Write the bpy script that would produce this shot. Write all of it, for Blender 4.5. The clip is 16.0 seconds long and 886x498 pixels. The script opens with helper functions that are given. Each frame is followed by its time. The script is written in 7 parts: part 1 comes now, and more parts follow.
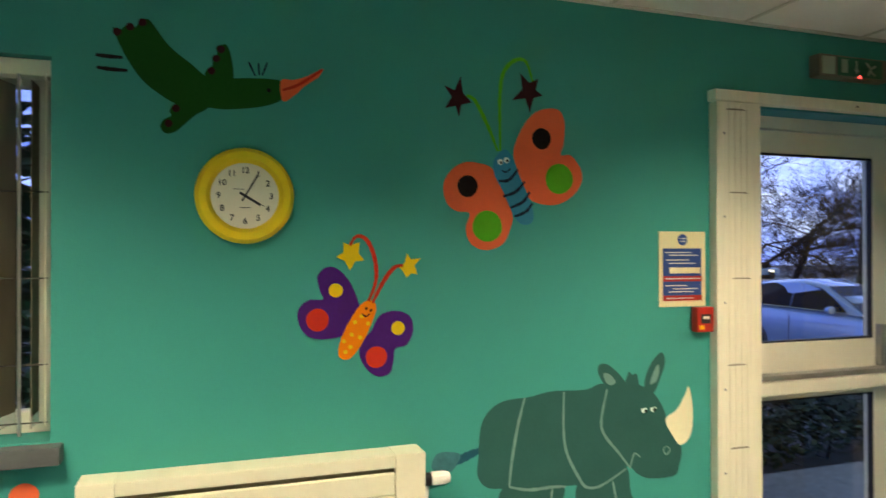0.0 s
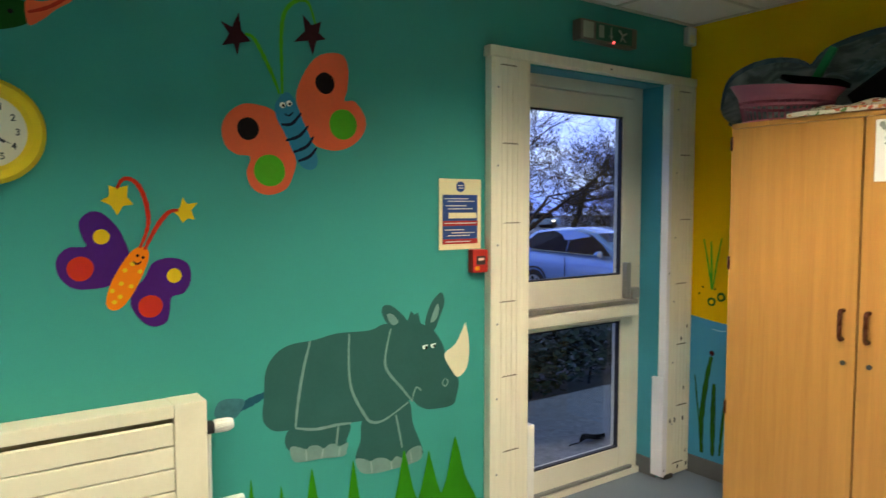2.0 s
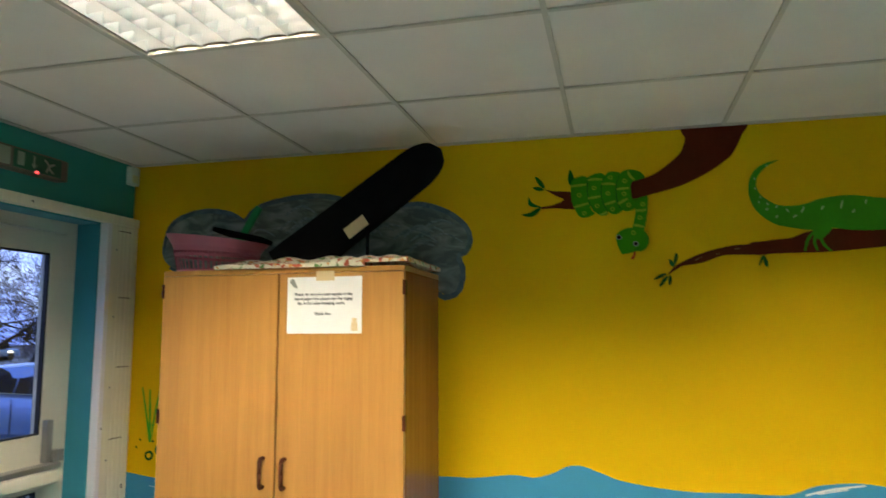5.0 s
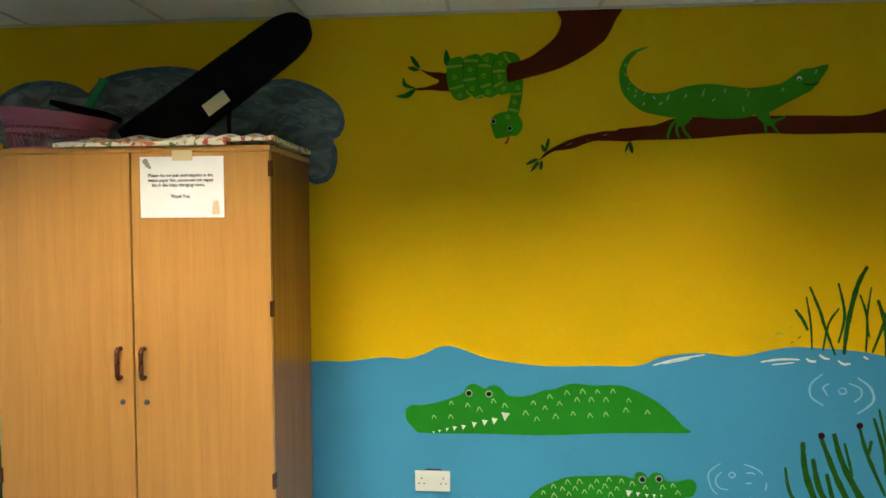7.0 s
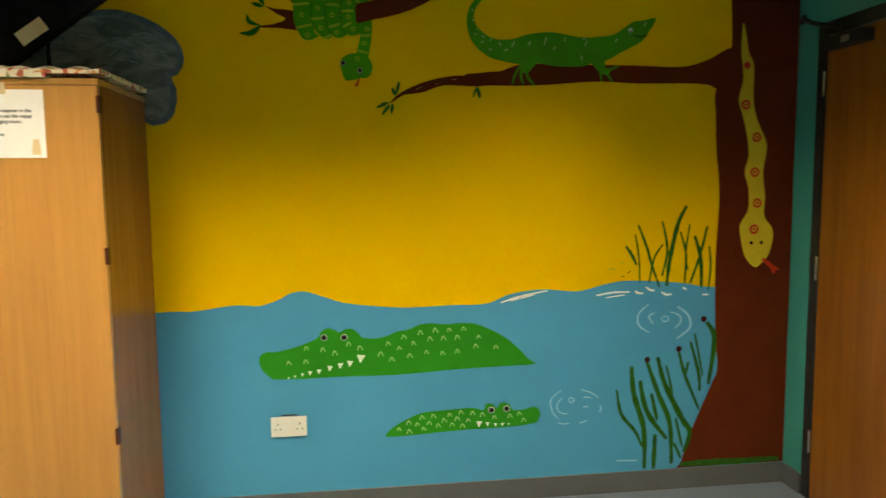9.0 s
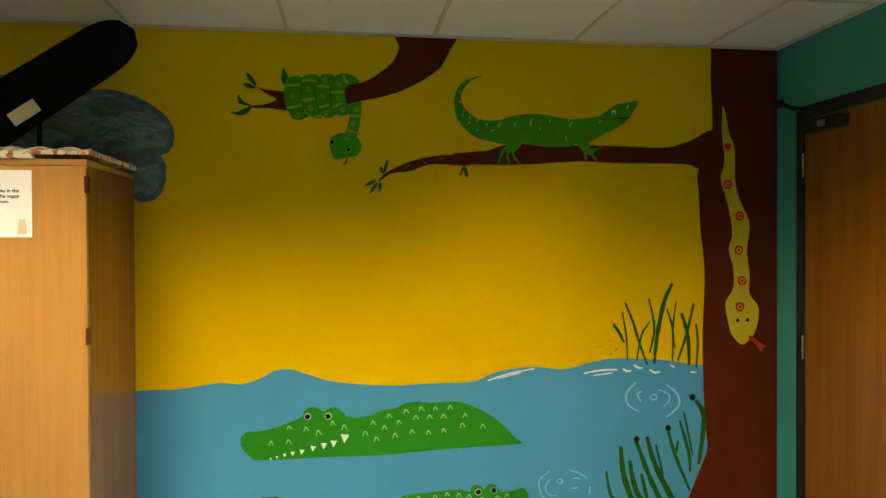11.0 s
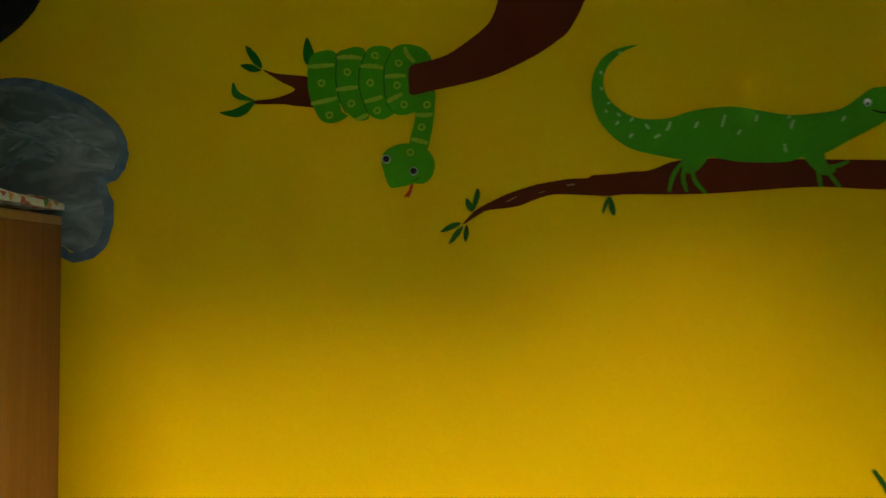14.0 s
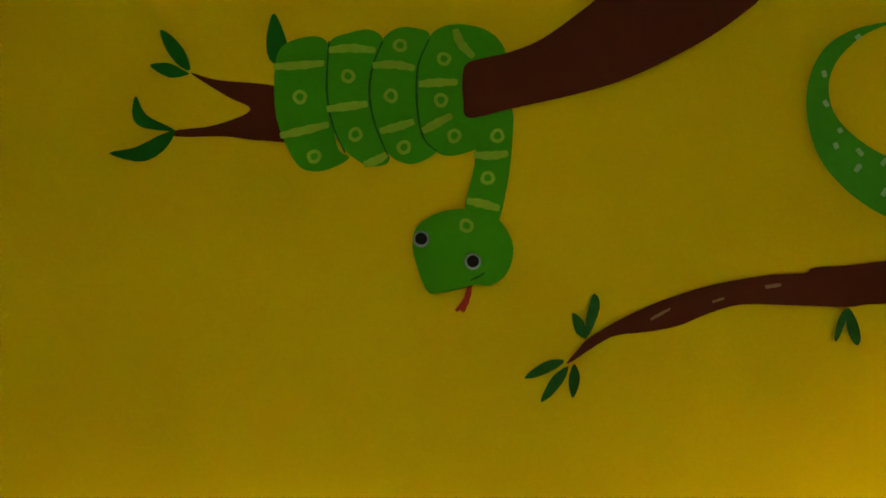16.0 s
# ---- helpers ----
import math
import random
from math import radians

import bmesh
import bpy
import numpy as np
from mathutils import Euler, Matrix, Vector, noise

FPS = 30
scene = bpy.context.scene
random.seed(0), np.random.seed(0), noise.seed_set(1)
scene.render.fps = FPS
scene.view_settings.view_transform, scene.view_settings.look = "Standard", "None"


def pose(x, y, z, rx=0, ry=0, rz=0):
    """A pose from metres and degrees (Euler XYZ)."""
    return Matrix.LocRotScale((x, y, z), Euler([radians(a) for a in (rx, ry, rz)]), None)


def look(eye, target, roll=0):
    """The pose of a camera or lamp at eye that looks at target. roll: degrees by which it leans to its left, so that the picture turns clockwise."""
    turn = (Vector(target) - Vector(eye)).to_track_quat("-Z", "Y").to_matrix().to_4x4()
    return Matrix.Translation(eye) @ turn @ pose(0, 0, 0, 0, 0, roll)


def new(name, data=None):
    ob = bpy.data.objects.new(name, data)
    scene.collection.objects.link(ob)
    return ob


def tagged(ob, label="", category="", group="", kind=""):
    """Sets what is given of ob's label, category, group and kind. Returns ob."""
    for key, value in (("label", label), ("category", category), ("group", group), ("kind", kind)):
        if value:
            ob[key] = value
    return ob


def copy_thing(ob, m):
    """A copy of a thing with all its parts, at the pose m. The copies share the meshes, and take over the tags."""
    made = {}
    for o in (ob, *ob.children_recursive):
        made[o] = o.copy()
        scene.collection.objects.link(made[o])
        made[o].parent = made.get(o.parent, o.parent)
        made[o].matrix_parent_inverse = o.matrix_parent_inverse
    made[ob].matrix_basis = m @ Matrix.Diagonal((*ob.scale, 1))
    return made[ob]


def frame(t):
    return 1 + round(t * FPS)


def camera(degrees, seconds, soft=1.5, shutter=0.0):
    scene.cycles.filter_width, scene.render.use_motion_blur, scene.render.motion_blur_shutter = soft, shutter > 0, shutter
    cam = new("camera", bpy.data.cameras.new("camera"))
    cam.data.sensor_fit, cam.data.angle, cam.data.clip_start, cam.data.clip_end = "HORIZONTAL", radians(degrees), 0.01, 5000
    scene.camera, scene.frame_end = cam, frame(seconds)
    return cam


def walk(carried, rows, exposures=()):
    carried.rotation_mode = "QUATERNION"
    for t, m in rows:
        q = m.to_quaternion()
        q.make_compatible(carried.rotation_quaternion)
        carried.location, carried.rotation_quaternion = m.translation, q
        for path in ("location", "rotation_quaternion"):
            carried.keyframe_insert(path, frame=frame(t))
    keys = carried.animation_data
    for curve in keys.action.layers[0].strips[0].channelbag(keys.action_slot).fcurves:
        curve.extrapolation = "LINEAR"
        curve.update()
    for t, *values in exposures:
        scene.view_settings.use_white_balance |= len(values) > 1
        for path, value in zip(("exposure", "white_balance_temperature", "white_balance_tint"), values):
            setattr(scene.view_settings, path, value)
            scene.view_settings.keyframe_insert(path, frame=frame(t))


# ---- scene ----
cam = camera(65.5, 16.0, soft=1.4, shutter=0.5)
PATH = [
    (0, (-3.162, -2.153, 1.425), (-2.517, -0.26, 1.44), -0.1),
    (0.5, (-3.172, -2.167, 1.43), (-2.379, -0.332, 1.37), -0.2),
    (1, (-3.182, -2.175, 1.412), (-2.272, -0.399, 1.282), 0.6),
    (1.5, (-3.15, -2.199, 1.383), (-2.109, -0.496, 1.254), 0.3),
    (2, (-3.122, -2.213, 1.404), (-1.974, -0.58, 1.277), -0.0),
    (2.5, (-3.11, -2.19, 1.423), (-1.872, -0.623, 1.322), 0.5),
    (3, (-3.063, -2.199, 1.415), (-1.774, -0.67, 1.415), 1.0),
    (3.5, (-2.968, -2.271, 1.419), (-1.488, -0.937, 1.599), 1.6),
    (4, (-2.988, -2.263, 1.47), (-1.252, -1.305, 1.73), 1.3),
    (4.5, (-2.949, -2.315, 1.494), (-1.085, -1.635, 1.749), 0.5),
    (5, (-2.918, -2.323, 1.495), (-0.991, -1.84, 1.731), -0.2),
    (7.3, (-2.843, -2.358, 1.431), (-0.85, -2.215, 1.351), -0.3),
    (7.5, (-2.844, -2.355, 1.416), (-0.851, -2.218, 1.334), -0.3),
    (8.0, (-2.847, -2.36, 1.434), (-0.856, -2.252, 1.276), -0.2),
    (8.5, (-2.852, -2.349, 1.408), (-0.861, -2.412, 1.227), -0.9),
    (9.0, (-2.863, -2.389, 1.397), (-0.887, -2.632, 1.202), -0.6),
    (9.5, (-2.87, -2.398, 1.398), (-0.903, -2.718, 1.232), -0.7),
    (10.0, (-2.873, -2.4, 1.408), (-0.903, -2.726, 1.295), -0.7),
    (10.2, (-2.877, -2.398, 1.42), (-0.905, -2.722, 1.346), -0.6),
    (12.3, (-2.568, -2.413, 1.495), (-0.581, -2.639, 1.521), 0.1),
    (12.5, (-2.452, -2.4, 1.474), (-0.466, -2.632, 1.532), 0.0),
    (13, (-2.18, -2.484, 1.498), (-0.189, -2.656, 1.572), -0.2),
    (13.5, (-1.929, -2.475, 1.559), (0.066, -2.603, 1.623), -0.3),
    (14, (-1.677, -2.414, 1.607), (0.321, -2.493, 1.667), -0.2),
    (14.5, (-1.434, -2.387, 1.635), (0.563, -2.429, 1.729), -0.2),
    (15, (-1.17, -2.349, 1.7), (0.825, -2.372, 1.834), -0.2),
    (15.5, (-0.969, -2.354, 1.791), (1.03, -2.358, 1.863), -0.3),
    (16, (-0.885, -2.359, 1.8), (1.109, -2.386, 1.943), -0.2),
]
EXPOSURES = [(0, -0.02, 6900, 10), (1.5, -0.05, 6650, 10), (2.5, -0.07, 6200, 10), (4.0, -0.04, 6050, 10), (5.0, 0.0, 6200, 10), (7.5, -0.04, 6200, 10), (9.5, -0.11, 7300, 10), (12.5, -0.04, 6950, 10), (14.0, -0.03, 6700, 10), (16, 0.40, 6800, 10)]
walk(cam, [(t, look(eye, target, roll)) for t, eye, target, roll in PATH], EXPOSURES)

# ---- sky, sun and lamps ----
CEIL = 2.32
SOUTH = -4.315
WEST = -6.2

world = bpy.data.worlds.new("dusk")
scene.world = world
world.use_nodes = True
wn = world.node_tree.nodes
sky = wn.new("ShaderNodeTexSky")
sky.sky_type = "NISHITA"
sky.sun_disc = False
sky.sun_elevation = radians(3)
sky.sun_rotation = radians(200)
wn["Background"].inputs[1].default_value = 0.45
world.node_tree.links.new(sky.outputs[0], wn["Background"].inputs[0])

sun = new("sun", bpy.data.lights.new("sun", "SUN"))
sun.data.energy = 1.3
sun.data.angle = radians(20)
sun.data.color = (0.40, 0.58, 1.0)
sun.matrix_world = look((2, -6, 30), (4, 5, 0))

LAMP_POWER = 80
DOWN_SHARE, BEAM_TILT, BEAM_WIDTH = 0.80, 42, 54
LAMP_COLOUR = (1.0, 0.86, 0.62)


# ---- materials ----
def node_mat(name):
    m = bpy.data.materials.new(name)
    m.use_nodes = True
    return m, m.node_tree.nodes, m.node_tree.links, m.node_tree.nodes["Principled BSDF"]


def surface(name, colour, rough=0.6, vary=0.12, scale=4.0, fine=90.0, bump=0.08, metal=0.0, stretch=(1, 1, 1), tint=None, coat=0.0, gloss=0.4):
    """A surface with broad and fine variation of its colour, and a fine relief."""
    m, n, l, bsdf = node_mat(name)
    co = n.new("ShaderNodeTexCoord")
    mp = n.new("ShaderNodeMapping")
    mp.inputs["Scale"].default_value = stretch
    l.new(co.outputs["Object"], mp.inputs[0])
    big = n.new("ShaderNodeTexNoise")
    big.inputs["Scale"].default_value, big.inputs["Detail"].default_value = scale, 5
    small = n.new("ShaderNodeTexNoise")
    small.inputs["Scale"].default_value, small.inputs["Detail"].default_value = fine, 3
    l.new(mp.outputs[0], big.inputs["Vector"])
    l.new(mp.outputs[0], small.inputs["Vector"])
    ramp = n.new("ShaderNodeValToRGB")
    dark = [c * (1 - vary) for c in colour] + [1]
    lite = [min(1, c * (1 + vary)) for c in (tint or colour)] + [1]
    ramp.color_ramp.elements[0].position, ramp.color_ramp.elements[1].position = 0.3, 0.7
    ramp.color_ramp.elements[0].color, ramp.color_ramp.elements[1].color = dark, lite
    mix = n.new("ShaderNodeMath")
    mix.operation = "MULTIPLY_ADD"
    mix.inputs[1].default_value = 0.3
    l.new(small.outputs[0], mix.inputs[0])
    sub = n.new("ShaderNodeMath")
    sub.operation = "MULTIPLY"
    sub.inputs[1].default_value = 0.7
    l.new(big.outputs[0], sub.inputs[0])
    l.new(sub.outputs[0], mix.inputs[2])
    l.new(mix.outputs[0], ramp.inputs[0])
    l.new(ramp.outputs[0], bsdf.inputs["Base Color"])
    bsdf.inputs["Roughness"].default_value = rough
    bsdf.inputs["Metallic"].default_value = metal
    bsdf.inputs["Coat Weight"].default_value = coat
    bsdf.inputs["Specular IOR Level"].default_value = gloss
    if bump:
        bp = n.new("ShaderNodeBump")
        bp.inputs["Strength"].default_value, bp.inputs["Distance"].default_value = bump, 0.004
        l.new(small.outputs[0], bp.inputs["Height"])
        l.new(bp.outputs[0], bsdf.inputs["Normal"])
    return m


def wood(name, colour, dark, grain=(30, 30, 1.2), rough=0.35):
    m, n, l, bsdf = node_mat(name)
    co = n.new("ShaderNodeTexCoord")
    mp = n.new("ShaderNodeMapping")
    mp.inputs["Scale"].default_value = grain
    l.new(co.outputs["Object"], mp.inputs[0])
    a = n.new("ShaderNodeTexNoise")
    a.inputs["Scale"].default_value, a.inputs["Detail"].default_value, a.inputs["Distortion"].default_value = 1.2, 6, 0.6
    b = n.new("ShaderNodeTexNoise")
    b.inputs["Scale"].default_value, b.inputs["Detail"].default_value = 7, 4
    l.new(mp.outputs[0], a.inputs["Vector"])
    l.new(mp.outputs[0], b.inputs["Vector"])
    add = n.new("ShaderNodeMath")
    add.operation = "MULTIPLY_ADD"
    add.inputs[1].default_value = 0.45
    l.new(b.outputs[0], add.inputs[0])
    l.new(a.outputs[0], add.inputs[2])
    ramp = n.new("ShaderNodeValToRGB")
    ramp.color_ramp.elements[0].position, ramp.color_ramp.elements[1].position = 0.5, 0.95
    ramp.color_ramp.elements[0].color, ramp.color_ramp.elements[1].color = (*dark, 1), (*colour, 1)
    l.new(add.outputs[0], ramp.inputs[0])
    l.new(ramp.outputs[0], bsdf.inputs["Base Color"])
    bsdf.inputs["Roughness"].default_value = rough
    bp = n.new("ShaderNodeBump")
    bp.inputs["Strength"].default_value, bp.inputs["Distance"].default_value = 0.06, 0.002
    l.new(add.outputs[0], bp.inputs["Height"])
    l.new(bp.outputs[0], bsdf.inputs["Normal"])
    return m


def glow(name, colour, strength):
    m, n, l, bsdf = node_mat(name)
    bsdf.inputs["Base Color"].default_value = (*colour, 1)
    bsdf.inputs["Emission Color"].default_value = (*colour, 1)
    bsdf.inputs["Emission Strength"].default_value = strength
    return m


def pane_glass(name, gloss=0.05):
    m, n, l, bsdf = node_mat(name)
    clear = n.new("ShaderNodeBsdfTransparent")
    clear.inputs[0].default_value = (0.9, 0.93, 0.95, 1)
    shine = n.new("ShaderNodeBsdfGlossy")
    shine.inputs["Roughness"].default_value = 0.03
    mx = n.new("ShaderNodeMixShader")
    mx.inputs[0].default_value = gloss
    l.new(clear.outputs[0], mx.inputs[1])
    l.new(shine.outputs[0], mx.inputs[2])
    l.new(mx.outputs[0], n["Material Output"].inputs[0])
    return m


def fabric_print(name):
    """Cream cloth with red, green and orange blotches."""
    m, n, l, bsdf = node_mat(name)
    co = n.new("ShaderNodeTexCoord")
    vo = n.new("ShaderNodeTexVoronoi")
    vo.inputs["Scale"].default_value = 62
    l.new(co.outputs["Object"], vo.inputs["Vector"])
    ramp = n.new("ShaderNodeValToRGB")
    ramp.color_ramp.interpolation = "CONSTANT"
    e = ramp.color_ramp.elements
    e[0].position, e[0].color = 0.0, (0.72, 0.66, 0.52, 1)
    e[1].position, e[1].color = 0.45, (0.45, 0.10, 0.05, 1)
    for p, c in ((0.58, (0.70, 0.63, 0.5, 1)), (0.7, (0.12, 0.22, 0.06, 1)), (0.78, (0.62, 0.3, 0.08, 1)), (0.86, (0.75, 0.7, 0.58, 1))):
        x = e.new(p)
        x.color = c
    l.new(vo.outputs["Color"], ramp.inputs[0])
    l.new(ramp.outputs[0], bsdf.inputs["Base Color"])
    bsdf.inputs["Roughness"].default_value = 0.9
    return m


def brushed_paint(name, dark, lite, stretch):
    """Streaky brush strokes of two tones."""
    m, n, l, bsdf = node_mat(name)
    co = n.new("ShaderNodeTexCoord")
    mp = n.new("ShaderNodeMapping")
    mp.inputs["Scale"].default_value = stretch
    mp.inputs["Rotation"].default_value = (0.5, 0, 0)
    l.new(co.outputs["Object"], mp.inputs[0])
    a = n.new("ShaderNodeTexNoise")
    a.inputs["Scale"].default_value, a.inputs["Detail"].default_value, a.inputs["Distortion"].default_value = 2.2, 7, 1.4
    l.new(mp.outputs[0], a.inputs["Vector"])
    ramp = n.new("ShaderNodeValToRGB")
    ramp.color_ramp.elements[0].position, ramp.color_ramp.elements[1].position = 0.4, 0.72
    ramp.color_ramp.elements[0].color, ramp.color_ramp.elements[1].color = (*dark, 1), (*lite, 1)
    l.new(a.outputs[0], ramp.inputs[0])
    l.new(ramp.outputs[0], bsdf.inputs["Base Color"])
    bsdf.inputs["Roughness"].default_value = 0.6
    return m


TEAL = surface("teal_emulsion", (0.045, 0.298, 0.260), 0.55, 0.05, 1.5, 160, 0.12, gloss=0.2)
GOLD = surface("yellow_emulsion", (0.80, 0.493, 0.0), 0.6, 0.05, 1.5, 160, 0.12, gloss=0.08)
# the wall's teal shifted to blue, with skylight from the door in the colour
REVEAL_SKYLIT = surface("reveal_skylit_teal", (0.05, 0.27, 0.36), 0.5, 0.06, 2.0, 160, 0.12, gloss=0.25)
WATER = surface("blue_emulsion", (0.062, 0.300, 0.515), 0.55, 0.06, 2.0, 160, 0.12, gloss=0.2)
CEILING = surface("ceiling_board", (0.86, 0.79, 0.73), 0.9, 0.05, 3, 260, 0.5)
GRID_METAL = surface("grid_white", (0.63, 0.57, 0.49), 0.5, 0.05)
FLOOR = surface("blue_vinyl", (0.125, 0.16, 0.215), 0.35, 0.1, 3, 220, 0.04)
SKIRT = surface("grey_vinyl_coving", (0.10, 0.105, 0.11), 0.45, 0.15, 6)
CREAM_PAINT = surface("cream_gloss", (0.76, 0.71, 0.55), 0.35, 0.05, 5, 60, 0.05)
WHITE_PLASTIC = surface("white_plastic", (0.78, 0.77, 0.72), 0.35, 0.04, 6)
FRAME_WHITE = surface("door_frame_white", (0.72, 0.69, 0.58), 0.4, 0.05, 5)
GUARD = surface("guard_board", (0.78, 0.74, 0.60), 0.45, 0.07, 6, 40, 0.05, stretch=(14, 14, 0.7))
EDGE_WHITE = surface("guard_edge", (0.82, 0.80, 0.84), 0.4, 0.05, 5)
SCUFF = surface("scuff", (0.05, 0.045, 0.04), 0.8, 0.2)
PENCIL = surface("pencil_mark", (0.20, 0.17, 0.12), 0.8, 0.2)
# brown that puts the shade inside casing and light housing into the colour
SHADED_INSIDE = surface("shaded_inside", (0.22, 0.17, 0.10), 0.8, 0.2)
GREY_METAL = surface("grey_metal", (0.32, 0.32, 0.31), 0.35, 0.1, 8, metal=0.6)
CHROME = surface("chrome", (0.75, 0.75, 0.75), 0.15, 0.05, metal=1.0)
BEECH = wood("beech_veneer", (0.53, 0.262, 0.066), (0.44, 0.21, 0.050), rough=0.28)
# darker copy of the veneer: the shade on side and back is in its colour
BEECH_SHADED = wood("beech_shaded", (0.36, 0.15, 0.032), (0.28, 0.11, 0.023), rough=0.20)
BEECH_SHADED.node_tree.nodes["Principled BSDF"].inputs["Specular IOR Level"].default_value = 0.3
DOOR_WOOD = wood("door_veneer", (0.29, 0.105, 0.010), (0.18, 0.058, 0.006), (18, 18, 0.9))
BEAD_WOOD = wood("bead_wood", (0.36, 0.15, 0.02), (0.27, 0.10, 0.014), (18, 18, 0.9))
HANDLE_BROWN = surface("brown_handle", (0.085, 0.025, 0.012), 0.25, 0.1)
BLACK_GLOSS = surface("black_gloss", (0.018, 0.019, 0.020), 0.4, 0.1)
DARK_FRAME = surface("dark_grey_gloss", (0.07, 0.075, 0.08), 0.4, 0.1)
PAPER = surface("paper", (0.87, 0.85, 0.85), 0.35, 0.03, 5, 50, 0.02)
TAPE = surface("tape", (0.70, 0.55, 0.33), 0.3, 0.06)
INK = surface("ink", (0.03, 0.03, 0.04), 0.6, 0.1)
BLUE_PRINT = surface("blue_print", (0.014, 0.055, 0.24), 0.4, 0.05)
RED_PRINT = surface("red_print", (0.42, 0.022, 0.016), 0.4, 0.05)
CREAM_CARD = surface("cream_card", (0.78, 0.70, 0.42), 0.4, 0.04)
BLACK_FABRIC = surface("black_fabric", (0.006, 0.006, 0.007), 0.95, 0.3, 20, 300, 0.2, gloss=0.05)
PINK = surface("pink_plastic", (0.42, 0.12, 0.18), 0.4, 0.08, 6)
GREEN_PLASTIC = surface("green_plastic", (0.02, 0.30, 0.10), 0.4, 0.1)
CLOTH = fabric_print("printed_cloth")
CLOCK_YELLOW = surface("clock_yellow", (0.80, 0.58, 0.02), 0.3, 0.04)
CLOCK_FACE = surface("clock_face", (0.78, 0.74, 0.60), 0.4, 0.03)
GLASS = pane_glass("door_glass")
SEAL = surface("black_gasket", (0.012, 0.012, 0.015), 0.6, 0.1)
BLIND = surface("blind_fabric", (0.17, 0.145, 0.095), 0.8, 0.12, 8, 200, 0.1, stretch=(8, 8, 1))
LOUVRE = surface("louvre_aluminium", (0.84, 0.84, 0.86), 0.35, 0.04, metal=1.0)
TUBE = glow("lamp_tube", (1.0, 0.95, 0.92), 6.5)
# case and white symbols are darkened in colour for the poorly lit upper wall
EXIT_BODY_DIM = surface("exit_box_dim", (0.14, 0.115, 0.085), 0.4, 0.1)
EXIT_SYMBOL_DIM = surface("exit_symbol_dim", (0.30, 0.34, 0.26), 0.4, 0.1)
EXIT_GREEN = surface("exit_green", (0.01, 0.10, 0.05), 0.3, 0.1)
LED = glow("red_led", (1.0, 0.05, 0.05), 6.0)

# mural paints
BLACK = surface("paint_black", (0.014, 0.009, 0.010), 0.5, 0.1, gloss=0.05)
DGREEN = surface("paint_dark_green", (0.012, 0.075, 0.012), 0.5, 0.12, 6, gloss=0.05)
MAROON = surface("paint_maroon", (0.045, 0.010, 0.014), 0.5, 0.15, gloss=0.05)
CORAL = surface("paint_coral", (0.78, 0.135, 0.055), 0.5, 0.06, 5, gloss=0.05)
RED = surface("paint_red", (0.52, 0.035, 0.018), 0.5, 0.08, gloss=0.05)
GRASS_PAINT = surface("paint_grass", (0.03, 0.21, 0.008), 0.5, 0.08, 8, gloss=0.05)
GREEN = surface("paint_green", (0.085, 0.38, 0.02), 0.5, 0.08, 8, gloss=0.05)
BLUE = surface("paint_blue", (0.035, 0.22, 0.36), 0.5, 0.1, 8, gloss=0.05)
NAVY = surface("paint_navy", (0.012, 0.018, 0.04), 0.5, 0.1, gloss=0.05)
NAVYGREY = surface("paint_slate_blue", (0.05, 0.16, 0.19), 0.5, 0.3, 20, gloss=0.05)
PURPLE = surface("paint_purple", (0.065, 0.015, 0.16), 0.5, 0.1, 6, gloss=0.05)
YELLOW = surface("paint_yellow", (0.74, 0.50, 0.015), 0.5, 0.06, gloss=0.05)
ORANGE = surface("paint_orange", (0.80, 0.205, 0.008), 0.5, 0.06, gloss=0.05)
WHITE = surface("paint_white", (0.80, 0.79, 0.74), 0.5, 0.05, gloss=0.05)
CREAM = surface("paint_cream", (0.82, 0.74, 0.52), 0.5, 0.05, gloss=0.05)
SLATE = surface("paint_slate", (0.030, 0.105, 0.095), 0.5, 0.08, 5, gloss=0.05)
HOOF = surface("paint_grey", (0.17, 0.27, 0.25), 0.5, 0.12, 15, gloss=0.05)
TOE_GREY = surface("paint_pale_grey", (0.25, 0.36, 0.33), 0.5, 0.1, gloss=0.05)
BROWN = surface("paint_brown", (0.105, 0.020, 0.007), 0.5, 0.15, 7, gloss=0.05)
TWIGLIGHT = surface("paint_tan", (0.30, 0.16, 0.07), 0.6, 0.1, gloss=0.05)
LEAF = surface("paint_leaf", (0.010, 0.125, 0.008), 0.5, 0.12, 12, gloss=0.05)
DLEAF = surface("paint_dark_leaf", (0.025, 0.11, 0.015), 0.55, 0.3, 40, gloss=0.05)
SNAKE = surface("paint_snake_green", (0.055, 0.30, 0.004), 0.5, 0.08, 8, gloss=0.05)
BAND = surface("paint_lime", (0.29, 0.43, 0.025), 0.55, 0.12, 30, gloss=0.05)
LIZARD = surface("paint_lizard_green", (0.058, 0.285, 0.012), 0.5, 0.12, 9, gloss=0.05)
FLECK = surface("paint_fleck", (0.33, 0.47, 0.19), 0.55, 0.1, gloss=0.05)
CROC = surface("paint_crocodile_green", (0.022, 0.235, 0.016), 0.5, 0.08, 5, gloss=0.05)
REED = surface("paint_reed", (0.022, 0.10, 0.012), 0.55, 0.3, 25, gloss=0.05)
YSNAKE = surface("paint_snake_yellow", (0.60, 0.47, 0.03), 0.5, 0.1, 12, gloss=0.05)
TAIL_BLUE = surface("paint_tail_blue", (0.016, 0.085, 0.13), 0.5, 0.15, 12, gloss=0.05)
EYE_GREY = surface("eye_grey", (0.36, 0.36, 0.32), 0.3, 0.05)
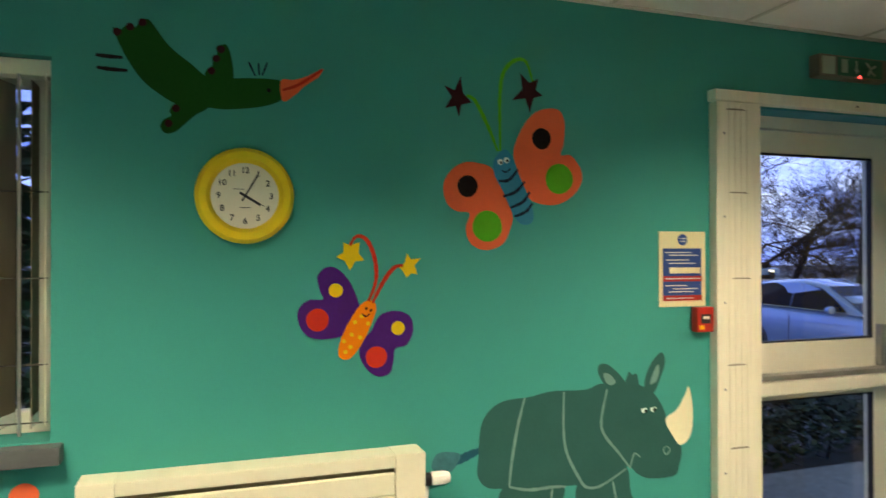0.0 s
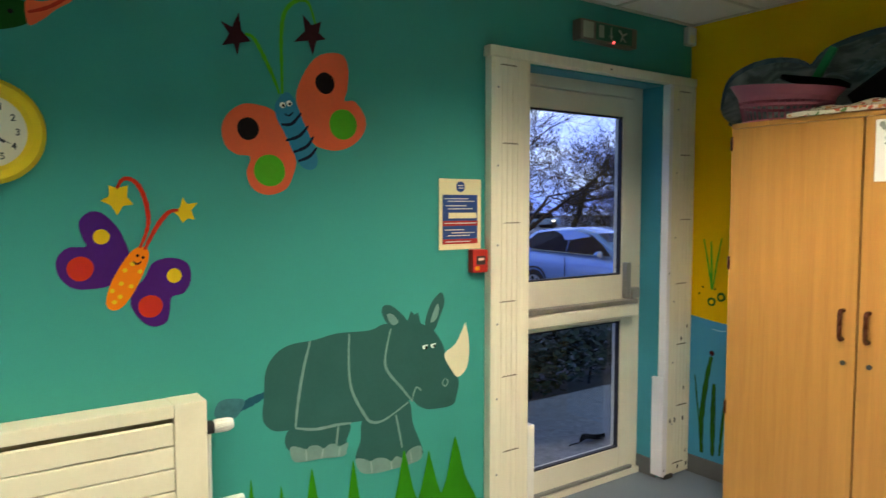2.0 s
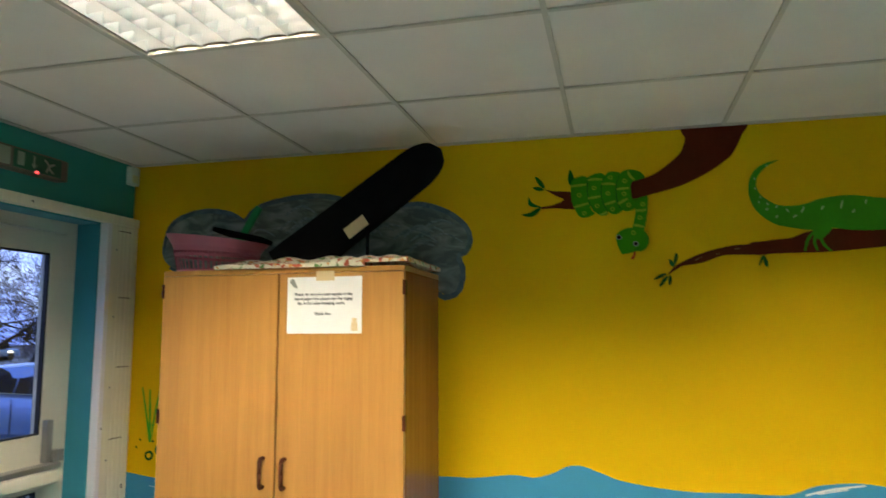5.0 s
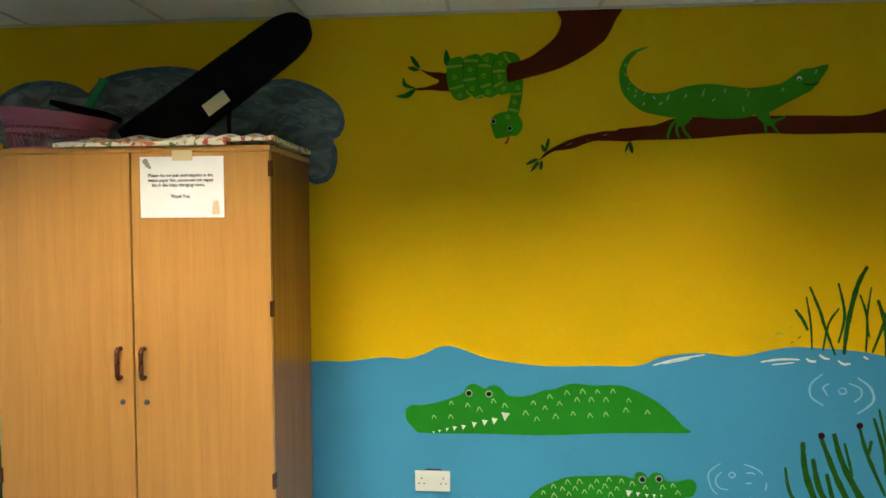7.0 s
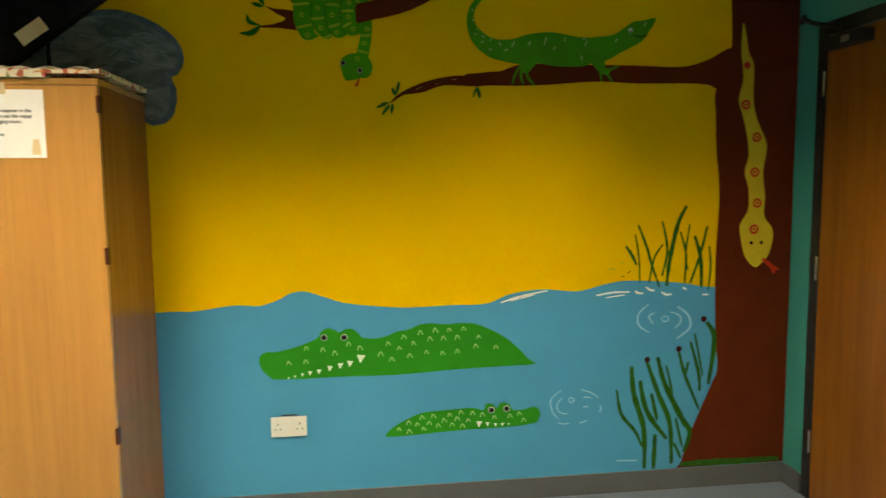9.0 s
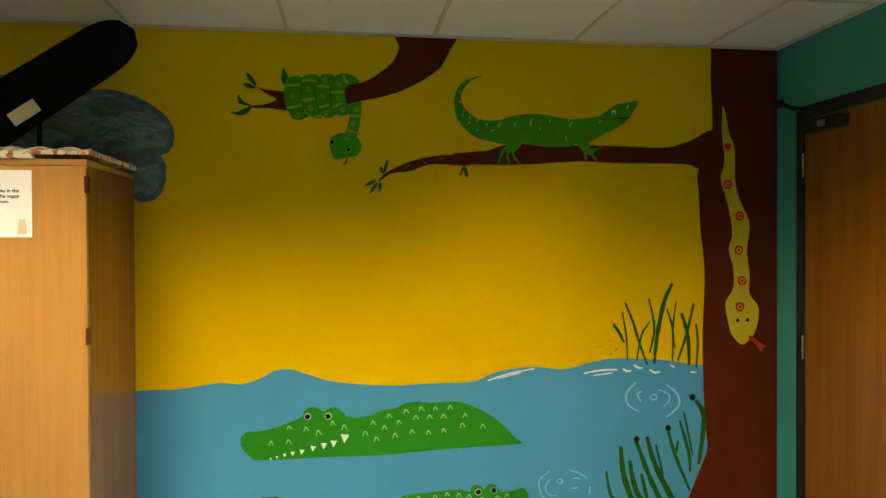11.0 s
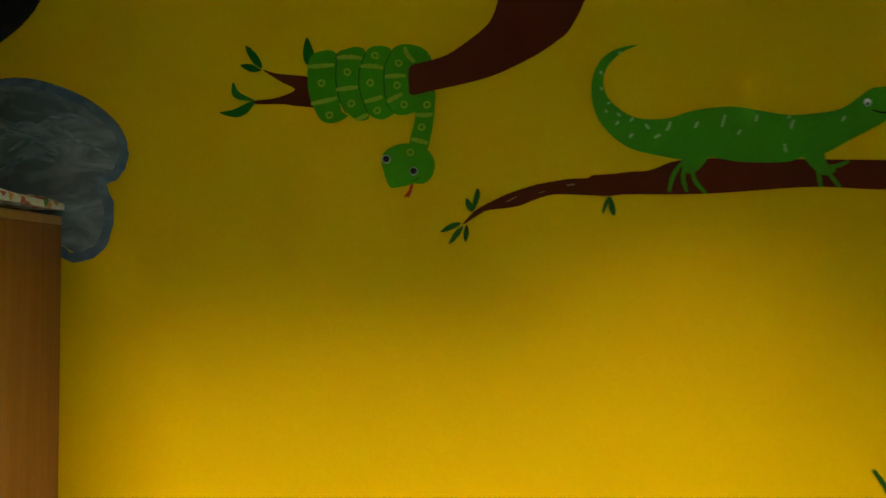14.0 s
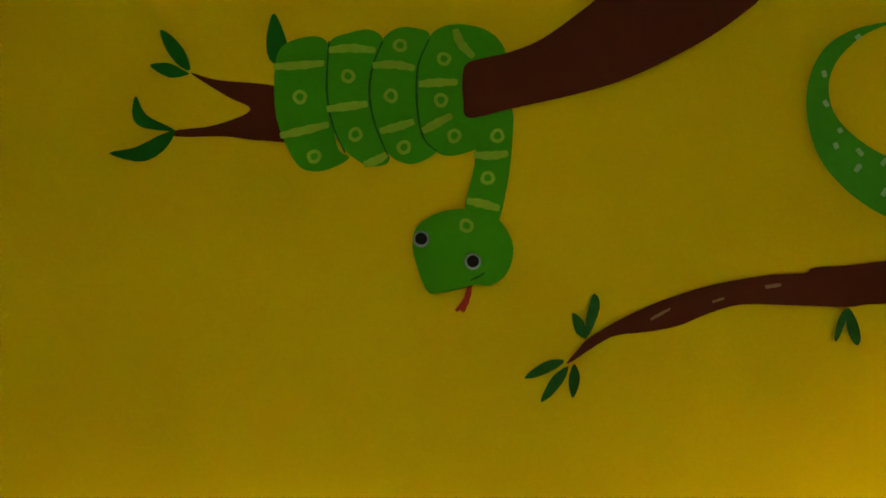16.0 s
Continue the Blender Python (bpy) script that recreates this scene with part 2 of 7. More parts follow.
RIPPLE = surface("paint_ripple", (0.29, 0.54, 0.69), 0.6, 0.1, gloss=0.05)
CLOUD_LIGHT = brushed_paint("paint_cloud_pale", (0.10, 0.15, 0.175), (0.30, 0.35, 0.36), (3, 9, 20))

CLOUD = brushed_paint("paint_cloud", (0.080, 0.108, 0.112), (0.29, 0.335, 0.32), (2, 3.0, 7))
CLOUD_EDGE = brushed_paint("paint_cloud_edge", (0.05, 0.095, 0.13), (0.15, 0.21, 0.25), (2, 6, 6))


# ---- building blocks ----
def finish(name, bm, material, parent=None, smooth=False):
    me = bpy.data.meshes.new(name)
    bmesh.ops.recalc_face_normals(bm, faces=bm.faces)
    bm.to_mesh(me)
    bm.free()
    if smooth:
        me.shade_smooth()
        me.set_sharp_from_angle(angle=radians(40))
    for m in material if isinstance(material, (list, tuple)) else [material]:
        me.materials.append(m)
    ob = new(name, me)
    ob.parent = parent
    return ob


def part(name, bm, material, parent, label="", smooth=False):
    ob = finish(name, bm, material, parent, smooth)
    return tagged(ob, label) if label else ob


def thing(name, label, category, group="", at=(0, 0, 0), kind=""):
    ob = new(name)
    ob.location = at
    ob.empty_display_size = 0.1
    return tagged(ob, label, category, group, kind)


def box(bm, x0, x1, y0, y1, z0, z1, bevel=0.0, seg=2):
    """Adds a box, with rounded edges where bevel is given."""
    r = bmesh.ops.create_cube(bm, size=1.0, matrix=Matrix.Translation(((x0 + x1) / 2, (y0 + y1) / 2, (z0 + z1) / 2)) @ Matrix.Diagonal((x1 - x0, y1 - y0, z1 - z0, 1)))
    if bevel:
        edges = {e for v in r["verts"] for e in v.link_edges}
        bmesh.ops.bevel(bm, geom=list(edges), offset=bevel, segments=seg, profile=0.7, affect="EDGES")
    return bm


def boxed(*a, **k):
    return box(bmesh.new(), *a, **k)


def rod(bm, a, b, r0, r1=None, n=16, caps=True):
    """Adds a round bar from a to b."""
    a, b = Vector(a), Vector(b)
    d = b - a
    m = Matrix.Translation((a + b) / 2) @ d.to_track_quat("Z", "Y").to_matrix().to_4x4()
    bmesh.ops.create_cone(bm, cap_ends=caps, segments=n, radius1=r0, radius2=r0 if r1 is None else r1, depth=d.length, matrix=m)
    return bm


def lathe(bm, profile, n=48, m=Matrix()):
    """Adds a turned shape from (radius, height) pairs about z, moved by m."""
    rings = []
    for r, z in profile:
        if r < 1e-5:
            rings.append([bm.verts.new(m @ Vector((0, 0, z)))])
        else:
            rings.append([bm.verts.new(m @ Vector((r * math.cos(2 * math.pi * i / n), r * math.sin(2 * math.pi * i / n), z))) for i in range(n)])
    for a, b in zip(rings, rings[1:]):
        for i in range(n):
            j = (i + 1) % n
            q = [a[i % len(a)], a[j % len(a)], b[j % len(b)], b[i % len(b)]]
            q = list(dict.fromkeys(q))
            if len(q) > 2:
                bm.faces.new(q)
    return bm


def tube(bm, pts, radii, n=8):
    """Adds a pipe through pts."""
    pts = [Vector(p) for p in pts]
    rings = []
    for i, p in enumerate(pts):
        d = (pts[min(i + 1, len(pts) - 1)] - pts[max(i - 1, 0)]).normalized()
        q = d.to_track_quat("Z", "Y")
        r = radii[i] if isinstance(radii, (list, tuple)) else radii
        rings.append([bm.verts.new(p + q @ Vector((r * math.cos(2 * math.pi * k / n), r * math.sin(2 * math.pi * k / n), 0))) for k in range(n)])
    for a, b in zip(rings, rings[1:]):
        for k in range(n):
            bm.faces.new((a[k], a[(k + 1) % n], b[(k + 1) % n], b[k]))
    bm.faces.new(rings[0][::-1])
    bm.faces.new(rings[-1])
    return bm


import itertools
from mathutils import geometry


# ---- mural painting: shapes brushed flat on a wall ----
def TEAL_WALL(u, z, d):
    return (u, -d, z)


def YELLOW_WALL(u, z, d):
    return (-d, u, z)


brush_turn = itertools.count()


def depth(layer):
    """Each coat of paint lies a hair above the one below."""
    return 0.0012 + 0.0006 * layer


def curve_through(pts, closed, steps=6):
    """Points along a smooth curve through the given ones."""
    n = len(pts)
    out = []
    for i in range(n if closed else n - 1):
        g = [pts[(i + k) % n] if closed else pts[min(max(i + k, 0), n - 1)] for k in (-1, 0, 1, 2)]
        for s in range(steps):
            t = s / steps
            out.append(tuple(0.5 * (2 * g[1][c] + (g[2][c] - g[0][c]) * t + (2 * g[0][c] - 5 * g[1][c] + 4 * g[2][c] - g[3][c]) * t * t
                                    + (3 * g[1][c] - g[0][c] - 3 * g[2][c] + g[3][c]) * t ** 3) for c in (0, 1)))
    if not closed:
        out.append(pts[-1])
    return out


def flat(art, name, wall, paint, layer, outline):
    tris = geometry.tessellate_polygon([[Vector((u, z, 0)) for u, z in outline]])
    me = bpy.data.meshes.new(name)
    lift = depth(layer) + 0.000012 * (next(brush_turn) % 40)
    me.from_pydata([wall(u, z, lift) for u, z in outline], [], [tuple(t) for t in tris])
    me.materials.append(paint)
    ob = new(name, me)
    ob.parent = art
    return ob


def mural(name, label, category):
    return thing(name, label, category, "wall paintings")


def fill(art, name, wall, paint, layer, pts):
    return flat(art, name, wall, paint, layer, curve_through(pts, True))


def poly(art, name, wall, paint, layer, pts):
    return flat(art, name, wall, paint, layer, pts)


def stroke(art, name, wall, paint, layer, width, pts):
    c = curve_through(pts, False, 5)
    n = len(c)
    left, right = [], []
    for i, (u, z) in enumerate(c):
        a, b = c[max(i - 1, 0)], c[min(i + 1, n - 1)]
        du, dz = b[0] - a[0], b[1] - a[1]
        s = math.hypot(du, dz) or 1
        w = width / 2 * (0.55 + 0.45 * math.sin(math.pi * min(max((i + 0.6) / n, 0), 1))) * (1 + 0.12 * math.sin(i * 2.3))
        left.append((u - dz / s * w, z + du / s * w))
        right.append((u + dz / s * w, z - du / s * w))
    bm = bmesh.new()
    lift = depth(layer) + 0.000012 * (next(brush_turn) % 40)
    lv = [bm.verts.new(wall(u, z, lift)) for u, z in left]
    rv = [bm.verts.new(wall(u, z, lift)) for u, z in right]
    for i in range(n - 1):
        bm.faces.new((lv[i], lv[i + 1], rv[i + 1], rv[i]))
    return finish(name, bm, paint, art)


def circle(u, z, r, n=28, wobble=0.02):
    return [(u + r * (1 + wobble * math.sin(3 * a + u * 40)) * math.cos(a), z + r * (1 + wobble * math.sin(2 * a + z * 30)) * math.sin(a)) for a in (2 * math.pi * i / n for i in range(n))]


def dots(art, name, wall, paint, layer, r, centres):
    for u, z in centres:
        flat(art, name, wall, paint, layer, circle(u, z, r))


def rings(art, name, wall, paint, layer, r, inner, centres):
    for u, z in centres:
        flat(art, name, wall, paint, layer, circle(u, z, r, 20, 0.06))
        flat(art, name + "_gap", wall, inner, layer + 1, circle(u, z, r * 0.5, 16, 0.08))


def googly(art, wall, layer, r, centres):
    """Stuck-on eyes: a white domed disc with a black one inside."""
    for u, z in centres:
        for nm, paint, rr, off, high in (("eye_disc", EYE_GREY, r, 0.0, 0.003), ("eye_centre", BLACK, r * 0.7, 0.003, 0.0015)):
            bm = bmesh.new()
            d0 = depth(layer) + off
            rim = [bm.verts.new(wall(a, b, d0)) for a, b in circle(u, z, rr, 20, 0)]
            top = [bm.verts.new(wall(a, b, d0 + high)) for a, b in circle(u, z, rr * 0.8, 20, 0)]
            for i in range(20):
                bm.faces.new((rim[i], rim[(i + 1) % 20], top[(i + 1) % 20], top[i]))
            bm.faces.new(top)
            finish(nm, bm, paint, art)


def teeth(art, wall, paint, layer, rows):
    for u, z, r in rows:
        flat(art, "tooth", wall, paint, layer, [(u - r, z + r * 0.9), (u + r, z + r * 1.1), (u + r * 0.25, z - r)])


def scales(art, wall, paint, layer, centres):
    for k, (u, z) in enumerate(centres):
        a = 0.009 + 0.003 * ((k * 7) % 5) / 5
        stroke(art, "scale", wall, paint, layer, 0.005, [(u + a, z - a), (u + a * 0.2, z + a * 0.8), (u - a, z - a * 0.9)])


def water(art, name, wall, paint, layer, edge):
    line = curve_through([(-0.005, 0.835), (-0.35, 0.805), (-0.9, 0.85)] + edge + [(-4.31, edge[-1][1])], False)
    flat(art, name, wall, paint, layer, line + [(-4.31, 0.09), (-0.005, 0.09)])


def trunk(art, name, wall, paint, layer, edge):
    line = curve_through([(edge[0][0], CEIL - 0.002)] + edge[1:], False)
    flat(art, name, wall, paint, layer, line + [(edge[-1][0] + 0.02, 0.095), (-4.312, 0.095), (-4.312, CEIL - 0.002)])

# murals on the two painted walls

art = mural("painted_bird", "dark green bird shape painted on the teal wall", "mural")
fill(art, "tail_and_body", TEAL_WALL, DGREEN, 1, [(-3.419, 2.067), (-3.402, 2.065), (-3.387, 2.080), (-3.372, 2.086), (-3.360, 2.079), (-3.348, 2.100), (-3.333, 2.105), (-3.318, 2.097), (-3.270, 2.033), (-3.208, 1.984), (-3.164, 1.952), (-3.093, 1.953), (-3.031, 1.958), (-2.956, 1.957), (-2.947, 1.928), (-2.951, 1.897), (-3.014, 1.872), (-3.112, 1.858), (-3.160, 1.860), (-3.208, 1.859), (-3.254, 1.867), (-3.285, 1.883), (-3.338, 1.923), (-3.382, 1.985)])
fill(art, "upper_wing", TEAL_WALL, DGREEN, 0, [(-3.170, 1.953), (-3.167, 1.972), (-3.151, 1.987), (-3.152, 2.010), (-3.138, 2.022), (-3.140, 2.042), (-3.122, 2.052), (-3.108, 2.048), (-3.096, 2.010), (-3.093, 1.948), (-3.136, 1.931)])
fill(art, "lower_wing", TEAL_WALL, DGREEN, 0, [(-3.160, 1.865), (-3.200, 1.834), (-3.231, 1.804), (-3.254, 1.783), (-3.280, 1.778), (-3.294, 1.796), (-3.285, 1.817), (-3.265, 1.830), (-3.269, 1.846), (-3.251, 1.869), (-3.208, 1.884)])
fill(art, "beak", TEAL_WALL, CORAL, 2, [(-2.952, 1.957), (-2.913, 1.962), (-2.870, 1.978), (-2.823, 2.005), (-2.840, 1.975), (-2.879, 1.946), (-2.913, 1.913), (-2.947, 1.895)])
stroke(art, "beak_line", TEAL_WALL, RED, 3, 0.01, [(-2.947, 1.928), (-2.896, 1.950), (-2.826, 2.001)])
dots(art, "wing_spot", TEAL_WALL, MAROON, 2, 0.0112, [(-3.127, 2.036), (-3.140, 2.008), (-3.154, 1.970), (-3.252, 1.852), (-3.272, 1.807), (-3.408, 2.060), (-3.375, 2.078), (-3.342, 2.094)])
dots(art, "eye_spot", TEAL_WALL, BLACK, 3, 0.0065, [(-2.988, 1.924)])
stroke(art, "speed_line", TEAL_WALL, BLACK, 1, 0.012, [(-3.464, 1.990), (-3.434, 1.988), (-3.394, 1.988)])
stroke(art, "speed_line", TEAL_WALL, BLACK, 1, 0.012, [(-3.461, 1.955), (-3.426, 1.952), (-3.381, 1.952)])
stroke(art, "crest", TEAL_WALL, NAVY, 1, 0.006, [(-3.028, 1.965), (-3.041, 1.993), (-3.047, 2.006)])
stroke(art, "crest", TEAL_WALL, NAVY, 1, 0.006, [(-3.016, 1.968), (-3.019, 2.005)])
stroke(art, "crest", TEAL_WALL, NAVY, 1, 0.006, [(-3.008, 1.968), (-2.998, 1.993), (-2.993, 2.009)])

art = mural("painted_butterfly", "coral butterfly shape with striped blue body on the teal wall", "mural")
fill(art, "wing", TEAL_WALL, CORAL, 1, [(-2.174, 1.777), (-2.138, 1.863), (-2.084, 1.919), (-2.007, 1.932), (-1.978, 1.892), (-1.981, 1.812), (-1.992, 1.772), (-1.952, 1.772), (-1.913, 1.725), (-1.911, 1.675), (-1.952, 1.624), (-2.019, 1.596), (-2.096, 1.605), (-2.128, 1.639), (-2.160, 1.716)])
fill(art, "wing", TEAL_WALL, CORAL, 1, [(-2.250, 1.712), (-2.295, 1.730), (-2.356, 1.731), (-2.406, 1.697), (-2.428, 1.649), (-2.416, 1.594), (-2.381, 1.568), (-2.336, 1.561), (-2.349, 1.510), (-2.330, 1.459), (-2.275, 1.438), (-2.213, 1.460), (-2.186, 1.512), (-2.177, 1.551), (-2.192, 1.599), (-2.223, 1.656)])
dots(art, "wing_spot", TEAL_WALL, BLACK, 2, 0.0365, [(-2.067, 1.825), (-2.342, 1.652)])
dots(art, "wing_spot", TEAL_WALL, GREEN, 2, 0.0535, [(-1.999, 1.688), (-2.271, 1.519)])
fill(art, "body", TEAL_WALL, BLUE, 2, [(-2.212, 1.781), (-2.183, 1.763), (-2.153, 1.696), (-2.117, 1.620), (-2.098, 1.562), (-2.107, 1.532), (-2.139, 1.526), (-2.171, 1.551), (-2.213, 1.637), (-2.244, 1.693), (-2.248, 1.741)])
stroke(art, "stripe", TEAL_WALL, NAVY, 3, 0.011, [(-2.229, 1.673), (-2.191, 1.678), (-2.157, 1.716)])
stroke(art, "stripe", TEAL_WALL, NAVY, 3, 0.011, [(-2.213, 1.621), (-2.166, 1.638), (-2.132, 1.674)])
stroke(art, "stripe", TEAL_WALL, NAVY, 3, 0.011, [(-2.187, 1.583), (-2.139, 1.604), (-2.113, 1.639)])
stroke(art, "stripe", TEAL_WALL, NAVY, 3, 0.011, [(-2.171, 1.553), (-2.128, 1.571), (-2.102, 1.601)])
dots(art, "face_spot", TEAL_WALL, WHITE, 3, 0.0100, [(-2.223, 1.738), (-2.200, 1.745)])
dots(art, "face_spot", TEAL_WALL, BLACK, 4, 0.0050, [(-2.221, 1.736), (-2.198, 1.743)])
stroke(art, "face_line", TEAL_WALL, NAVY, 3, 0.006, [(-2.217, 1.710), (-2.202, 1.704), (-2.185, 1.717)])
stroke(art, "antenna", TEAL_WALL, GREEN, 1, 0.015, [(-2.233, 1.774), (-2.258, 1.836), (-2.291, 1.901), (-2.319, 1.945), (-2.346, 1.955)])
stroke(art, "antenna", TEAL_WALL, GREEN, 1, 0.015, [(-2.223, 1.775), (-2.224, 1.867), (-2.224, 1.963), (-2.211, 2.042), (-2.169, 2.088), (-2.126, 2.088), (-2.101, 2.021)])
poly(art, "star", TEAL_WALL, MAROON, 2, [(-2.366, 2.019), (-2.388, 1.970), (-2.425, 1.984), (-2.398, 1.947), (-2.422, 1.908), (-2.384, 1.918), (-2.372, 1.881), (-2.364, 1.923), (-2.327, 1.933), (-2.358, 1.963)])
poly(art, "star", TEAL_WALL, MAROON, 2, [(-2.148, 2.047), (-2.140, 1.993), (-2.180, 1.951), (-2.129, 1.961), (-2.112, 1.913), (-2.097, 1.965), (-2.062, 1.975), (-2.088, 1.993), (-2.079, 2.033), (-2.114, 2.016)])

art = mural("painted_butterfly", "purple butterfly shape with spotted orange body on the teal wall", "mural")
fill(art, "wing", TEAL_WALL, PURPLE, 1, [(-2.707, 1.229), (-2.729, 1.319), (-2.773, 1.376), (-2.812, 1.385), (-2.841, 1.356), (-2.834, 1.312), (-2.825, 1.285), (-2.870, 1.283), (-2.901, 1.252), (-2.896, 1.203), (-2.862, 1.167), (-2.809, 1.161), (-2.756, 1.173)])
fill(art, "wing", TEAL_WALL, PURPLE, 1, [(-2.670, 1.183), (-2.643, 1.230), (-2.590, 1.243), (-2.543, 1.224), (-2.532, 1.177), (-2.553, 1.132), (-2.591, 1.121), (-2.598, 1.080), (-2.609, 1.044), (-2.647, 1.034), (-2.683, 1.057), (-2.709, 1.104), (-2.702, 1.148)])
dots(art, "wing_spot", TEAL_WALL, YELLOW, 2, 0.0222, [(-2.784, 1.312), (-2.583, 1.187)])
dots(art, "wing_spot", TEAL_WALL, RED, 2, 0.0352, [(-2.841, 1.221), (-2.654, 1.097)])
fill(art, "body", TEAL_WALL, ORANGE, 2, [(-2.687, 1.278), (-2.659, 1.272), (-2.658, 1.236), (-2.692, 1.157), (-2.729, 1.105), (-2.759, 1.094), (-2.777, 1.116), (-2.761, 1.177), (-2.720, 1.247)])
dots(art, "body_spot", TEAL_WALL, YELLOW, 3, 0.0065, [(-2.723, 1.211), (-2.734, 1.172), (-2.707, 1.162), (-2.681, 1.205), (-2.759, 1.152), (-2.738, 1.133), (-2.754, 1.118), (-2.702, 1.229)])
stroke(art, "antenna", TEAL_WALL, RED, 3, 0.014, [(-2.680, 1.276), (-2.661, 1.321), (-2.654, 1.362), (-2.661, 1.417), (-2.679, 1.462), (-2.701, 1.481), (-2.723, 1.479), (-2.739, 1.452)])
stroke(art, "antenna", TEAL_WALL, RED, 3, 0.014, [(-2.667, 1.270), (-2.643, 1.317), (-2.618, 1.357), (-2.592, 1.384), (-2.566, 1.389)])
poly(art, "star", TEAL_WALL, YELLOW, 2, [(-2.760, 1.462), (-2.738, 1.454), (-2.708, 1.463), (-2.711, 1.429), (-2.694, 1.406), (-2.723, 1.402), (-2.739, 1.374), (-2.756, 1.403), (-2.783, 1.417), (-2.760, 1.431)])
poly(art, "star", TEAL_WALL, YELLOW, 2, [(-2.553, 1.429), (-2.539, 1.408), (-2.506, 1.412), (-2.527, 1.389), (-2.517, 1.359), (-2.539, 1.363), (-2.554, 1.348), (-2.566, 1.370), (-2.579, 1.382), (-2.561, 1.397)])
stroke(art, "face_line", TEAL_WALL, MAROON, 3, 0.006, [(-2.700, 1.236), (-2.689, 1.228), (-2.676, 1.235)])
dots(art, "face_spot", TEAL_WALL, BLACK, 3, 0.0045, [(-2.687, 1.253), (-2.672, 1.247)])

art = mural("painted_flower", "round orange flower shape painted low on the teal wall", "mural")
dots(art, "flower_head", TEAL_WALL, CORAL, 1, 0.0375, [(-3.637, 0.764)])

art = mural("painted_rhinoceros", "dark grey-green rhinoceros shape painted on the teal wall", "mural")
fill(art, "body", TEAL_WALL, SLATE, 1, [(-2.296, 0.846), (-2.261, 0.901), (-2.204, 0.927), (-2.118, 0.933), (-2.029, 0.947), (-1.900, 0.944), (-1.839, 0.961), (-1.789, 0.954), (-1.726, 0.960), (-1.647, 0.936), (-1.601, 0.901), (-1.564, 0.841), (-1.550, 0.783), (-1.493, 0.707), (-1.500, 0.639), (-1.525, 0.601), (-1.630, 0.602), (-1.683, 0.624), (-1.731, 0.655), (-1.862, 0.613), (-2.005, 0.614), (-2.184, 0.628), (-2.269, 0.637), (-2.308, 0.681), (-2.305, 0.749)])
fill(art, "ear", TEAL_WALL, SLATE, 0, [(-1.839, 1.029), (-1.802, 1.026), (-1.751, 0.984), (-1.728, 0.945), (-1.776, 0.934), (-1.814, 0.952), (-1.844, 0.997)])
fill(art, "ear_lining", TEAL_WALL, HOOF, 2, [(-1.824, 0.996), (-1.799, 0.994), (-1.774, 0.964), (-1.794, 0.953), (-1.814, 0.967)])
fill(art, "ear", TEAL_WALL, SLATE, 0, [(-1.652, 0.939), (-1.634, 1.004), (-1.602, 1.046), (-1.573, 1.060), (-1.561, 1.021), (-1.580, 0.971), (-1.612, 0.913)])
fill(art, "ear_lining", TEAL_WALL, HOOF, 2, [(-1.628, 0.952), (-1.607, 1.002), (-1.591, 1.017), (-1.588, 0.989), (-1.601, 0.957), (-1.620, 0.947)])
poly(art, "tuft", TEAL_WALL, SLATE, 0, [(-1.738, 0.950), (-1.718, 0.999), (-1.702, 0.985), (-1.684, 0.990), (-1.673, 0.945)])
stroke(art, "tail", TEAL_WALL, TAIL_BLUE, 0, 0.03, [(-2.297, 0.768), (-2.339, 0.754), (-2.379, 0.740), (-2.405, 0.732)])
fill(art, "tail_tuft", TEAL_WALL, NAVYGREY, 2, [(-2.369, 0.758), (-2.418, 0.773), (-2.456, 0.766), (-2.470, 0.725), (-2.438, 0.707), (-2.399, 0.708)])
fill(art, "leg", TEAL_WALL, SLATE, 0, [(-2.197, 0.644), (-1.994, 0.618), (-1.996, 0.549), (-2.010, 0.515), (-2.215, 0.556)])
fill(art, "hoof", TEAL_WALL, HOOF, 2, [(-2.215, 0.564), (-2.200, 0.570), (-2.180, 0.562), (-2.154, 0.551), (-2.137, 0.559), (-2.108, 0.554), (-2.088, 0.540), (-2.065, 0.550), (-2.042, 0.546), (-2.024, 0.535), (-1.991, 0.542), (-1.996, 0.513), (-2.012, 0.495), (-2.097, 0.504), (-2.180, 0.509), (-2.206, 0.524)])
fill(art, "leg", TEAL_WALL, SLATE, 0, [(-1.916, 0.627), (-1.741, 0.661), (-1.709, 0.556), (-1.669, 0.459), (-1.676, 0.427), (-1.811, 0.434), (-1.953, 0.460), (-1.939, 0.539)])
fill(art, "hoof", TEAL_WALL, HOOF, 2, [(-1.961, 0.470), (-1.932, 0.469), (-1.900, 0.453), (-1.869, 0.458), (-1.831, 0.448), (-1.809, 0.433), (-1.786, 0.447), (-1.758, 0.435), (-1.721, 0.462), (-1.677, 0.465), (-1.668, 0.432), (-1.684, 0.408), (-1.773, 0.400), (-1.881, 0.401), (-1.941, 0.420)])
stroke(art, "seam", TEAL_WALL, HOOF, 3, 0.011, [(-2.134, 0.932), (-2.162, 0.831), (-2.184, 0.713), (-2.193, 0.633)])
stroke(art, "seam", TEAL_WALL, HOOF, 3, 0.011, [(-2.193, 0.633), (-2.119, 0.615), (-2.029, 0.615), (-1.977, 0.611)])
stroke(art, "seam", TEAL_WALL, HOOF, 3, 0.011, [(-1.983, 0.941), (-1.985, 0.810), (-1.971, 0.724), (-1.923, 0.633), (-1.894, 0.600), (-1.837, 0.598), (-1.731, 0.648)])
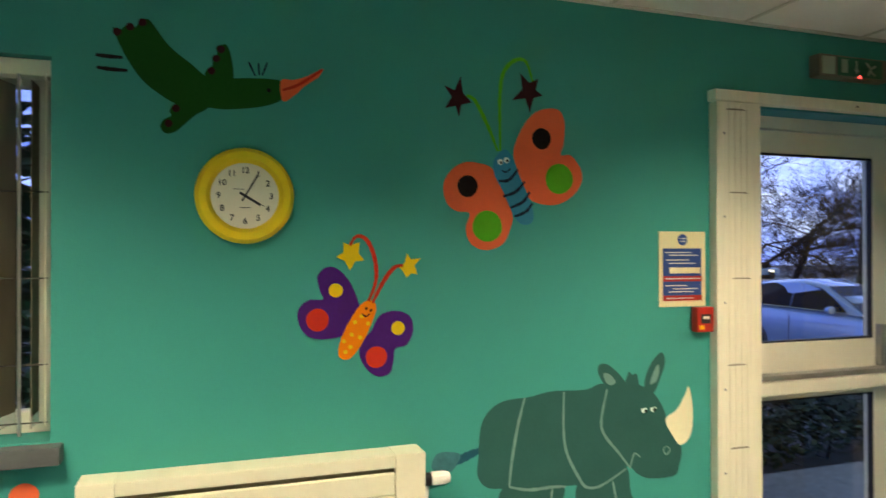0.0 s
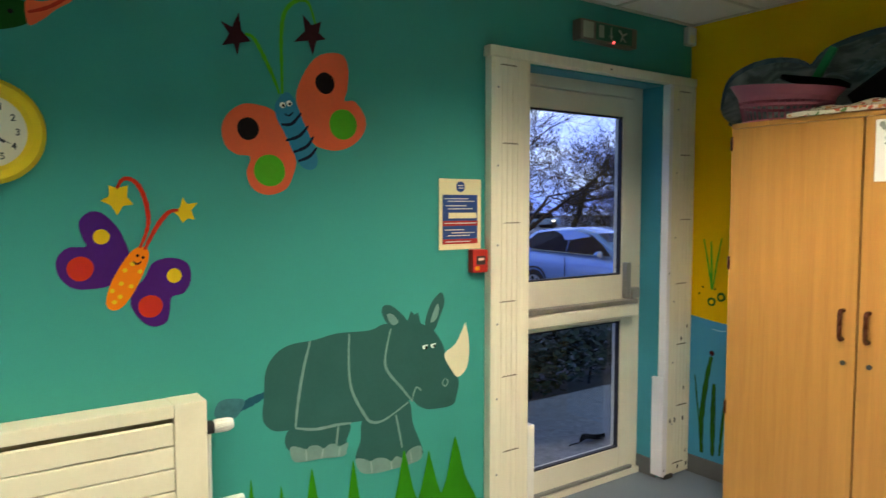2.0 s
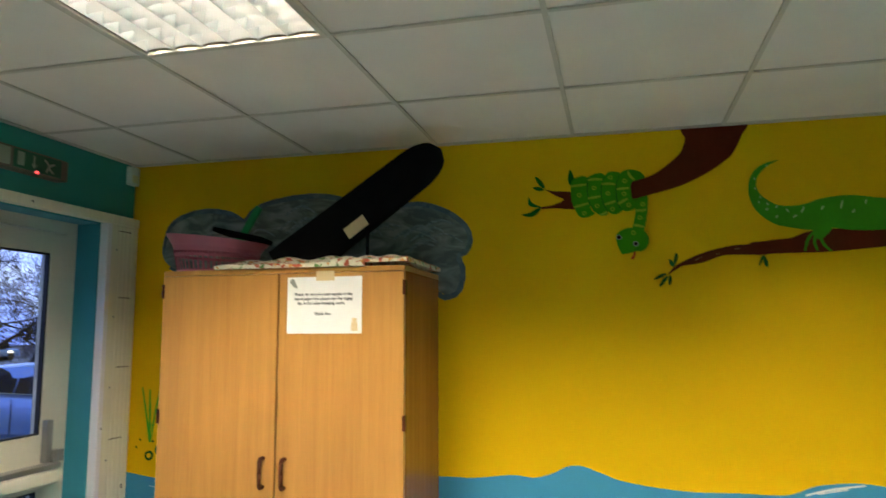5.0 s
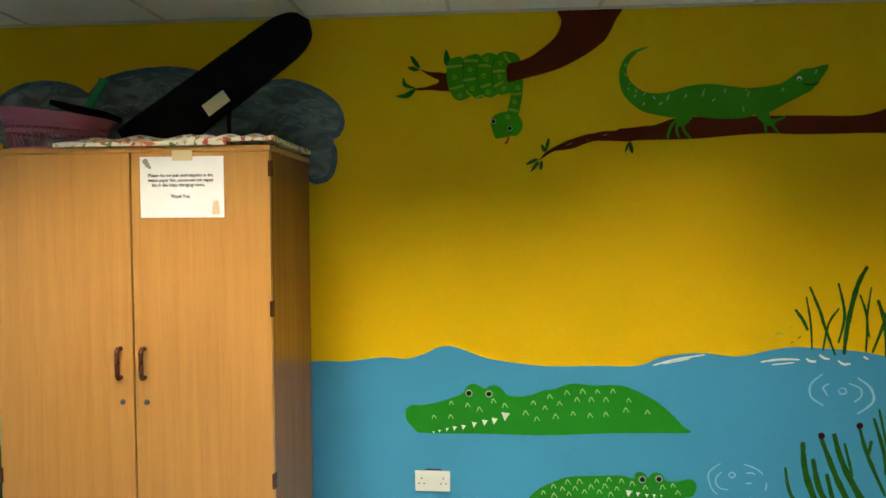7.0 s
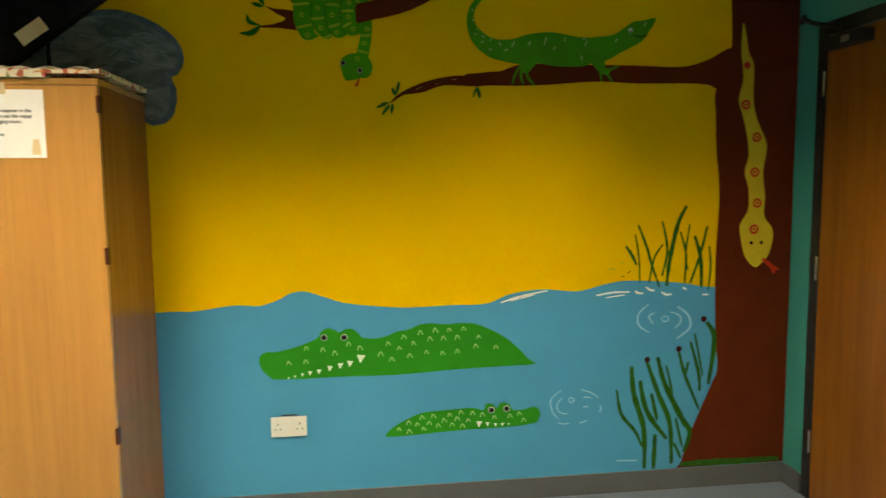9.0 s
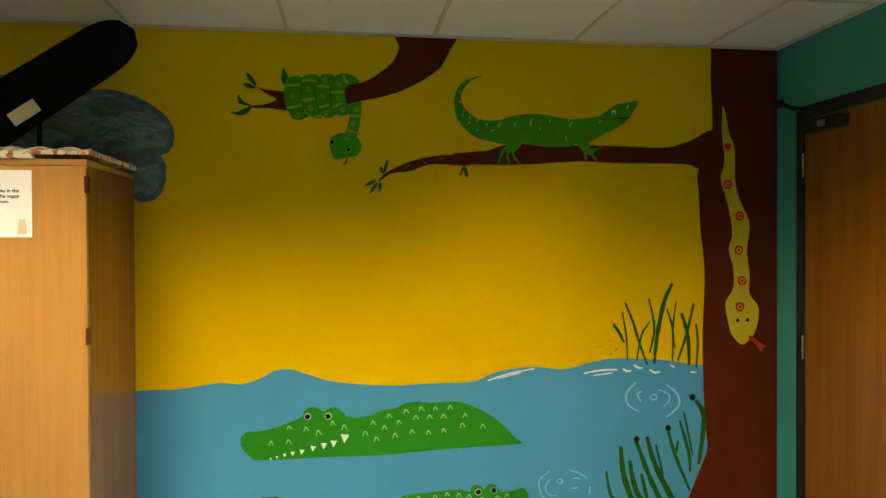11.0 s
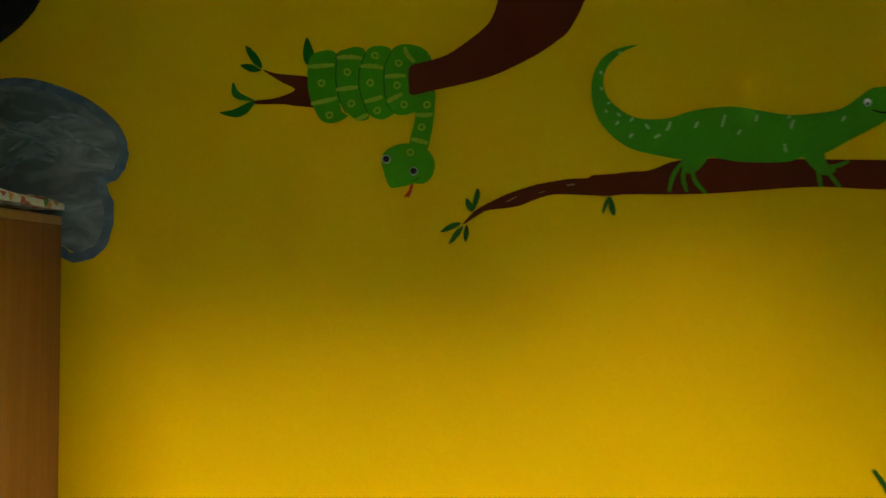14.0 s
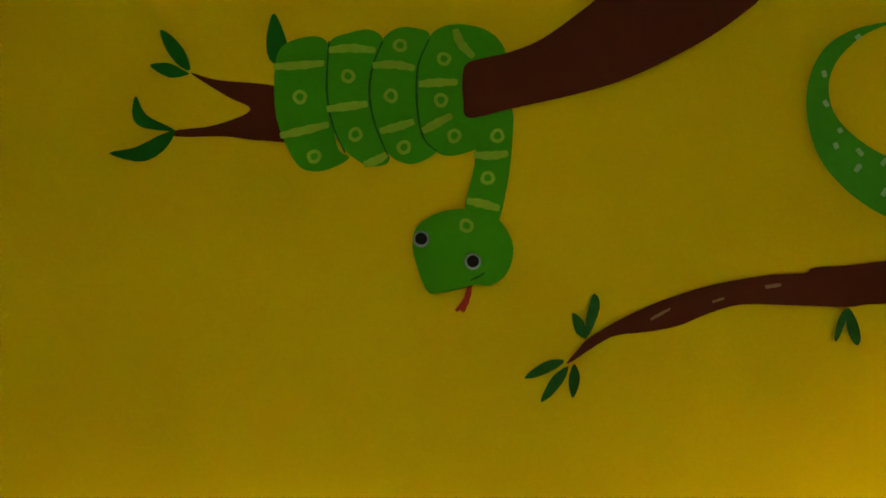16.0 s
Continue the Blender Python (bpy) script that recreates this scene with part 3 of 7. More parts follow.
stroke(art, "seam", TEAL_WALL, HOOF, 3, 0.011, [(-1.809, 0.941), (-1.833, 0.836), (-1.823, 0.781), (-1.762, 0.708), (-1.715, 0.650)])
stroke(art, "seam", TEAL_WALL, HOOF, 3, 0.009, [(-2.029, 0.611), (-2.042, 0.515)])
stroke(art, "seam", TEAL_WALL, HOOF, 3, 0.009, [(-1.787, 0.608), (-1.760, 0.475)])
stroke(art, "face_line", TEAL_WALL, HOOF, 3, 0.007, [(-1.715, 0.646), (-1.697, 0.699), (-1.671, 0.684)])
fill(art, "horn", TEAL_WALL, CREAM, 2, [(-1.456, 0.927), (-1.438, 0.840), (-1.448, 0.748), (-1.493, 0.712), (-1.527, 0.746), (-1.561, 0.811), (-1.509, 0.847), (-1.473, 0.901)])
dots(art, "face_spot", TEAL_WALL, WHITE, 3, 0.0125, [(-1.654, 0.856), (-1.615, 0.857)])
dots(art, "face_spot", TEAL_WALL, BLACK, 4, 0.0066, [(-1.648, 0.850), (-1.610, 0.852)])
for eu, ez in ((-1.654, 0.866), (-1.615, 0.867)):
    poly(art, "eyelid", TEAL_WALL, SLATE, 5, [(eu - 0.016, ez - 0.007), (eu + 0.016, ez - 0.003), (eu + 0.014, ez + 0.010), (eu - 0.014, ez + 0.010)])
stroke(art, "nostril", TEAL_WALL, HOOF, 3, 0.006, [(-1.560, 0.715), (-1.571, 0.699), (-1.557, 0.683), (-1.543, 0.700), (-1.557, 0.715)])

art = mural("painted_water", "blue lake with wavy edge painted across the yellow wall", "mural")
water_edge = [(-1.575, 0.882), (-1.713, 0.882), (-1.881, 0.902), (-1.975, 0.896), (-2.051, 0.917), (-2.108, 0.945), (-2.166, 0.950), (-2.234, 0.929), (-2.342, 0.895), (-2.559, 0.871), (-2.761, 0.874), (-2.925, 0.876), (-3.029, 0.914), (-3.176, 0.930), (-3.325, 0.917), (-3.455, 0.945), (-3.564, 0.957), (-3.784, 0.942), (-3.959, 0.917)]
water(art, "water", YELLOW_WALL, WATER, 0, water_edge)
stroke(art, "highlight", YELLOW_WALL, WHITE, 1, 0.008, [(-2.987, 0.878), (-3.071, 0.902), (-3.193, 0.924)])
stroke(art, "highlight", YELLOW_WALL, WHITE, 1, 0.005, [(-3.029, 0.885), (-3.134, 0.907)])
stroke(art, "highlight", YELLOW_WALL, WHITE, 1, 0.009, [(-3.411, 0.896), (-3.487, 0.907), (-3.563, 0.907)])
stroke(art, "highlight", YELLOW_WALL, WHITE, 1, 0.006, [(-3.454, 0.885), (-3.541, 0.895)])
stroke(art, "highlight", YELLOW_WALL, WHITE, 1, 0.01, [(-3.587, 0.911), (-3.602, 0.901), (-3.626, 0.900)])
stroke(art, "highlight", YELLOW_WALL, WHITE, 1, 0.01, [(-3.637, 0.927), (-3.656, 0.914), (-3.677, 0.910)])
stroke(art, "highlight", YELLOW_WALL, WHITE, 1, 0.01, [(-3.709, 0.904), (-3.731, 0.890), (-3.758, 0.892)])
stroke(art, "highlight", YELLOW_WALL, WHITE, 1, 0.008, [(-3.806, 0.921), (-3.825, 0.910)])
stroke(art, "highlight", YELLOW_WALL, WHITE, 1, 0.008, [(-3.899, 0.886), (-3.927, 0.885)])
stroke(art, "ripple", YELLOW_WALL, RIPPLE, 1, 0.008, [(-3.650, 0.850), (-3.605, 0.807), (-3.608, 0.756), (-3.656, 0.723)])
stroke(art, "ripple", YELLOW_WALL, RIPPLE, 1, 0.01, [(-3.785, 0.835), (-3.834, 0.797), (-3.845, 0.740), (-3.785, 0.691)])
stroke(art, "ripple", YELLOW_WALL, RIPPLE, 1, 0.007, [(-3.677, 0.811), (-3.653, 0.795), (-3.672, 0.763)])
stroke(art, "ripple", YELLOW_WALL, RIPPLE, 1, 0.007, [(-3.752, 0.813), (-3.796, 0.793), (-3.799, 0.762), (-3.772, 0.738)])
stroke(art, "ripple", YELLOW_WALL, RIPPLE, 1, 0.006, [(-3.715, 0.792), (-3.736, 0.793), (-3.742, 0.775), (-3.720, 0.771), (-3.712, 0.789)])
for ripple in (
        [(-3.257, 0.48), (-3.21, 0.44), (-3.22, 0.382), (-3.245, 0.352)],
        [(-3.288, 0.434), (-3.301, 0.445), (-3.315, 0.434), (-3.302, 0.422), (-3.288, 0.434)],
        [(-3.356, 0.442), (-3.378, 0.444), (-3.394, 0.437)],
        [(-3.244, 0.335), (-3.266, 0.328), (-3.294, 0.329)],
        [(-3.339, 0.327), (-3.359, 0.332), (-3.375, 0.339)],
        [(-3.347, 0.479), (-3.395, 0.462), (-3.425, 0.438)],
        [(-3.437, 0.406), (-3.437, 0.387), (-3.433, 0.373)],
        [(-3.262, 0.446), (-3.241, 0.423), (-3.24, 0.395), (-3.259, 0.377), (-3.289, 0.373)],
        [(-3.356, 0.4), (-3.381, 0.402)],
):
    stroke(art, "ripple", YELLOW_WALL, RIPPLE, 1, 0.006, ripple)
stroke(art, "scrape", YELLOW_WALL, YSNAKE, 1, 0.010, [(-3.465, 1.005), (-3.481, 1.012), (-3.499, 1.007)])
stroke(art, "scrape", YELLOW_WALL, YSNAKE, 1, 0.008, [(-3.518, 1.031), (-3.536, 1.038)])
stroke(art, "speck", YELLOW_WALL, REED, 1, 0.004, [(-3.526, 0.974), (-3.537, 0.978)])
stroke(art, "speck", YELLOW_WALL, REED, 1, 0.004, [(-3.552, 0.990), (-3.565, 1.001)])
stroke(art, "highlight", YELLOW_WALL, RIPPLE, 1, 0.006, [(-3.512, 0.145), (-3.611, 0.140)])

art = mural("painted_tree", "dark brown tree trunk with a branch painted on the yellow wall", "mural")
trunk(art, "trunk", YELLOW_WALL, BROWN, 4, [(-3.997, 2.324), (-3.995, 2.176), (-4.001, 2.052), (-3.997, 1.928), (-3.935, 1.772), (-3.938, 1.677), (-3.945, 1.526), (-3.965, 1.324), (-3.956, 1.069), (-3.957, 0.915), (-3.966, 0.682), (-3.978, 0.551), (-3.951, 0.475), (-3.896, 0.348), (-3.855, 0.246), (-3.815, 0.118)])
fill(art, "branch", YELLOW_WALL, BROWN, 3, [(-2.528, 1.718), (-2.540, 1.732), (-2.554, 1.747), (-2.574, 1.760), (-2.596, 1.772), (-2.637, 1.791), (-2.674, 1.804), (-2.711, 1.815), (-2.747, 1.822), (-2.792, 1.829), (-2.836, 1.831), (-2.850, 1.838), (-2.895, 1.841), (-2.946, 1.847), (-2.992, 1.851), (-3.055, 1.873), (-3.140, 1.881), (-3.399, 1.879), (-3.575, 1.878), (-3.777, 1.875), (-3.890, 1.903), (-4.017, 1.951), (-4.014, 1.756), (-3.938, 1.783), (-3.866, 1.804), (-3.575, 1.804), (-3.399, 1.810), (-3.140, 1.793), (-2.937, 1.791), (-2.893, 1.787), (-2.834, 1.789), (-2.768, 1.791), (-2.739, 1.788), (-2.702, 1.776), (-2.672, 1.764), (-2.636, 1.757), (-2.592, 1.752), (-2.570, 1.742), (-2.548, 1.728), (-2.534, 1.719)])
fill(art, "leaf", YELLOW_WALL, DLEAF, 4, [(-2.524, 1.721), (-2.505, 1.721), (-2.486, 1.711), (-2.474, 1.699), (-2.49, 1.7), (-2.515, 1.711)])
fill(art, "leaf", YELLOW_WALL, DLEAF, 4, [(-2.529, 1.713), (-2.512, 1.703), (-2.501, 1.687), (-2.494, 1.669), (-2.508, 1.677), (-2.524, 1.696)])
fill(art, "leaf", YELLOW_WALL, DLEAF, 4, [(-2.537, 1.716), (-2.53, 1.699), (-2.531, 1.682), (-2.535, 1.674), (-2.542, 1.687), (-2.544, 1.703)])
fill(art, "leaf", YELLOW_WALL, DLEAF, 4, [(-2.552, 1.748), (-2.54, 1.756), (-2.536, 1.773), (-2.537, 1.781), (-2.549, 1.772), (-2.555, 1.756)])
fill(art, "leaf", YELLOW_WALL, DLEAF, 4, [(-2.556, 1.752), (-2.553, 1.769), (-2.558, 1.791), (-2.564, 1.805), (-2.571, 1.797), (-2.569, 1.779)])
fill(art, "leaf", YELLOW_WALL, DLEAF, 4, [(-2.889, 1.786), (-2.878, 1.772), (-2.872, 1.748), (-2.876, 1.745), (-2.887, 1.768)])
fill(art, "leaf", YELLOW_WALL, DLEAF, 4, [(-2.891, 1.786), (-2.888, 1.764), (-2.894, 1.745), (-2.902, 1.738), (-2.906, 1.75), (-2.901, 1.772)])
stroke(art, "bark_mark", YELLOW_WALL, TWIGLIGHT, 4, 0.004, [(-2.636, 1.772), (-2.647, 1.778), (-2.662, 1.786)])
stroke(art, "bark_mark", YELLOW_WALL, TWIGLIGHT, 4, 0.003, [(-2.716, 1.794), (-2.732, 1.799)])
stroke(art, "bark_mark", YELLOW_WALL, TWIGLIGHT, 4, 0.005, [(-2.785, 1.813), (-2.806, 1.816)])
stroke(art, "grass_edge", YELLOW_WALL, DLEAF, 5, 0.03, [(-3.815, 0.110), (-3.953, 0.112), (-4.122, 0.109), (-4.288, 0.112)])

art = mural("painted_branch", "brown twig with green leaves painted on the yellow wall", "mural")
fill(art, "limb", YELLOW_WALL, BROWN, 7, [(-2.618, 2.330), (-2.618, 2.272), (-2.600, 2.222), (-2.575, 2.194), (-2.549, 2.173), (-2.518, 2.150), (-2.492, 2.134), (-2.458, 2.121), (-2.428, 2.114), (-2.403, 2.106), (-2.397, 2.087), (-2.398, 2.057), (-2.405, 2.034), (-2.461, 2.046), (-2.532, 2.062), (-2.584, 2.076), (-2.629, 2.093), (-2.682, 2.119), (-2.728, 2.145), (-2.767, 2.173), (-2.796, 2.200), (-2.832, 2.269), (-2.846, 2.331)])
fill(art, "twig", YELLOW_WALL, BROWN, 1, [(-2.043, 2.094), (-2.077, 2.085), (-2.149, 2.078), (-2.184, 2.064), (-2.185, 2.008), (-2.134, 2.005), (-2.090, 2.010), (-2.028, 2.010), (-2.025, 2.018), (-2.075, 2.025), (-2.121, 2.045), (-2.089, 2.064)])
fill(art, "leaf", YELLOW_WALL, LEAF, 2, [(-2.002, 2.151), (-2.017, 2.144), (-2.036, 2.121), (-2.042, 2.098), (-2.025, 2.106), (-2.009, 2.128)])
fill(art, "leaf", YELLOW_WALL, LEAF, 2, [(-1.990, 2.104), (-2.014, 2.107), (-2.033, 2.098), (-2.040, 2.092), (-2.015, 2.088)])
fill(art, "leaf", YELLOW_WALL, LEAF, 2, [(-1.973, 2.063), (-1.988, 2.038), (-2.024, 2.019), (-2.006, 2.018), (-1.980, 2.023), (-1.969, 2.038)])
fill(art, "leaf", YELLOW_WALL, LEAF, 2, [(-1.941, 1.988), (-1.974, 1.996), (-2.006, 2.012), (-2.025, 2.017), (-2.010, 1.991), (-1.981, 1.977)])
fill(art, "leaf", YELLOW_WALL, LEAF, 2, [(-2.150, 2.174), (-2.165, 2.144), (-2.170, 2.117), (-2.154, 2.106), (-2.143, 2.117), (-2.141, 2.144)])

art = mural("painted_snake", "green coiled snake shape with yellow bands painted round a painted branch", "mural")
fill(art, "coil", YELLOW_WALL, SNAKE, 2, [(-2.152, 2.098), (-2.161, 2.129), (-2.191, 2.142), (-2.217, 2.139), (-2.227, 2.110), (-2.225, 2.072), (-2.229, 2.027), (-2.236, 1.993), (-2.250, 1.982), (-2.229, 1.969), (-2.207, 1.964), (-2.185, 1.971), (-2.167, 2.001), (-2.154, 2.042)])
fill(art, "coil", YELLOW_WALL, SNAKE, 3, [(-2.224, 2.136), (-2.250, 2.148), (-2.276, 2.152), (-2.293, 2.140), (-2.287, 2.114), (-2.281, 2.087), (-2.282, 2.049), (-2.291, 2.012), (-2.302, 1.978), (-2.280, 1.970), (-2.266, 1.975), (-2.244, 1.993), (-2.229, 2.023), (-2.221, 2.064), (-2.222, 2.102)])
fill(art, "coil", YELLOW_WALL, SNAKE, 4, [(-2.293, 2.139), (-2.313, 2.154), (-2.336, 2.154), (-2.354, 2.146), (-2.348, 2.121), (-2.343, 2.087), (-2.344, 2.042), (-2.352, 2.008), (-2.363, 1.990), (-2.339, 1.975), (-2.321, 1.975), (-2.302, 1.986), (-2.284, 2.023), (-2.276, 2.064), (-2.280, 2.102)])
fill(art, "coil", YELLOW_WALL, SNAKE, 5, [(-2.354, 2.142), (-2.376, 2.157), (-2.406, 2.158), (-2.436, 2.147), (-2.454, 2.121), (-2.450, 2.080), (-2.457, 2.042), (-2.442, 2.012), (-2.420, 1.995), (-2.383, 1.984), (-2.361, 1.990), (-2.346, 2.008), (-2.338, 2.049), (-2.339, 2.102)])
stroke(art, "coil_line", YELLOW_WALL, DLEAF, 6, 0.003, [(-2.223, 2.136), (-2.221, 2.102), (-2.221, 2.064), (-2.229, 2.023), (-2.245, 1.988)])
stroke(art, "coil_line", YELLOW_WALL, DLEAF, 6, 0.003, [(-2.293, 2.136), (-2.280, 2.102), (-2.276, 2.064), (-2.284, 2.023), (-2.302, 1.980)])
stroke(art, "coil_line", YELLOW_WALL, DLEAF, 6, 0.003, [(-2.354, 2.139), (-2.339, 2.102), (-2.338, 2.049), (-2.346, 2.008), (-2.363, 1.990)])
fill(art, "neck", YELLOW_WALL, SNAKE, 5, [(-2.461, 2.046), (-2.461, 1.997), (-2.454, 1.945), (-2.441, 1.897), (-2.419, 1.904), (-2.399, 1.912), (-2.411, 1.967), (-2.416, 2.001), (-2.435, 2.019)])
fill(art, "head", YELLOW_WALL, SNAKE, 6, [(-2.332, 1.872), (-2.339, 1.894), (-2.365, 1.910), (-2.397, 1.915), (-2.434, 1.908), (-2.456, 1.882), (-2.461, 1.857), (-2.452, 1.831), (-2.433, 1.817), (-2.411, 1.817), (-2.393, 1.812), (-2.368, 1.807), (-2.350, 1.810), (-2.335, 1.850)])
stroke(art, "band", YELLOW_WALL, BAND, 8, 0.0115, [(-2.151, 2.101), (-2.184, 2.103), (-2.217, 2.106)])
stroke(art, "band", YELLOW_WALL, BAND, 8, 0.0115, [(-2.161, 2.01), (-2.192, 2.017), (-2.224, 2.025)])
stroke(art, "band", YELLOW_WALL, BAND, 8, 0.0115, [(-2.223, 2.123), (-2.25, 2.126), (-2.284, 2.123)])
stroke(art, "band", YELLOW_WALL, BAND, 8, 0.0115, [(-2.221, 2.045), (-2.251, 2.049), (-2.274, 2.052)])
stroke(art, "band", YELLOW_WALL, BAND, 8, 0.0115, [(-2.269, 1.972), (-2.286, 1.978), (-2.299, 1.986)])
stroke(art, "band", YELLOW_WALL, BAND, 8, 0.0115, [(-2.28, 2.103), (-2.31, 2.104), (-2.335, 2.099)])
stroke(art, "band", YELLOW_WALL, BAND, 8, 0.0115, [(-2.29, 2.016), (-2.313, 2.022), (-2.334, 2.029)])
stroke(art, "band", YELLOW_WALL, BAND, 8, 0.0115, [(-2.34, 2.078), (-2.361, 2.08), (-2.391, 2.081)])
stroke(art, "band", YELLOW_WALL, BAND, 8, 0.0115, [(-2.345, 2.016), (-2.361, 2.025), (-2.383, 2.037)])
stroke(art, "band", YELLOW_WALL, BAND, 8, 0.0115, [(-2.388, 2.152), (-2.395, 2.133), (-2.412, 2.114)])
stroke(art, "band", YELLOW_WALL, BAND, 8, 0.0115, [(-2.411, 1.985), (-2.435, 1.984), (-2.456, 1.987)])
stroke(art, "band", YELLOW_WALL, BAND, 8, 0.0115, [(-2.402, 1.925), (-2.423, 1.921), (-2.444, 1.915)])
rings(art, "ring", YELLOW_WALL, BAND, 7, 0.0095, SNAKE, [(-2.186, 2.061), (-2.205, 1.983), (-2.248, 2.089), (-2.258, 2.012), (-2.316, 2.130), (-2.304, 2.063), (-2.321, 1.995), (-2.373, 2.112), (-2.369, 2.057), (-2.386, 2.010), (-2.442, 2.010), (-2.429, 1.955), (-2.401, 1.893)])
stroke(art, "tongue", YELLOW_WALL, RED, 6, 0.008, [(-2.406, 1.820), (-2.401, 1.799), (-2.395, 1.783)])
stroke(art, "tongue", YELLOW_WALL, RED, 6, 0.006, [(-2.403, 1.805), (-2.396, 1.793), (-2.387, 1.784)])
stroke(art, "face_line", YELLOW_WALL, DLEAF, 7, 0.003, [(-2.406, 1.823), (-2.417, 1.828), (-2.424, 1.833)])
googly(art, YELLOW_WALL, 7, 0.0110, [(-2.343, 1.876), (-2.409, 1.847)])

art = mural("painted_lizard", "green lizard shape with pale flecks painted on the painted branch", "mural")
fill(art, "body", YELLOW_WALL, LIZARD, 5, [(-2.966, 2.163), (-2.933, 2.158), (-2.902, 2.147), (-2.875, 2.127), (-2.856, 2.095), (-2.848, 2.057), (-2.851, 2.016), (-2.866, 1.974), (-2.893, 1.941), (-2.921, 1.918), (-2.949, 1.903), (-2.990, 1.892), (-3.071, 1.878), (-3.146, 1.883), (-3.221, 1.872), (-3.335, 1.872), (-3.383, 1.887), (-3.435, 1.894), (-3.497, 1.926), (-3.555, 1.955), (-3.597, 1.979), (-3.627, 2.016), (-3.658, 2.074), (-3.599, 2.064), (-3.558, 2.058), (-3.521, 2.033), (-3.477, 2.006), (-3.426, 1.996), (-3.353, 1.990), (-3.299, 1.996), (-3.204, 2.010), (-3.110, 2.001), (-3.044, 1.981), (-2.990, 1.977), (-2.953, 1.983), (-2.925, 1.998), (-2.896, 2.023), (-2.881, 2.050), (-2.879, 2.080), (-2.889, 2.107), (-2.909, 2.130), (-2.932, 2.147)])
fill(art, "leg", YELLOW_WALL, LIZARD, 6, [(-3.077, 1.897), (-3.140, 1.897), (-3.127, 1.866), (-3.099, 1.843), (-3.074, 1.852)])
stroke(art, "toe", YELLOW_WALL, LIZARD, 7, 0.011, [(-3.07, 1.868), (-3.05, 1.837), (-3.039, 1.797)])
stroke(art, "toe", YELLOW_WALL, LIZARD, 7, 0.011, [(-3.079, 1.865), (-3.075, 1.828), (-3.084, 1.797)])
stroke(art, "toe", YELLOW_WALL, LIZARD, 7, 0.011, [(-3.096, 1.871), (-3.104, 1.826), (-3.132, 1.793)])
fill(art, "leg", YELLOW_WALL, LIZARD, 6, [(-3.374, 1.904), (-3.426, 1.908), (-3.440, 1.869), (-3.461, 1.851), (-3.430, 1.839), (-3.392, 1.869)])
stroke(art, "toe", YELLOW_WALL, LIZARD, 7, 0.011, [(-3.416, 1.862), (-3.419, 1.833), (-3.422, 1.809)])
stroke(art, "toe", YELLOW_WALL, LIZARD, 7, 0.011, [(-3.426, 1.864), (-3.448, 1.838), (-3.471, 1.809)])
stroke(art, "toe", YELLOW_WALL, LIZARD, 7, 0.011, [(-3.43, 1.86), (-3.463, 1.862), (-3.496, 1.875)])
for fleck in (
        [(-2.872, 2.097), (-2.874, 2.088)],
        [(-2.871, 2.057), (-2.876, 2.049)],
        [(-2.889, 2.02), (-2.892, 2.014)],
        [(-2.883, 2.001), (-2.886, 1.993)],
        [(-2.912, 1.993), (-2.919, 1.984)],
        [(-2.908, 1.963), (-2.916, 1.972)],
        [(-2.917, 2.14), (-2.924, 2.145)],
        [(-2.943, 1.971), (-2.952, 1.981)],
        [(-2.942, 1.931), (-2.95, 1.942)],
        [(-2.982, 1.966), (-2.991, 1.953)],
        [(-3.034, 1.949), (-3.04, 1.957), (-3.046, 1.972)],
        [(-3.004, 1.93), (-3.012, 1.936), (-3.02, 1.938)],
        [(-3.106, 1.956), (-3.115, 1.972)],
        [(-3.174, 1.959), (-3.178, 1.974), (-3.184, 1.99)],
        [(-3.213, 1.94), (-3.223, 1.952)],
        [(-3.261, 1.973), (-3.264, 1.99)],
        [(-3.35, 1.954), (-3.352, 1.966), (-3.359, 1.978)],
        [(-3.341, 1.982), (-3.35, 1.988)],
        [(-3.48, 1.975), (-3.489, 1.988)],
        [(-3.614, 2.058), (-3.606, 2.039)],
        [(-3.332, 1.918), (-3.336, 1.896)],
):
    stroke(art, "fleck", YELLOW_WALL, FLECK, 6, 0.007, fleck)
dots(art, "face_spot", YELLOW_WALL, WHITE, 6, 0.0095, [(-3.547, 2.023)])
dots(art, "face_spot", YELLOW_WALL, BLACK, 7, 0.0048, [(-3.547, 2.019)])
stroke(art, "face_line", YELLOW_WALL, BLACK, 6, 0.005, [(-3.559, 2.004), (-3.588, 1.997), (-3.621, 2.005)])

art = mural("painted_crocodile", "large green crocodile shape painted in the painted water", "mural")
fill(art, "body", YELLOW_WALL, CROC, 2, [(-1.97, 0.668), (-1.975, 0.687), (-1.999, 0.702), (-2.041, 0.702), (-2.112, 0.717), (-2.171, 0.737), (-2.213, 0.756), (-2.225, 0.78), (-2.253, 0.794), (-2.283, 0.785), (-2.302, 0.775), (-2.325, 0.787), (-2.353, 0.788), (-2.379, 0.769), (-2.395, 0.75), (-2.428, 0.744), (-2.463, 0.744), (-2.509, 0.756), (-2.544, 0.77), (-2.59, 0.776), (-2.636, 0.795), (-2.682, 0.8), (-2.751, 0.793), (-2.82, 0.796), (-2.877, 0.79), (-2.945, 0.762), (-3.014, 0.721), (-3.071, 0.67), (-3.108, 0.629), (-3.135, 0.604), (-3.003, 0.600), (-2.798, 0.595), (-2.544, 0.583), (-2.311, 0.585), (-2.053, 0.584), (-2.01, 0.598), (-1.977, 0.635)])
googly(art, YELLOW_WALL, 3, 0.0147, [(-2.237, 0.755), (-2.320, 0.753)])
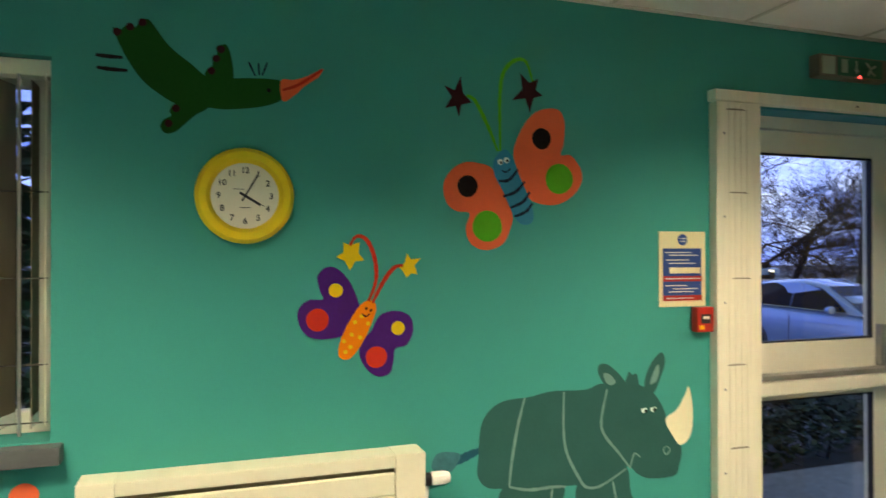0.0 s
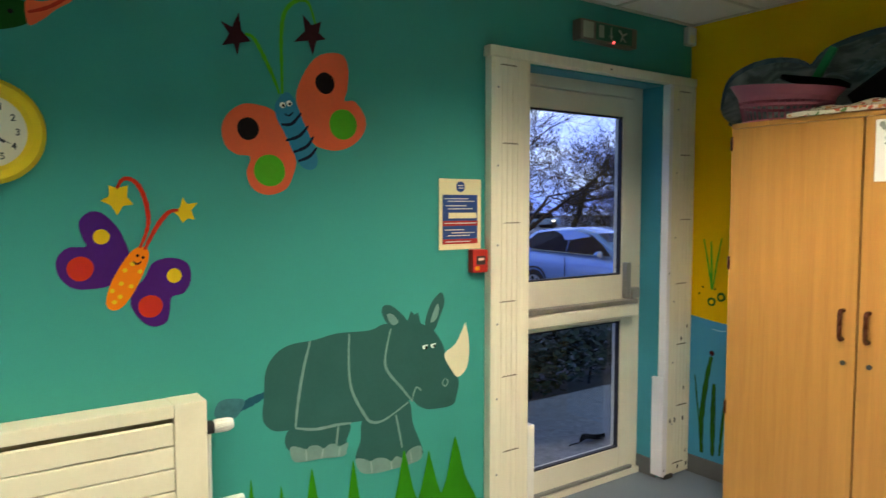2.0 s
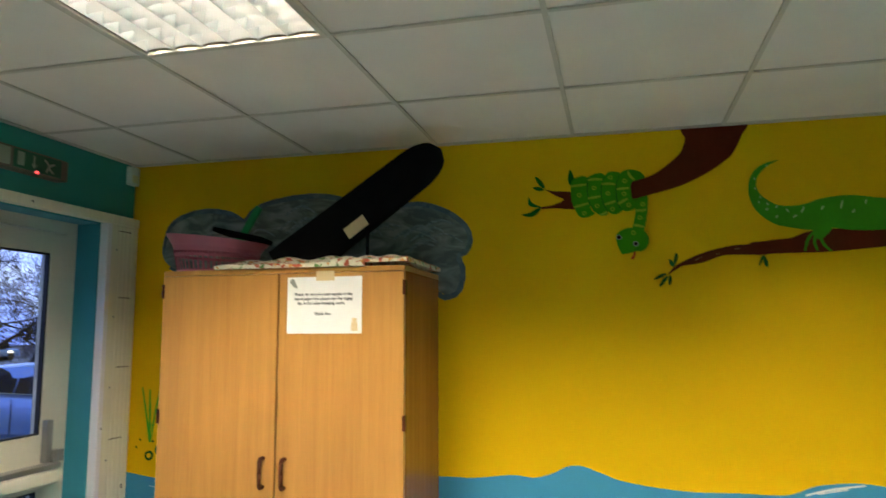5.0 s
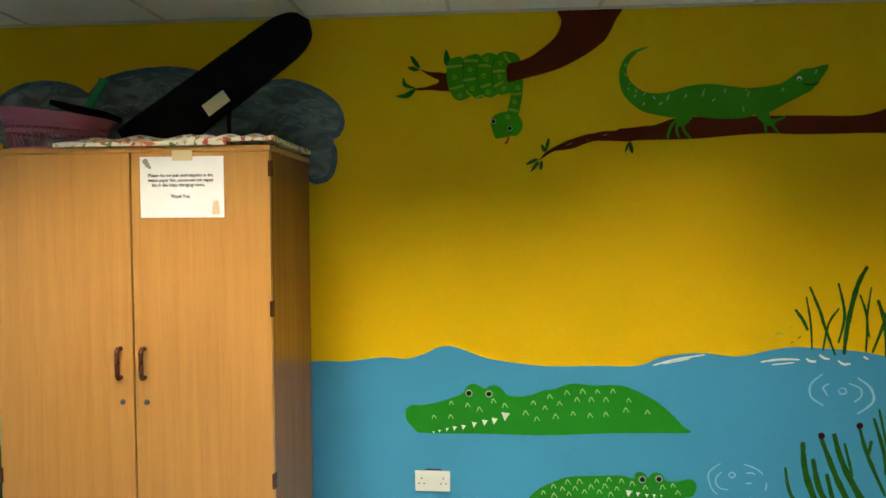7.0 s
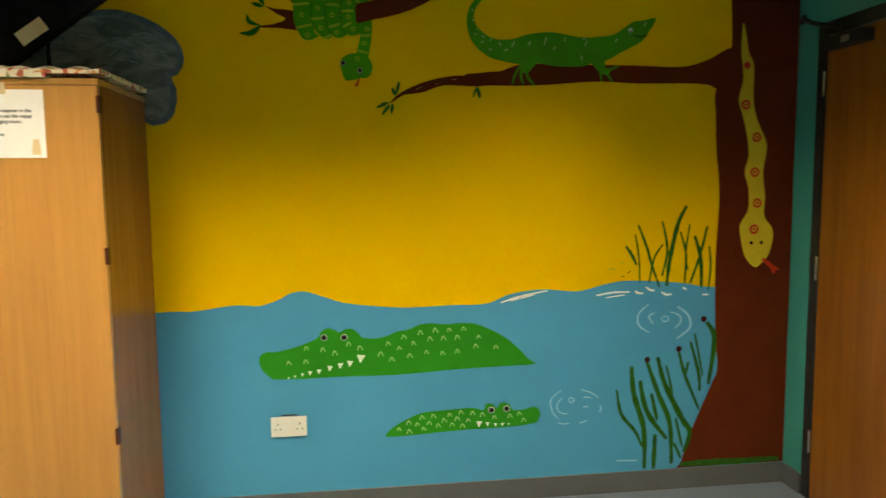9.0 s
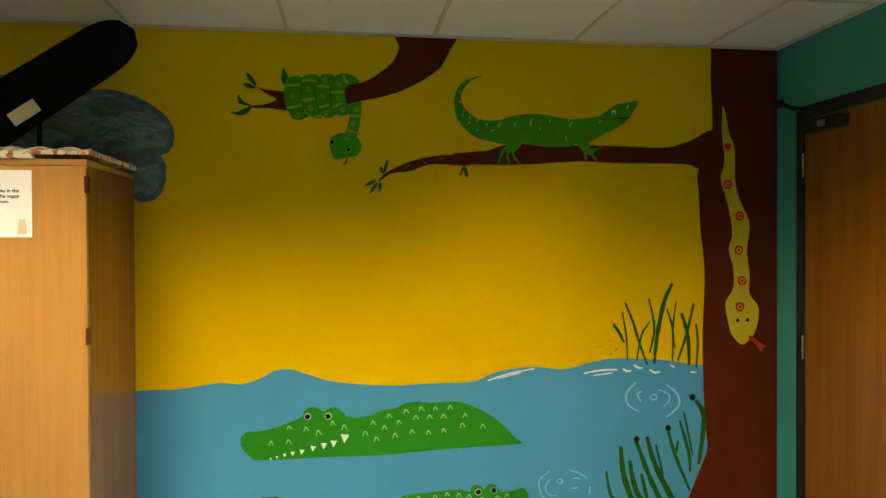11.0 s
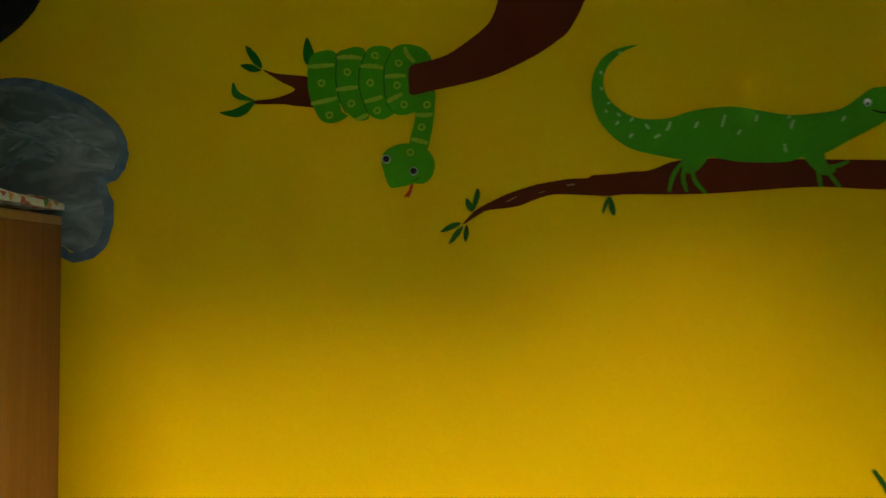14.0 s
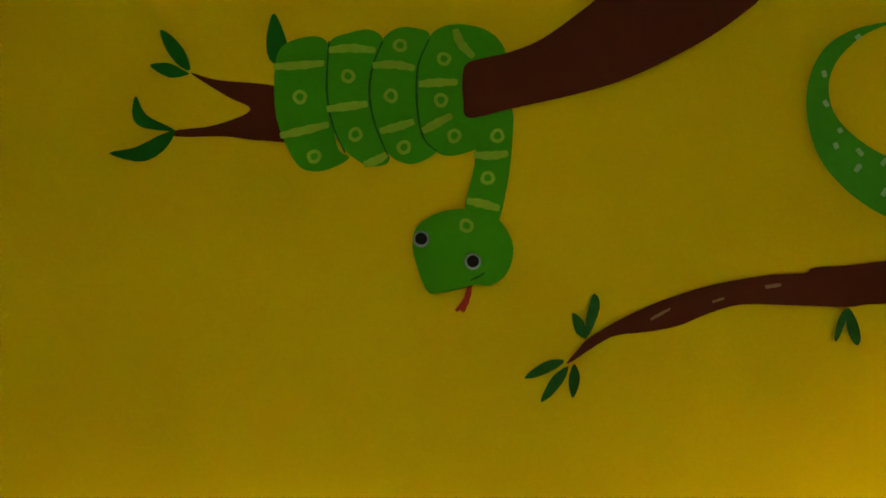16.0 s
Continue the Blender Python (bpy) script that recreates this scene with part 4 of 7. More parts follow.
teeth(art, YELLOW_WALL, WHITE, 3, [(-2.089, 0.587, 0.0045), (-2.114, 0.593, 0.0056), (-2.145, 0.600, 0.0067), (-2.177, 0.605, 0.0090), (-2.214, 0.610, 0.0101), (-2.259, 0.622, 0.0112), (-2.303, 0.631, 0.0123), (-2.343, 0.638, 0.0134), (-2.389, 0.657, 0.0179)])
scales(art, YELLOW_WALL, FLECK, 3, [(-2.164, 0.713), (-2.232, 0.704), (-2.281, 0.688), (-2.339, 0.724), (-2.386, 0.706), (-2.091, 0.653), (-2.161, 0.656), (-2.472, 0.676), (-2.504, 0.719), (-2.518, 0.651), (-2.551, 0.698), (-2.571, 0.745), (-2.595, 0.663), (-2.611, 0.717), (-2.641, 0.762), (-2.666, 0.676), (-2.682, 0.734), (-2.705, 0.769), (-2.735, 0.669), (-2.74, 0.735), (-2.765, 0.768), (-2.799, 0.675), (-2.799, 0.735), (-2.827, 0.771), (-2.879, 0.694), (-2.891, 0.734), (-2.966, 0.686)])

art = mural("painted_crocodile", "small green crocodile shape painted in the painted water", "mural")
fill(art, "body", YELLOW_WALL, CROC, 2, [(-2.486, 0.322), (-2.521, 0.356), (-2.579, 0.387), (-2.648, 0.412), (-2.752, 0.418), (-2.856, 0.422), (-2.908, 0.411), (-2.918, 0.433), (-2.94, 0.438), (-2.959, 0.429), (-2.968, 0.415), (-2.982, 0.431), (-3.0, 0.439), (-3.023, 0.43), (-3.041, 0.404), (-3.084, 0.402), (-3.137, 0.413), (-3.162, 0.39), (-3.157, 0.361), (-3.133, 0.338), (-3.005, 0.328), (-2.799, 0.325), (-2.614, 0.315), (-2.509, 0.313)])
googly(art, YELLOW_WALL, 3, 0.0150, [(-2.945, 0.408), (-3.012, 0.411)])
teeth(art, YELLOW_WALL, WHITE, 3, [(-2.892, 0.347, 0.0136), (-2.929, 0.345, 0.0087), (-2.964, 0.340, 0.0074), (-2.994, 0.340, 0.0074), (-3.022, 0.340, 0.0050)])
scales(art, YELLOW_WALL, FLECK, 3, [(-2.544, 0.344), (-2.586, 0.371), (-2.588, 0.333), (-2.623, 0.362), (-2.644, 0.391), (-2.649, 0.341), (-2.674, 0.365), (-2.692, 0.394), (-2.713, 0.352), (-2.739, 0.373), (-2.762, 0.397), (-2.773, 0.353), (-2.796, 0.377), (-2.812, 0.405), (-2.819, 0.344), (-2.844, 0.368), (-2.863, 0.399), (-2.906, 0.39), (-2.959, 0.375), (-3.028, 0.378), (-3.069, 0.386), (-3.089, 0.356)])

art = mural("painted_reeds", "dark green reeds painted above the painted water line", "mural")
stroke(art, "reed", YELLOW_WALL, REED, 3, 0.014, [(-3.542, 1.109), (-3.571, 1.068), (-3.592, 1.024)])
stroke(art, "reed", YELLOW_WALL, REED, 3, 0.009, [(-3.584, 1.160), (-3.602, 1.054), (-3.608, 0.946)])
stroke(art, "reed", YELLOW_WALL, REED, 3, 0.013, [(-3.597, 1.200), (-3.637, 1.103), (-3.656, 1.040), (-3.698, 0.925)])
stroke(art, "reed", YELLOW_WALL, REED, 3, 0.01, [(-3.711, 1.114), (-3.671, 1.052), (-3.650, 0.944)])
stroke(art, "reed", YELLOW_WALL, REED, 3, 0.012, [(-3.706, 1.215), (-3.727, 1.126), (-3.730, 1.063), (-3.709, 0.975)])
stroke(art, "reed", YELLOW_WALL, REED, 3, 0.02, [(-3.816, 1.281), (-3.778, 1.201), (-3.744, 1.050), (-3.731, 0.929)])
stroke(art, "reed", YELLOW_WALL, REED, 3, 0.011, [(-3.789, 1.168), (-3.817, 1.073), (-3.814, 0.938)])
stroke(art, "reed", YELLOW_WALL, REED, 3, 0.009, [(-3.832, 1.200), (-3.817, 1.073), (-3.828, 0.996)])
stroke(art, "reed", YELLOW_WALL, REED, 3, 0.018, [(-3.857, 1.148), (-3.887, 1.046), (-3.893, 0.917)])
stroke(art, "reed", YELLOW_WALL, REED, 3, 0.013, [(-3.914, 1.190), (-3.882, 1.058), (-3.839, 0.937)])
stroke(art, "reed", YELLOW_WALL, REED, 3, 0.011, [(-3.925, 1.101), (-3.934, 1.018), (-3.926, 0.903)])

art = mural("painted_reeds", "dark green bulrushes painted in the painted water beside the tree", "mural")
stroke(art, "reed", YELLOW_WALL, REED, 5, 0.026, [(-3.576, 0.574), (-3.589, 0.446), (-3.637, 0.288), (-3.643, 0.101)])
stroke(art, "reed", YELLOW_WALL, REED, 5, 0.024, [(-3.616, 0.508), (-3.651, 0.364), (-3.746, 0.233)])
stroke(art, "reed", YELLOW_WALL, REED, 5, 0.018, [(-3.670, 0.448), (-3.699, 0.322)])
stroke(art, "reed", YELLOW_WALL, REED, 5, 0.016, [(-3.509, 0.471), (-3.531, 0.360), (-3.597, 0.278), (-3.629, 0.206)])
stroke(art, "reed", YELLOW_WALL, REED, 5, 0.024, [(-3.645, 0.596), (-3.705, 0.438), (-3.759, 0.305), (-3.771, 0.116)])
stroke(art, "reed", YELLOW_WALL, REED, 5, 0.026, [(-3.696, 0.611), (-3.732, 0.488), (-3.814, 0.327), (-3.855, 0.259), (-3.828, 0.169)])
stroke(art, "reed", YELLOW_WALL, REED, 5, 0.012, [(-3.737, 0.573), (-3.770, 0.439)])
stroke(art, "reed", YELLOW_WALL, REED, 5, 0.016, [(-3.794, 0.634), (-3.827, 0.521), (-3.896, 0.361)])
stroke(art, "reed", YELLOW_WALL, REED, 5, 0.014, [(-3.840, 0.585), (-3.827, 0.521)])
stroke(art, "reed", YELLOW_WALL, REED, 5, 0.016, [(-3.848, 0.675), (-3.890, 0.530), (-3.896, 0.447)])
stroke(art, "reed", YELLOW_WALL, REED, 5, 0.011, [(-3.867, 0.713), (-3.909, 0.516)])
stroke(art, "reed", YELLOW_WALL, REED, 5, 0.024, [(-3.922, 0.762), (-3.961, 0.682), (-3.937, 0.476)])
stroke(art, "reed", YELLOW_WALL, REED, 5, 0.022, [(-3.691, 0.258), (-3.686, 0.097)])
stroke(art, "reed", YELLOW_WALL, REED, 5, 0.014, [(-3.786, 0.329), (-3.820, 0.191)])
stroke(art, "reed", YELLOW_WALL, REED, 5, 0.014, [(-3.781, 0.212), (-3.815, 0.139)])
dots(art, "bulrush_head", YELLOW_WALL, MAROON, 5, 0.0135, [(-3.908, 0.775), (-3.794, 0.644), (-3.648, 0.601)])

art = mural("painted_snake", "yellow snake shape with red rings on the painted trunk", "mural")
fill(art, "body", YELLOW_WALL, YSNAKE, 5, [(-4.053, 2.063), (-4.070, 2.004), (-4.081, 1.942), (-4.107, 1.879), (-4.111, 1.728), (-4.136, 1.640), (-4.173, 1.564), (-4.179, 1.513), (-4.166, 1.423), (-4.179, 1.321), (-4.179, 1.231), (-4.217, 1.178), (-4.223, 1.126), (-4.204, 1.057), (-4.170, 1.016), (-4.137, 1.004), (-4.092, 1.052), (-4.071, 1.130), (-4.065, 1.194), (-4.101, 1.258), (-4.100, 1.347), (-4.080, 1.424), (-4.096, 1.500), (-4.081, 1.602), (-4.059, 1.678), (-4.042, 1.741), (-4.060, 1.829), (-4.048, 1.929), (-4.048, 2.016)])
dots(art, "ring", YELLOW_WALL, RED, 6, 0.0213, [(-4.075, 1.716), (-4.131, 1.576), (-4.127, 1.424), (-4.143, 1.288), (-4.132, 1.172)])
dots(art, "ring", YELLOW_WALL, RED, 6, 0.0158, [(-4.076, 1.884)])
dots(art, "ring_gap", YELLOW_WALL, YSNAKE, 7, 0.0118, [(-4.075, 1.716), (-4.131, 1.576), (-4.127, 1.424), (-4.143, 1.288), (-4.132, 1.172)])
dots(art, "ring_dot", YELLOW_WALL, RED, 8, 0.0068, [(-4.075, 1.716), (-4.131, 1.576), (-4.127, 1.424), (-4.143, 1.288), (-4.132, 1.172), (-4.076, 1.884)])
dots(art, "face_spot", YELLOW_WALL, BLACK, 6, 0.0080, [(-4.122, 1.111), (-4.169, 1.112)])
stroke(art, "tongue", YELLOW_WALL, RED, 6, 0.02, [(-4.176, 1.039), (-4.221, 1.004), (-4.236, 0.972)])
stroke(art, "tongue", YELLOW_WALL, RED, 6, 0.012, [(-4.213, 1.012), (-4.256, 0.987)])

art = mural("painted_cloud", "blue-grey cloud brushed on the yellow wall behind the cupboard", "mural")
cloud_line = [(-0.176, 1.887), (-0.207, 2.012), (-0.299, 2.069), (-0.423, 2.086), (-0.546, 2.066), (-0.614, 2.028), (-0.68, 2.088), (-0.812, 2.122), (-0.985, 2.132), (-1.126, 2.106), (-1.237, 2.043), (-1.345, 2.053), (-1.478, 2.07), (-1.608, 2.031), (-1.697, 1.964), (-1.721, 1.9), (-1.703, 1.851), (-1.67, 1.827), (-1.688, 1.765), (-1.669, 1.679), (-1.606, 1.651), (-1.542, 1.682), (-1.373, 1.71), (-1.103, 1.741), (-0.676, 1.764), (-0.312, 1.786), (-0.217, 1.816)]
fill(art, "cloud", YELLOW_WALL, CLOUD, 2, cloud_line)
for a, b in ((0, 6), (5, 11), (10, len(cloud_line))):
    stroke(art, "cloud_edge", YELLOW_WALL, CLOUD_EDGE, 7, 0.024, [(u * 0.992 - 0.008, z - 0.012) for u, z in cloud_line[a:b]])

art = mural("painted_reeds", "thin green reeds painted on the yellow wall beside the cabinet", "mural")
stroke(art, "reed", YELLOW_WALL, GREEN, 1, 0.012, [(-0.142, 1.22), (-0.148, 1.08), (-0.153, 0.975)])
stroke(art, "reed", YELLOW_WALL, GREEN, 1, 0.010, [(-0.10, 1.23), (-0.132, 1.08), (-0.150, 0.975)])
stroke(art, "reed", YELLOW_WALL, GREEN, 1, 0.010, [(-0.20, 1.24), (-0.172, 1.09), (-0.156, 0.975)])
rings(art, "pebble", YELLOW_WALL, REED, 1, 0.024, GOLD, [(-0.151, 0.913), (-0.204, 0.942)])
dots(art, "speck", YELLOW_WALL, REED, 1, 0.006, [(-0.08, 0.95), (-0.17, 0.98), (-0.25, 0.985), (-0.10, 0.985)])
stroke(art, "reed", YELLOW_WALL, REED, 1, 0.030, [(-0.114, 0.12), (-0.109, 0.296), (-0.133, 0.502), (-0.159, 0.633)])
stroke(art, "reed", YELLOW_WALL, REED, 1, 0.030, [(-0.177, 0.12), (-0.175, 0.313), (-0.177, 0.495)])
stroke(art, "reed", YELLOW_WALL, REED, 1, 0.018, [(-0.216, 0.132), (-0.232, 0.327), (-0.252, 0.479)])
stroke(art, "reed", YELLOW_WALL, REED, 1, 0.010, [(-0.099, 0.243), (-0.079, 0.407), (-0.065, 0.522)])
dots(art, "bulrush_head", YELLOW_WALL, MAROON, 2, 0.014, [(-0.161, 0.65)])
stroke(art, "highlight", YELLOW_WALL, RIPPLE, 1, 0.006, [(-0.16, 0.775), (-0.20, 0.77), (-0.24, 0.775)])

art = mural("painted_grass", "bright green pointed grass painted along the foot of the teal wall", "mural")
poly(art, "grass_bank", TEAL_WALL, GRASS_PAINT, 0, [(-2.40, 0.095), (-1.37, 0.095), (-1.37, 0.18), (-1.55, 0.21), (-2.40, 0.19)])
for gk, (gu, gw, gz) in enumerate(((-2.354, 0.045, 0.486), (-2.249, 0.055, 0.441), (-2.135, 0.07, 0.476), (-1.972, 0.065, 0.47), (-1.753, 0.09, 0.463), (-1.639, 0.085, 0.438), (-1.512, 0.11, 0.471))):
    fill(art, "grass_blade", TEAL_WALL, GRASS_PAINT, gk + 3, [(gu - gw * 0.95, 0.14), (gu - gw * 0.42, 0.30), (gu - gw * 0.12, gz - 0.04), (gu, gz), (gu + gw * 0.15, gz - 0.04), (gu + gw * 0.48, 0.30), (gu + gw * 1.05, 0.14)])

art = [o for o in bpy.data.objects if o.name == "painted_rhinoceros"][0]
for toe in ([(-2.156, 0.550), (-2.155, 0.528), (-2.154, 0.508)], [(-2.090, 0.538), (-2.094, 0.52), (-2.097, 0.505)], [(-2.024, 0.533), (-2.027, 0.515), (-2.029, 0.500)], [(-1.898, 0.450), (-1.895, 0.43), (-1.893, 0.406)], [(-1.811, 0.431), (-1.809, 0.415), (-1.808, 0.402)], [(-1.724, 0.452), (-1.721, 0.43), (-1.718, 0.408)]):
    stroke(art, "toe_line", TEAL_WALL, TOE_GREY, 6, 0.007, toe)

random.seed(21)
art = [o for o in bpy.data.objects if o.name == "painted_cloud"][0]
for k in range(26):
    cu, cz = random.choice(((-0.55, 1.93), (-0.95, 2.0), (-1.25, 1.97), (-1.52, 1.91), (-1.5, 1.95)))
    cu, cz, cw = cu + random.gauss(0, 0.05), cz + random.gauss(0, 0.025), random.uniform(0.04, 0.09)
    stroke(art, "brush_stroke", YELLOW_WALL, CLOUD_LIGHT, 3 + k % 4, random.uniform(0.006, 0.014), [(cu + cw, cz - 0.03), (cu, cz + 0.012), (cu - cw, cz - random.uniform(0.0, 0.05))])

# ---- the room ----
DX0, DX1, DZ = -1.135, -0.222, 2.0      # door opening
WX0, WX1, WZ0, WZ1 = -5.2, -3.575, 0.91, 1.975   # window opening
THICK = 0.20


def setting(name, bm, material, label):
    return tagged(finish(name, bm, material), label, name.split("_")[0], "", "structure")


bm = bmesh.new()
for x0, x1, z0, z1 in ((WEST, WX0, 0, CEIL), (WX0, WX1, 0, WZ0), (WX0, WX1, WZ1, CEIL), (WX1, DX0, 0, CEIL), (DX0, DX1, DZ, CEIL), (DX1, 0, 0, CEIL)):
    box(bm, x0, x1, 0, THICK, z0, z1)
setting("wall_north", bm, TEAL, "teal painted plaster wall with a glazed door and a window")
setting("wall_east", boxed(0, THICK, SOUTH - THICK, THICK, 0, CEIL), GOLD, "yellow painted plaster wall under a mural")
RD0, RD1, RDZ = -1.12, -0.140, 2.03
bm = bmesh.new()
for x0, x1, z0, z1 in ((WEST, RD0, 0, CEIL), (RD0, RD1, RDZ, CEIL), (RD1, 0, 0, CEIL)):
    box(bm, x0, x1, SOUTH - THICK, SOUTH, z0, z1)
setting("wall_south", bm, TEAL, "teal painted plaster wall with a wooden door")
setting("wall_west", boxed(WEST - THICK, WEST, SOUTH - THICK, THICK, 0, CEIL), TEAL, "plain teal painted plaster wall")
setting("floor", boxed(WEST, THICK, SOUTH - THICK, THICK, -0.06, 0), FLOOR, "pale blue-grey vinyl floor")

# suspended ceiling: boards on a grid of thin metal bars, with holes where the lights sit
LIGHTS = [(-1.5, -1.266), (-3.9, -1.266), (-1.5, -3.066), (-3.9, -3.066)]
XL = [0.0] + [-0.6 * i for i in range(1, 11)] + [WEST]
YL = [0.0] + [-0.366 - 0.6 * i for i in range(7)] + [SOUTH]
bm = bmesh.new()
for xa, xb in zip(XL, XL[1:]):
    for ya, yb in zip(YL, YL[1:]):
        if any(xb < lx < xa and yb < ly < ya for lx, ly in LIGHTS):
            continue
        g = 0.004
        box(bm, xb + g, xa - g, yb + g, ya - g, CEIL + 0.004, CEIL + 0.018)
setting("ceiling", bm, CEILING, "off-white mineral fibre ceiling boards in a metal grid")
grid_frame = tagged(new("ceiling_grid"), "thin off-white metal bars of the ceiling grid", "ceiling", "", "structure")
for x in XL[1:-1]:
    part("bar", boxed(x - 0.0075, x + 0.0075, SOUTH, 0, CEIL - 0.002, CEIL + 0.003), GRID_METAL, grid_frame)
for y in YL[1:-1]:
    part("bar", boxed(WEST, 0, y - 0.0075, y + 0.0075, CEIL - 0.0025, CEIL + 0.0025), GRID_METAL, grid_frame)
part("edge_trim", boxed(WEST, -0.022, -0.02, -0.001, CEIL - 0.004, CEIL + 0.0035), GRID_METAL, grid_frame)
part("edge_trim", boxed(-0.02, -0.001, SOUTH, -0.001, CEIL - 0.004, CEIL + 0.0035), GRID_METAL, grid_frame)
part("edge_trim", boxed(WEST, -0.022, SOUTH + 0.001, SOUTH + 0.02, CEIL - 0.004, CEIL + 0.0035), GRID_METAL, grid_frame)
setting("roof_slab", boxed(WEST - THICK, THICK, SOUTH - THICK, THICK, CEIL + 0.45, CEIL + 0.6), CEILING, "plain slab above the suspended ceiling")
bm = bmesh.new()
for x0, x1, y0, y1 in ((WEST - THICK, WEST, SOUTH, 0), (0, THICK, SOUTH, 0), (WEST, 0, 0, THICK), (WEST, 0, SOUTH - THICK, SOUTH)):
    box(bm, x0, x1, y0, y1, CEIL, CEIL + 0.45)
setting("wall_upper", bm, CEILING, "plain wall above the suspended ceiling")

bm = bmesh.new()
SK = 0.092
box(bm, -0.012, -0.001, SOUTH, -0.001, 0, SK, 0.003)
box(bm, WEST, -1.36, -0.012, -0.001, 0, SK, 0.003)
box(bm, DX1 - 0.012, DX1 - 0.001, 0.0, 0.12, 0, SK, 0.003)
box(bm, RD1 + 0.001, -0.013, SOUTH + 0.001, SOUTH + 0.012, 0, SK, 0.003)
box(bm, WEST, RD0, SOUTH + 0.001, SOUTH + 0.012, 0, SK, 0.003)
setting("baseboard", bm, SKIRT, "dark grey vinyl skirting")


# ---- ceiling lights with mirror louvres ----
def ceiling_light(x, y):
    t = thing("ceiling_light", "square recessed ceiling light with a bright mirrored louvre grid", "ceiling light", "ceiling lights", (x, y, CEIL))
    bm = bmesh.new()
    h, w = 0.2975, 0.018
    for a, b, c, d in ((-h, h, -h, -h + w), (-h, h, h - w, h), (-h, -h + w, -h + w, h - w), (h - w, h, -h + w, h - w)):
        box(bm, a, b, c, d, -0.006, 0.004, 0.002, 1)
    part("rim", bm, GRID_METAL, t)
    bm = bmesh.new()
    i = h - w
    for a, b, c, d in ((-i - 0.003, -i, -i, i), (i, i + 0.003, -i, i), (-i, i, -i - 0.003, -i), (-i, i, i, i + 0.003)):
        box(bm, a, b, c, d, 0.004, 0.085)
    # sides are coloured dark to hold back the lit strip at the rim
    part("housing", bm, SHADED_INSIDE, t, "housing sides coloured dark as if shaded")
    part("reflector", boxed(-i, i, -i, i, 0.085, 0.09), WHITE_PLASTIC, t, "white reflector above the tubes")
    for k in range(3):
        yy = (k - 1) * 0.18
        part("lamp_tube", rod(bmesh.new(), (-i + 0.01, yy, 0.062), (i - 0.01, yy, 0.062), 0.011, n=12), TUBE, t, "glowing fluorescent tube", True)
    # long blades and cross blades, each a thin curved mirror
    n_long, n_cross = 6, 9
    for k in range(n_long + 1):
        yy = -i + 0.006 + (2 * i - 0.012) * k / n_long
        bm = bmesh.new()
        v = [[bm.verts.new((xx, yy + s * wd, zz)) for wd, zz in ((0.010, 0.036), (0.004, 0.018), (0.0008, 0.001))] for xx in (-i, i) for s in (-1, 1)]
        for q in (0, 1):
            bm.faces.new((v[0][q], v[2][q], v[2][q + 1], v[0][q + 1]))
            bm.faces.new((v[1][q], v[3][q], v[3][q + 1], v[1][q + 1]))
        bm.faces.new((v[0][2], v[2][2], v[3][2], v[1][2]))
        part("long_blade", bm, LOUVRE, t, "mirrored louvre blade", True)
    for k in range(n_cross + 1):
        xx = -i + 0.006 + (2 * i - 0.012) * k / n_cross
        bm = bmesh.new()
        seg = 24
        lo = [bm.verts.new((xx, -i + 2 * i * q / seg, 0.002 + 0.007 * abs(math.sin(math.pi * q * n_long / seg)))) for q in range(seg + 1)]
        up = [bm.verts.new((xx + 0.010, -i + 2 * i * q / seg, 0.036)) for q in range(seg + 1)]
        un = [bm.verts.new((xx - 0.010, -i + 2 * i * q / seg, 0.036)) for q in range(seg + 1)]
        for q in range(seg):
            bm.faces.new((lo[q], lo[q + 1], up[q + 1], up[q]))
            bm.faces.new((lo[q], lo[q + 1], un[q + 1], un[q]))
        part("cross_blade", bm, LOUVRE, t, "mirrored louvre blade", True)
    return t


first = ceiling_light(*LIGHTS[0])
for lx, ly in LIGHTS[1:]:
    copy_thing(first, Matrix.Translation((lx, ly, CEIL)))
# each light shines down; eight added slanting lamps stand in for its mirrors' beams
down = bpy.data.lights.new("louvre_lamp", "AREA")
down.shape, down.size = "SQUARE", 0.53
down.energy, down.color, down.spread = LAMP_POWER * DOWN_SHARE, LAMP_COLOUR, radians(116)
wings = []
for share in (0.15, 0.10):
    wing = bpy.data.lights.new("mirror_beam", "AREA")
    wing.shape, wing.size, wing.size_y = "RECTANGLE", 0.5, 0.08
    wing.energy, wing.color, wing.spread = LAMP_POWER * (1 - DOWN_SHARE) * share, LAMP_COLOUR, radians(BEAM_WIDTH)
    wings.append(wing)
for lx, ly in LIGHTS:
    lamp = new("louvre_lamp", down)
    lamp.matrix_world = Matrix.Translation((lx, ly, CEIL + 0.05))
    for k in range(8):
        ax, ay = math.cos(radians(45 * k)), math.sin(radians(45 * k))
        eye = Vector((lx + ax * 0.12, ly + ay * 0.12, CEIL - 0.035))
        lamp = new("mirror_beam", wings[1 - k % 2])
        lamp.matrix_world = look(eye, eye + Vector((ax * math.sin(radians(BEAM_TILT)), ay * math.sin(radians(BEAM_TILT)), -math.cos(radians(BEAM_TILT)))))

# thin lining whose blue tint stands for skylight on the teal reveal
bm = bmesh.new()
box(bm, DX1 - 0.004, DX1 - 0.0005, 0.002, 0.124, SK + 0.002, DZ - 0.005)
box(bm, DX0 + 0.001, DX1 - 0.005, 0.002, 0.117, DZ - 0.004, DZ - 0.0005)
setting("door_reveal", bm, REVEAL_SKYLIT, "teal door reveal lining with blue skylight put in its colour")

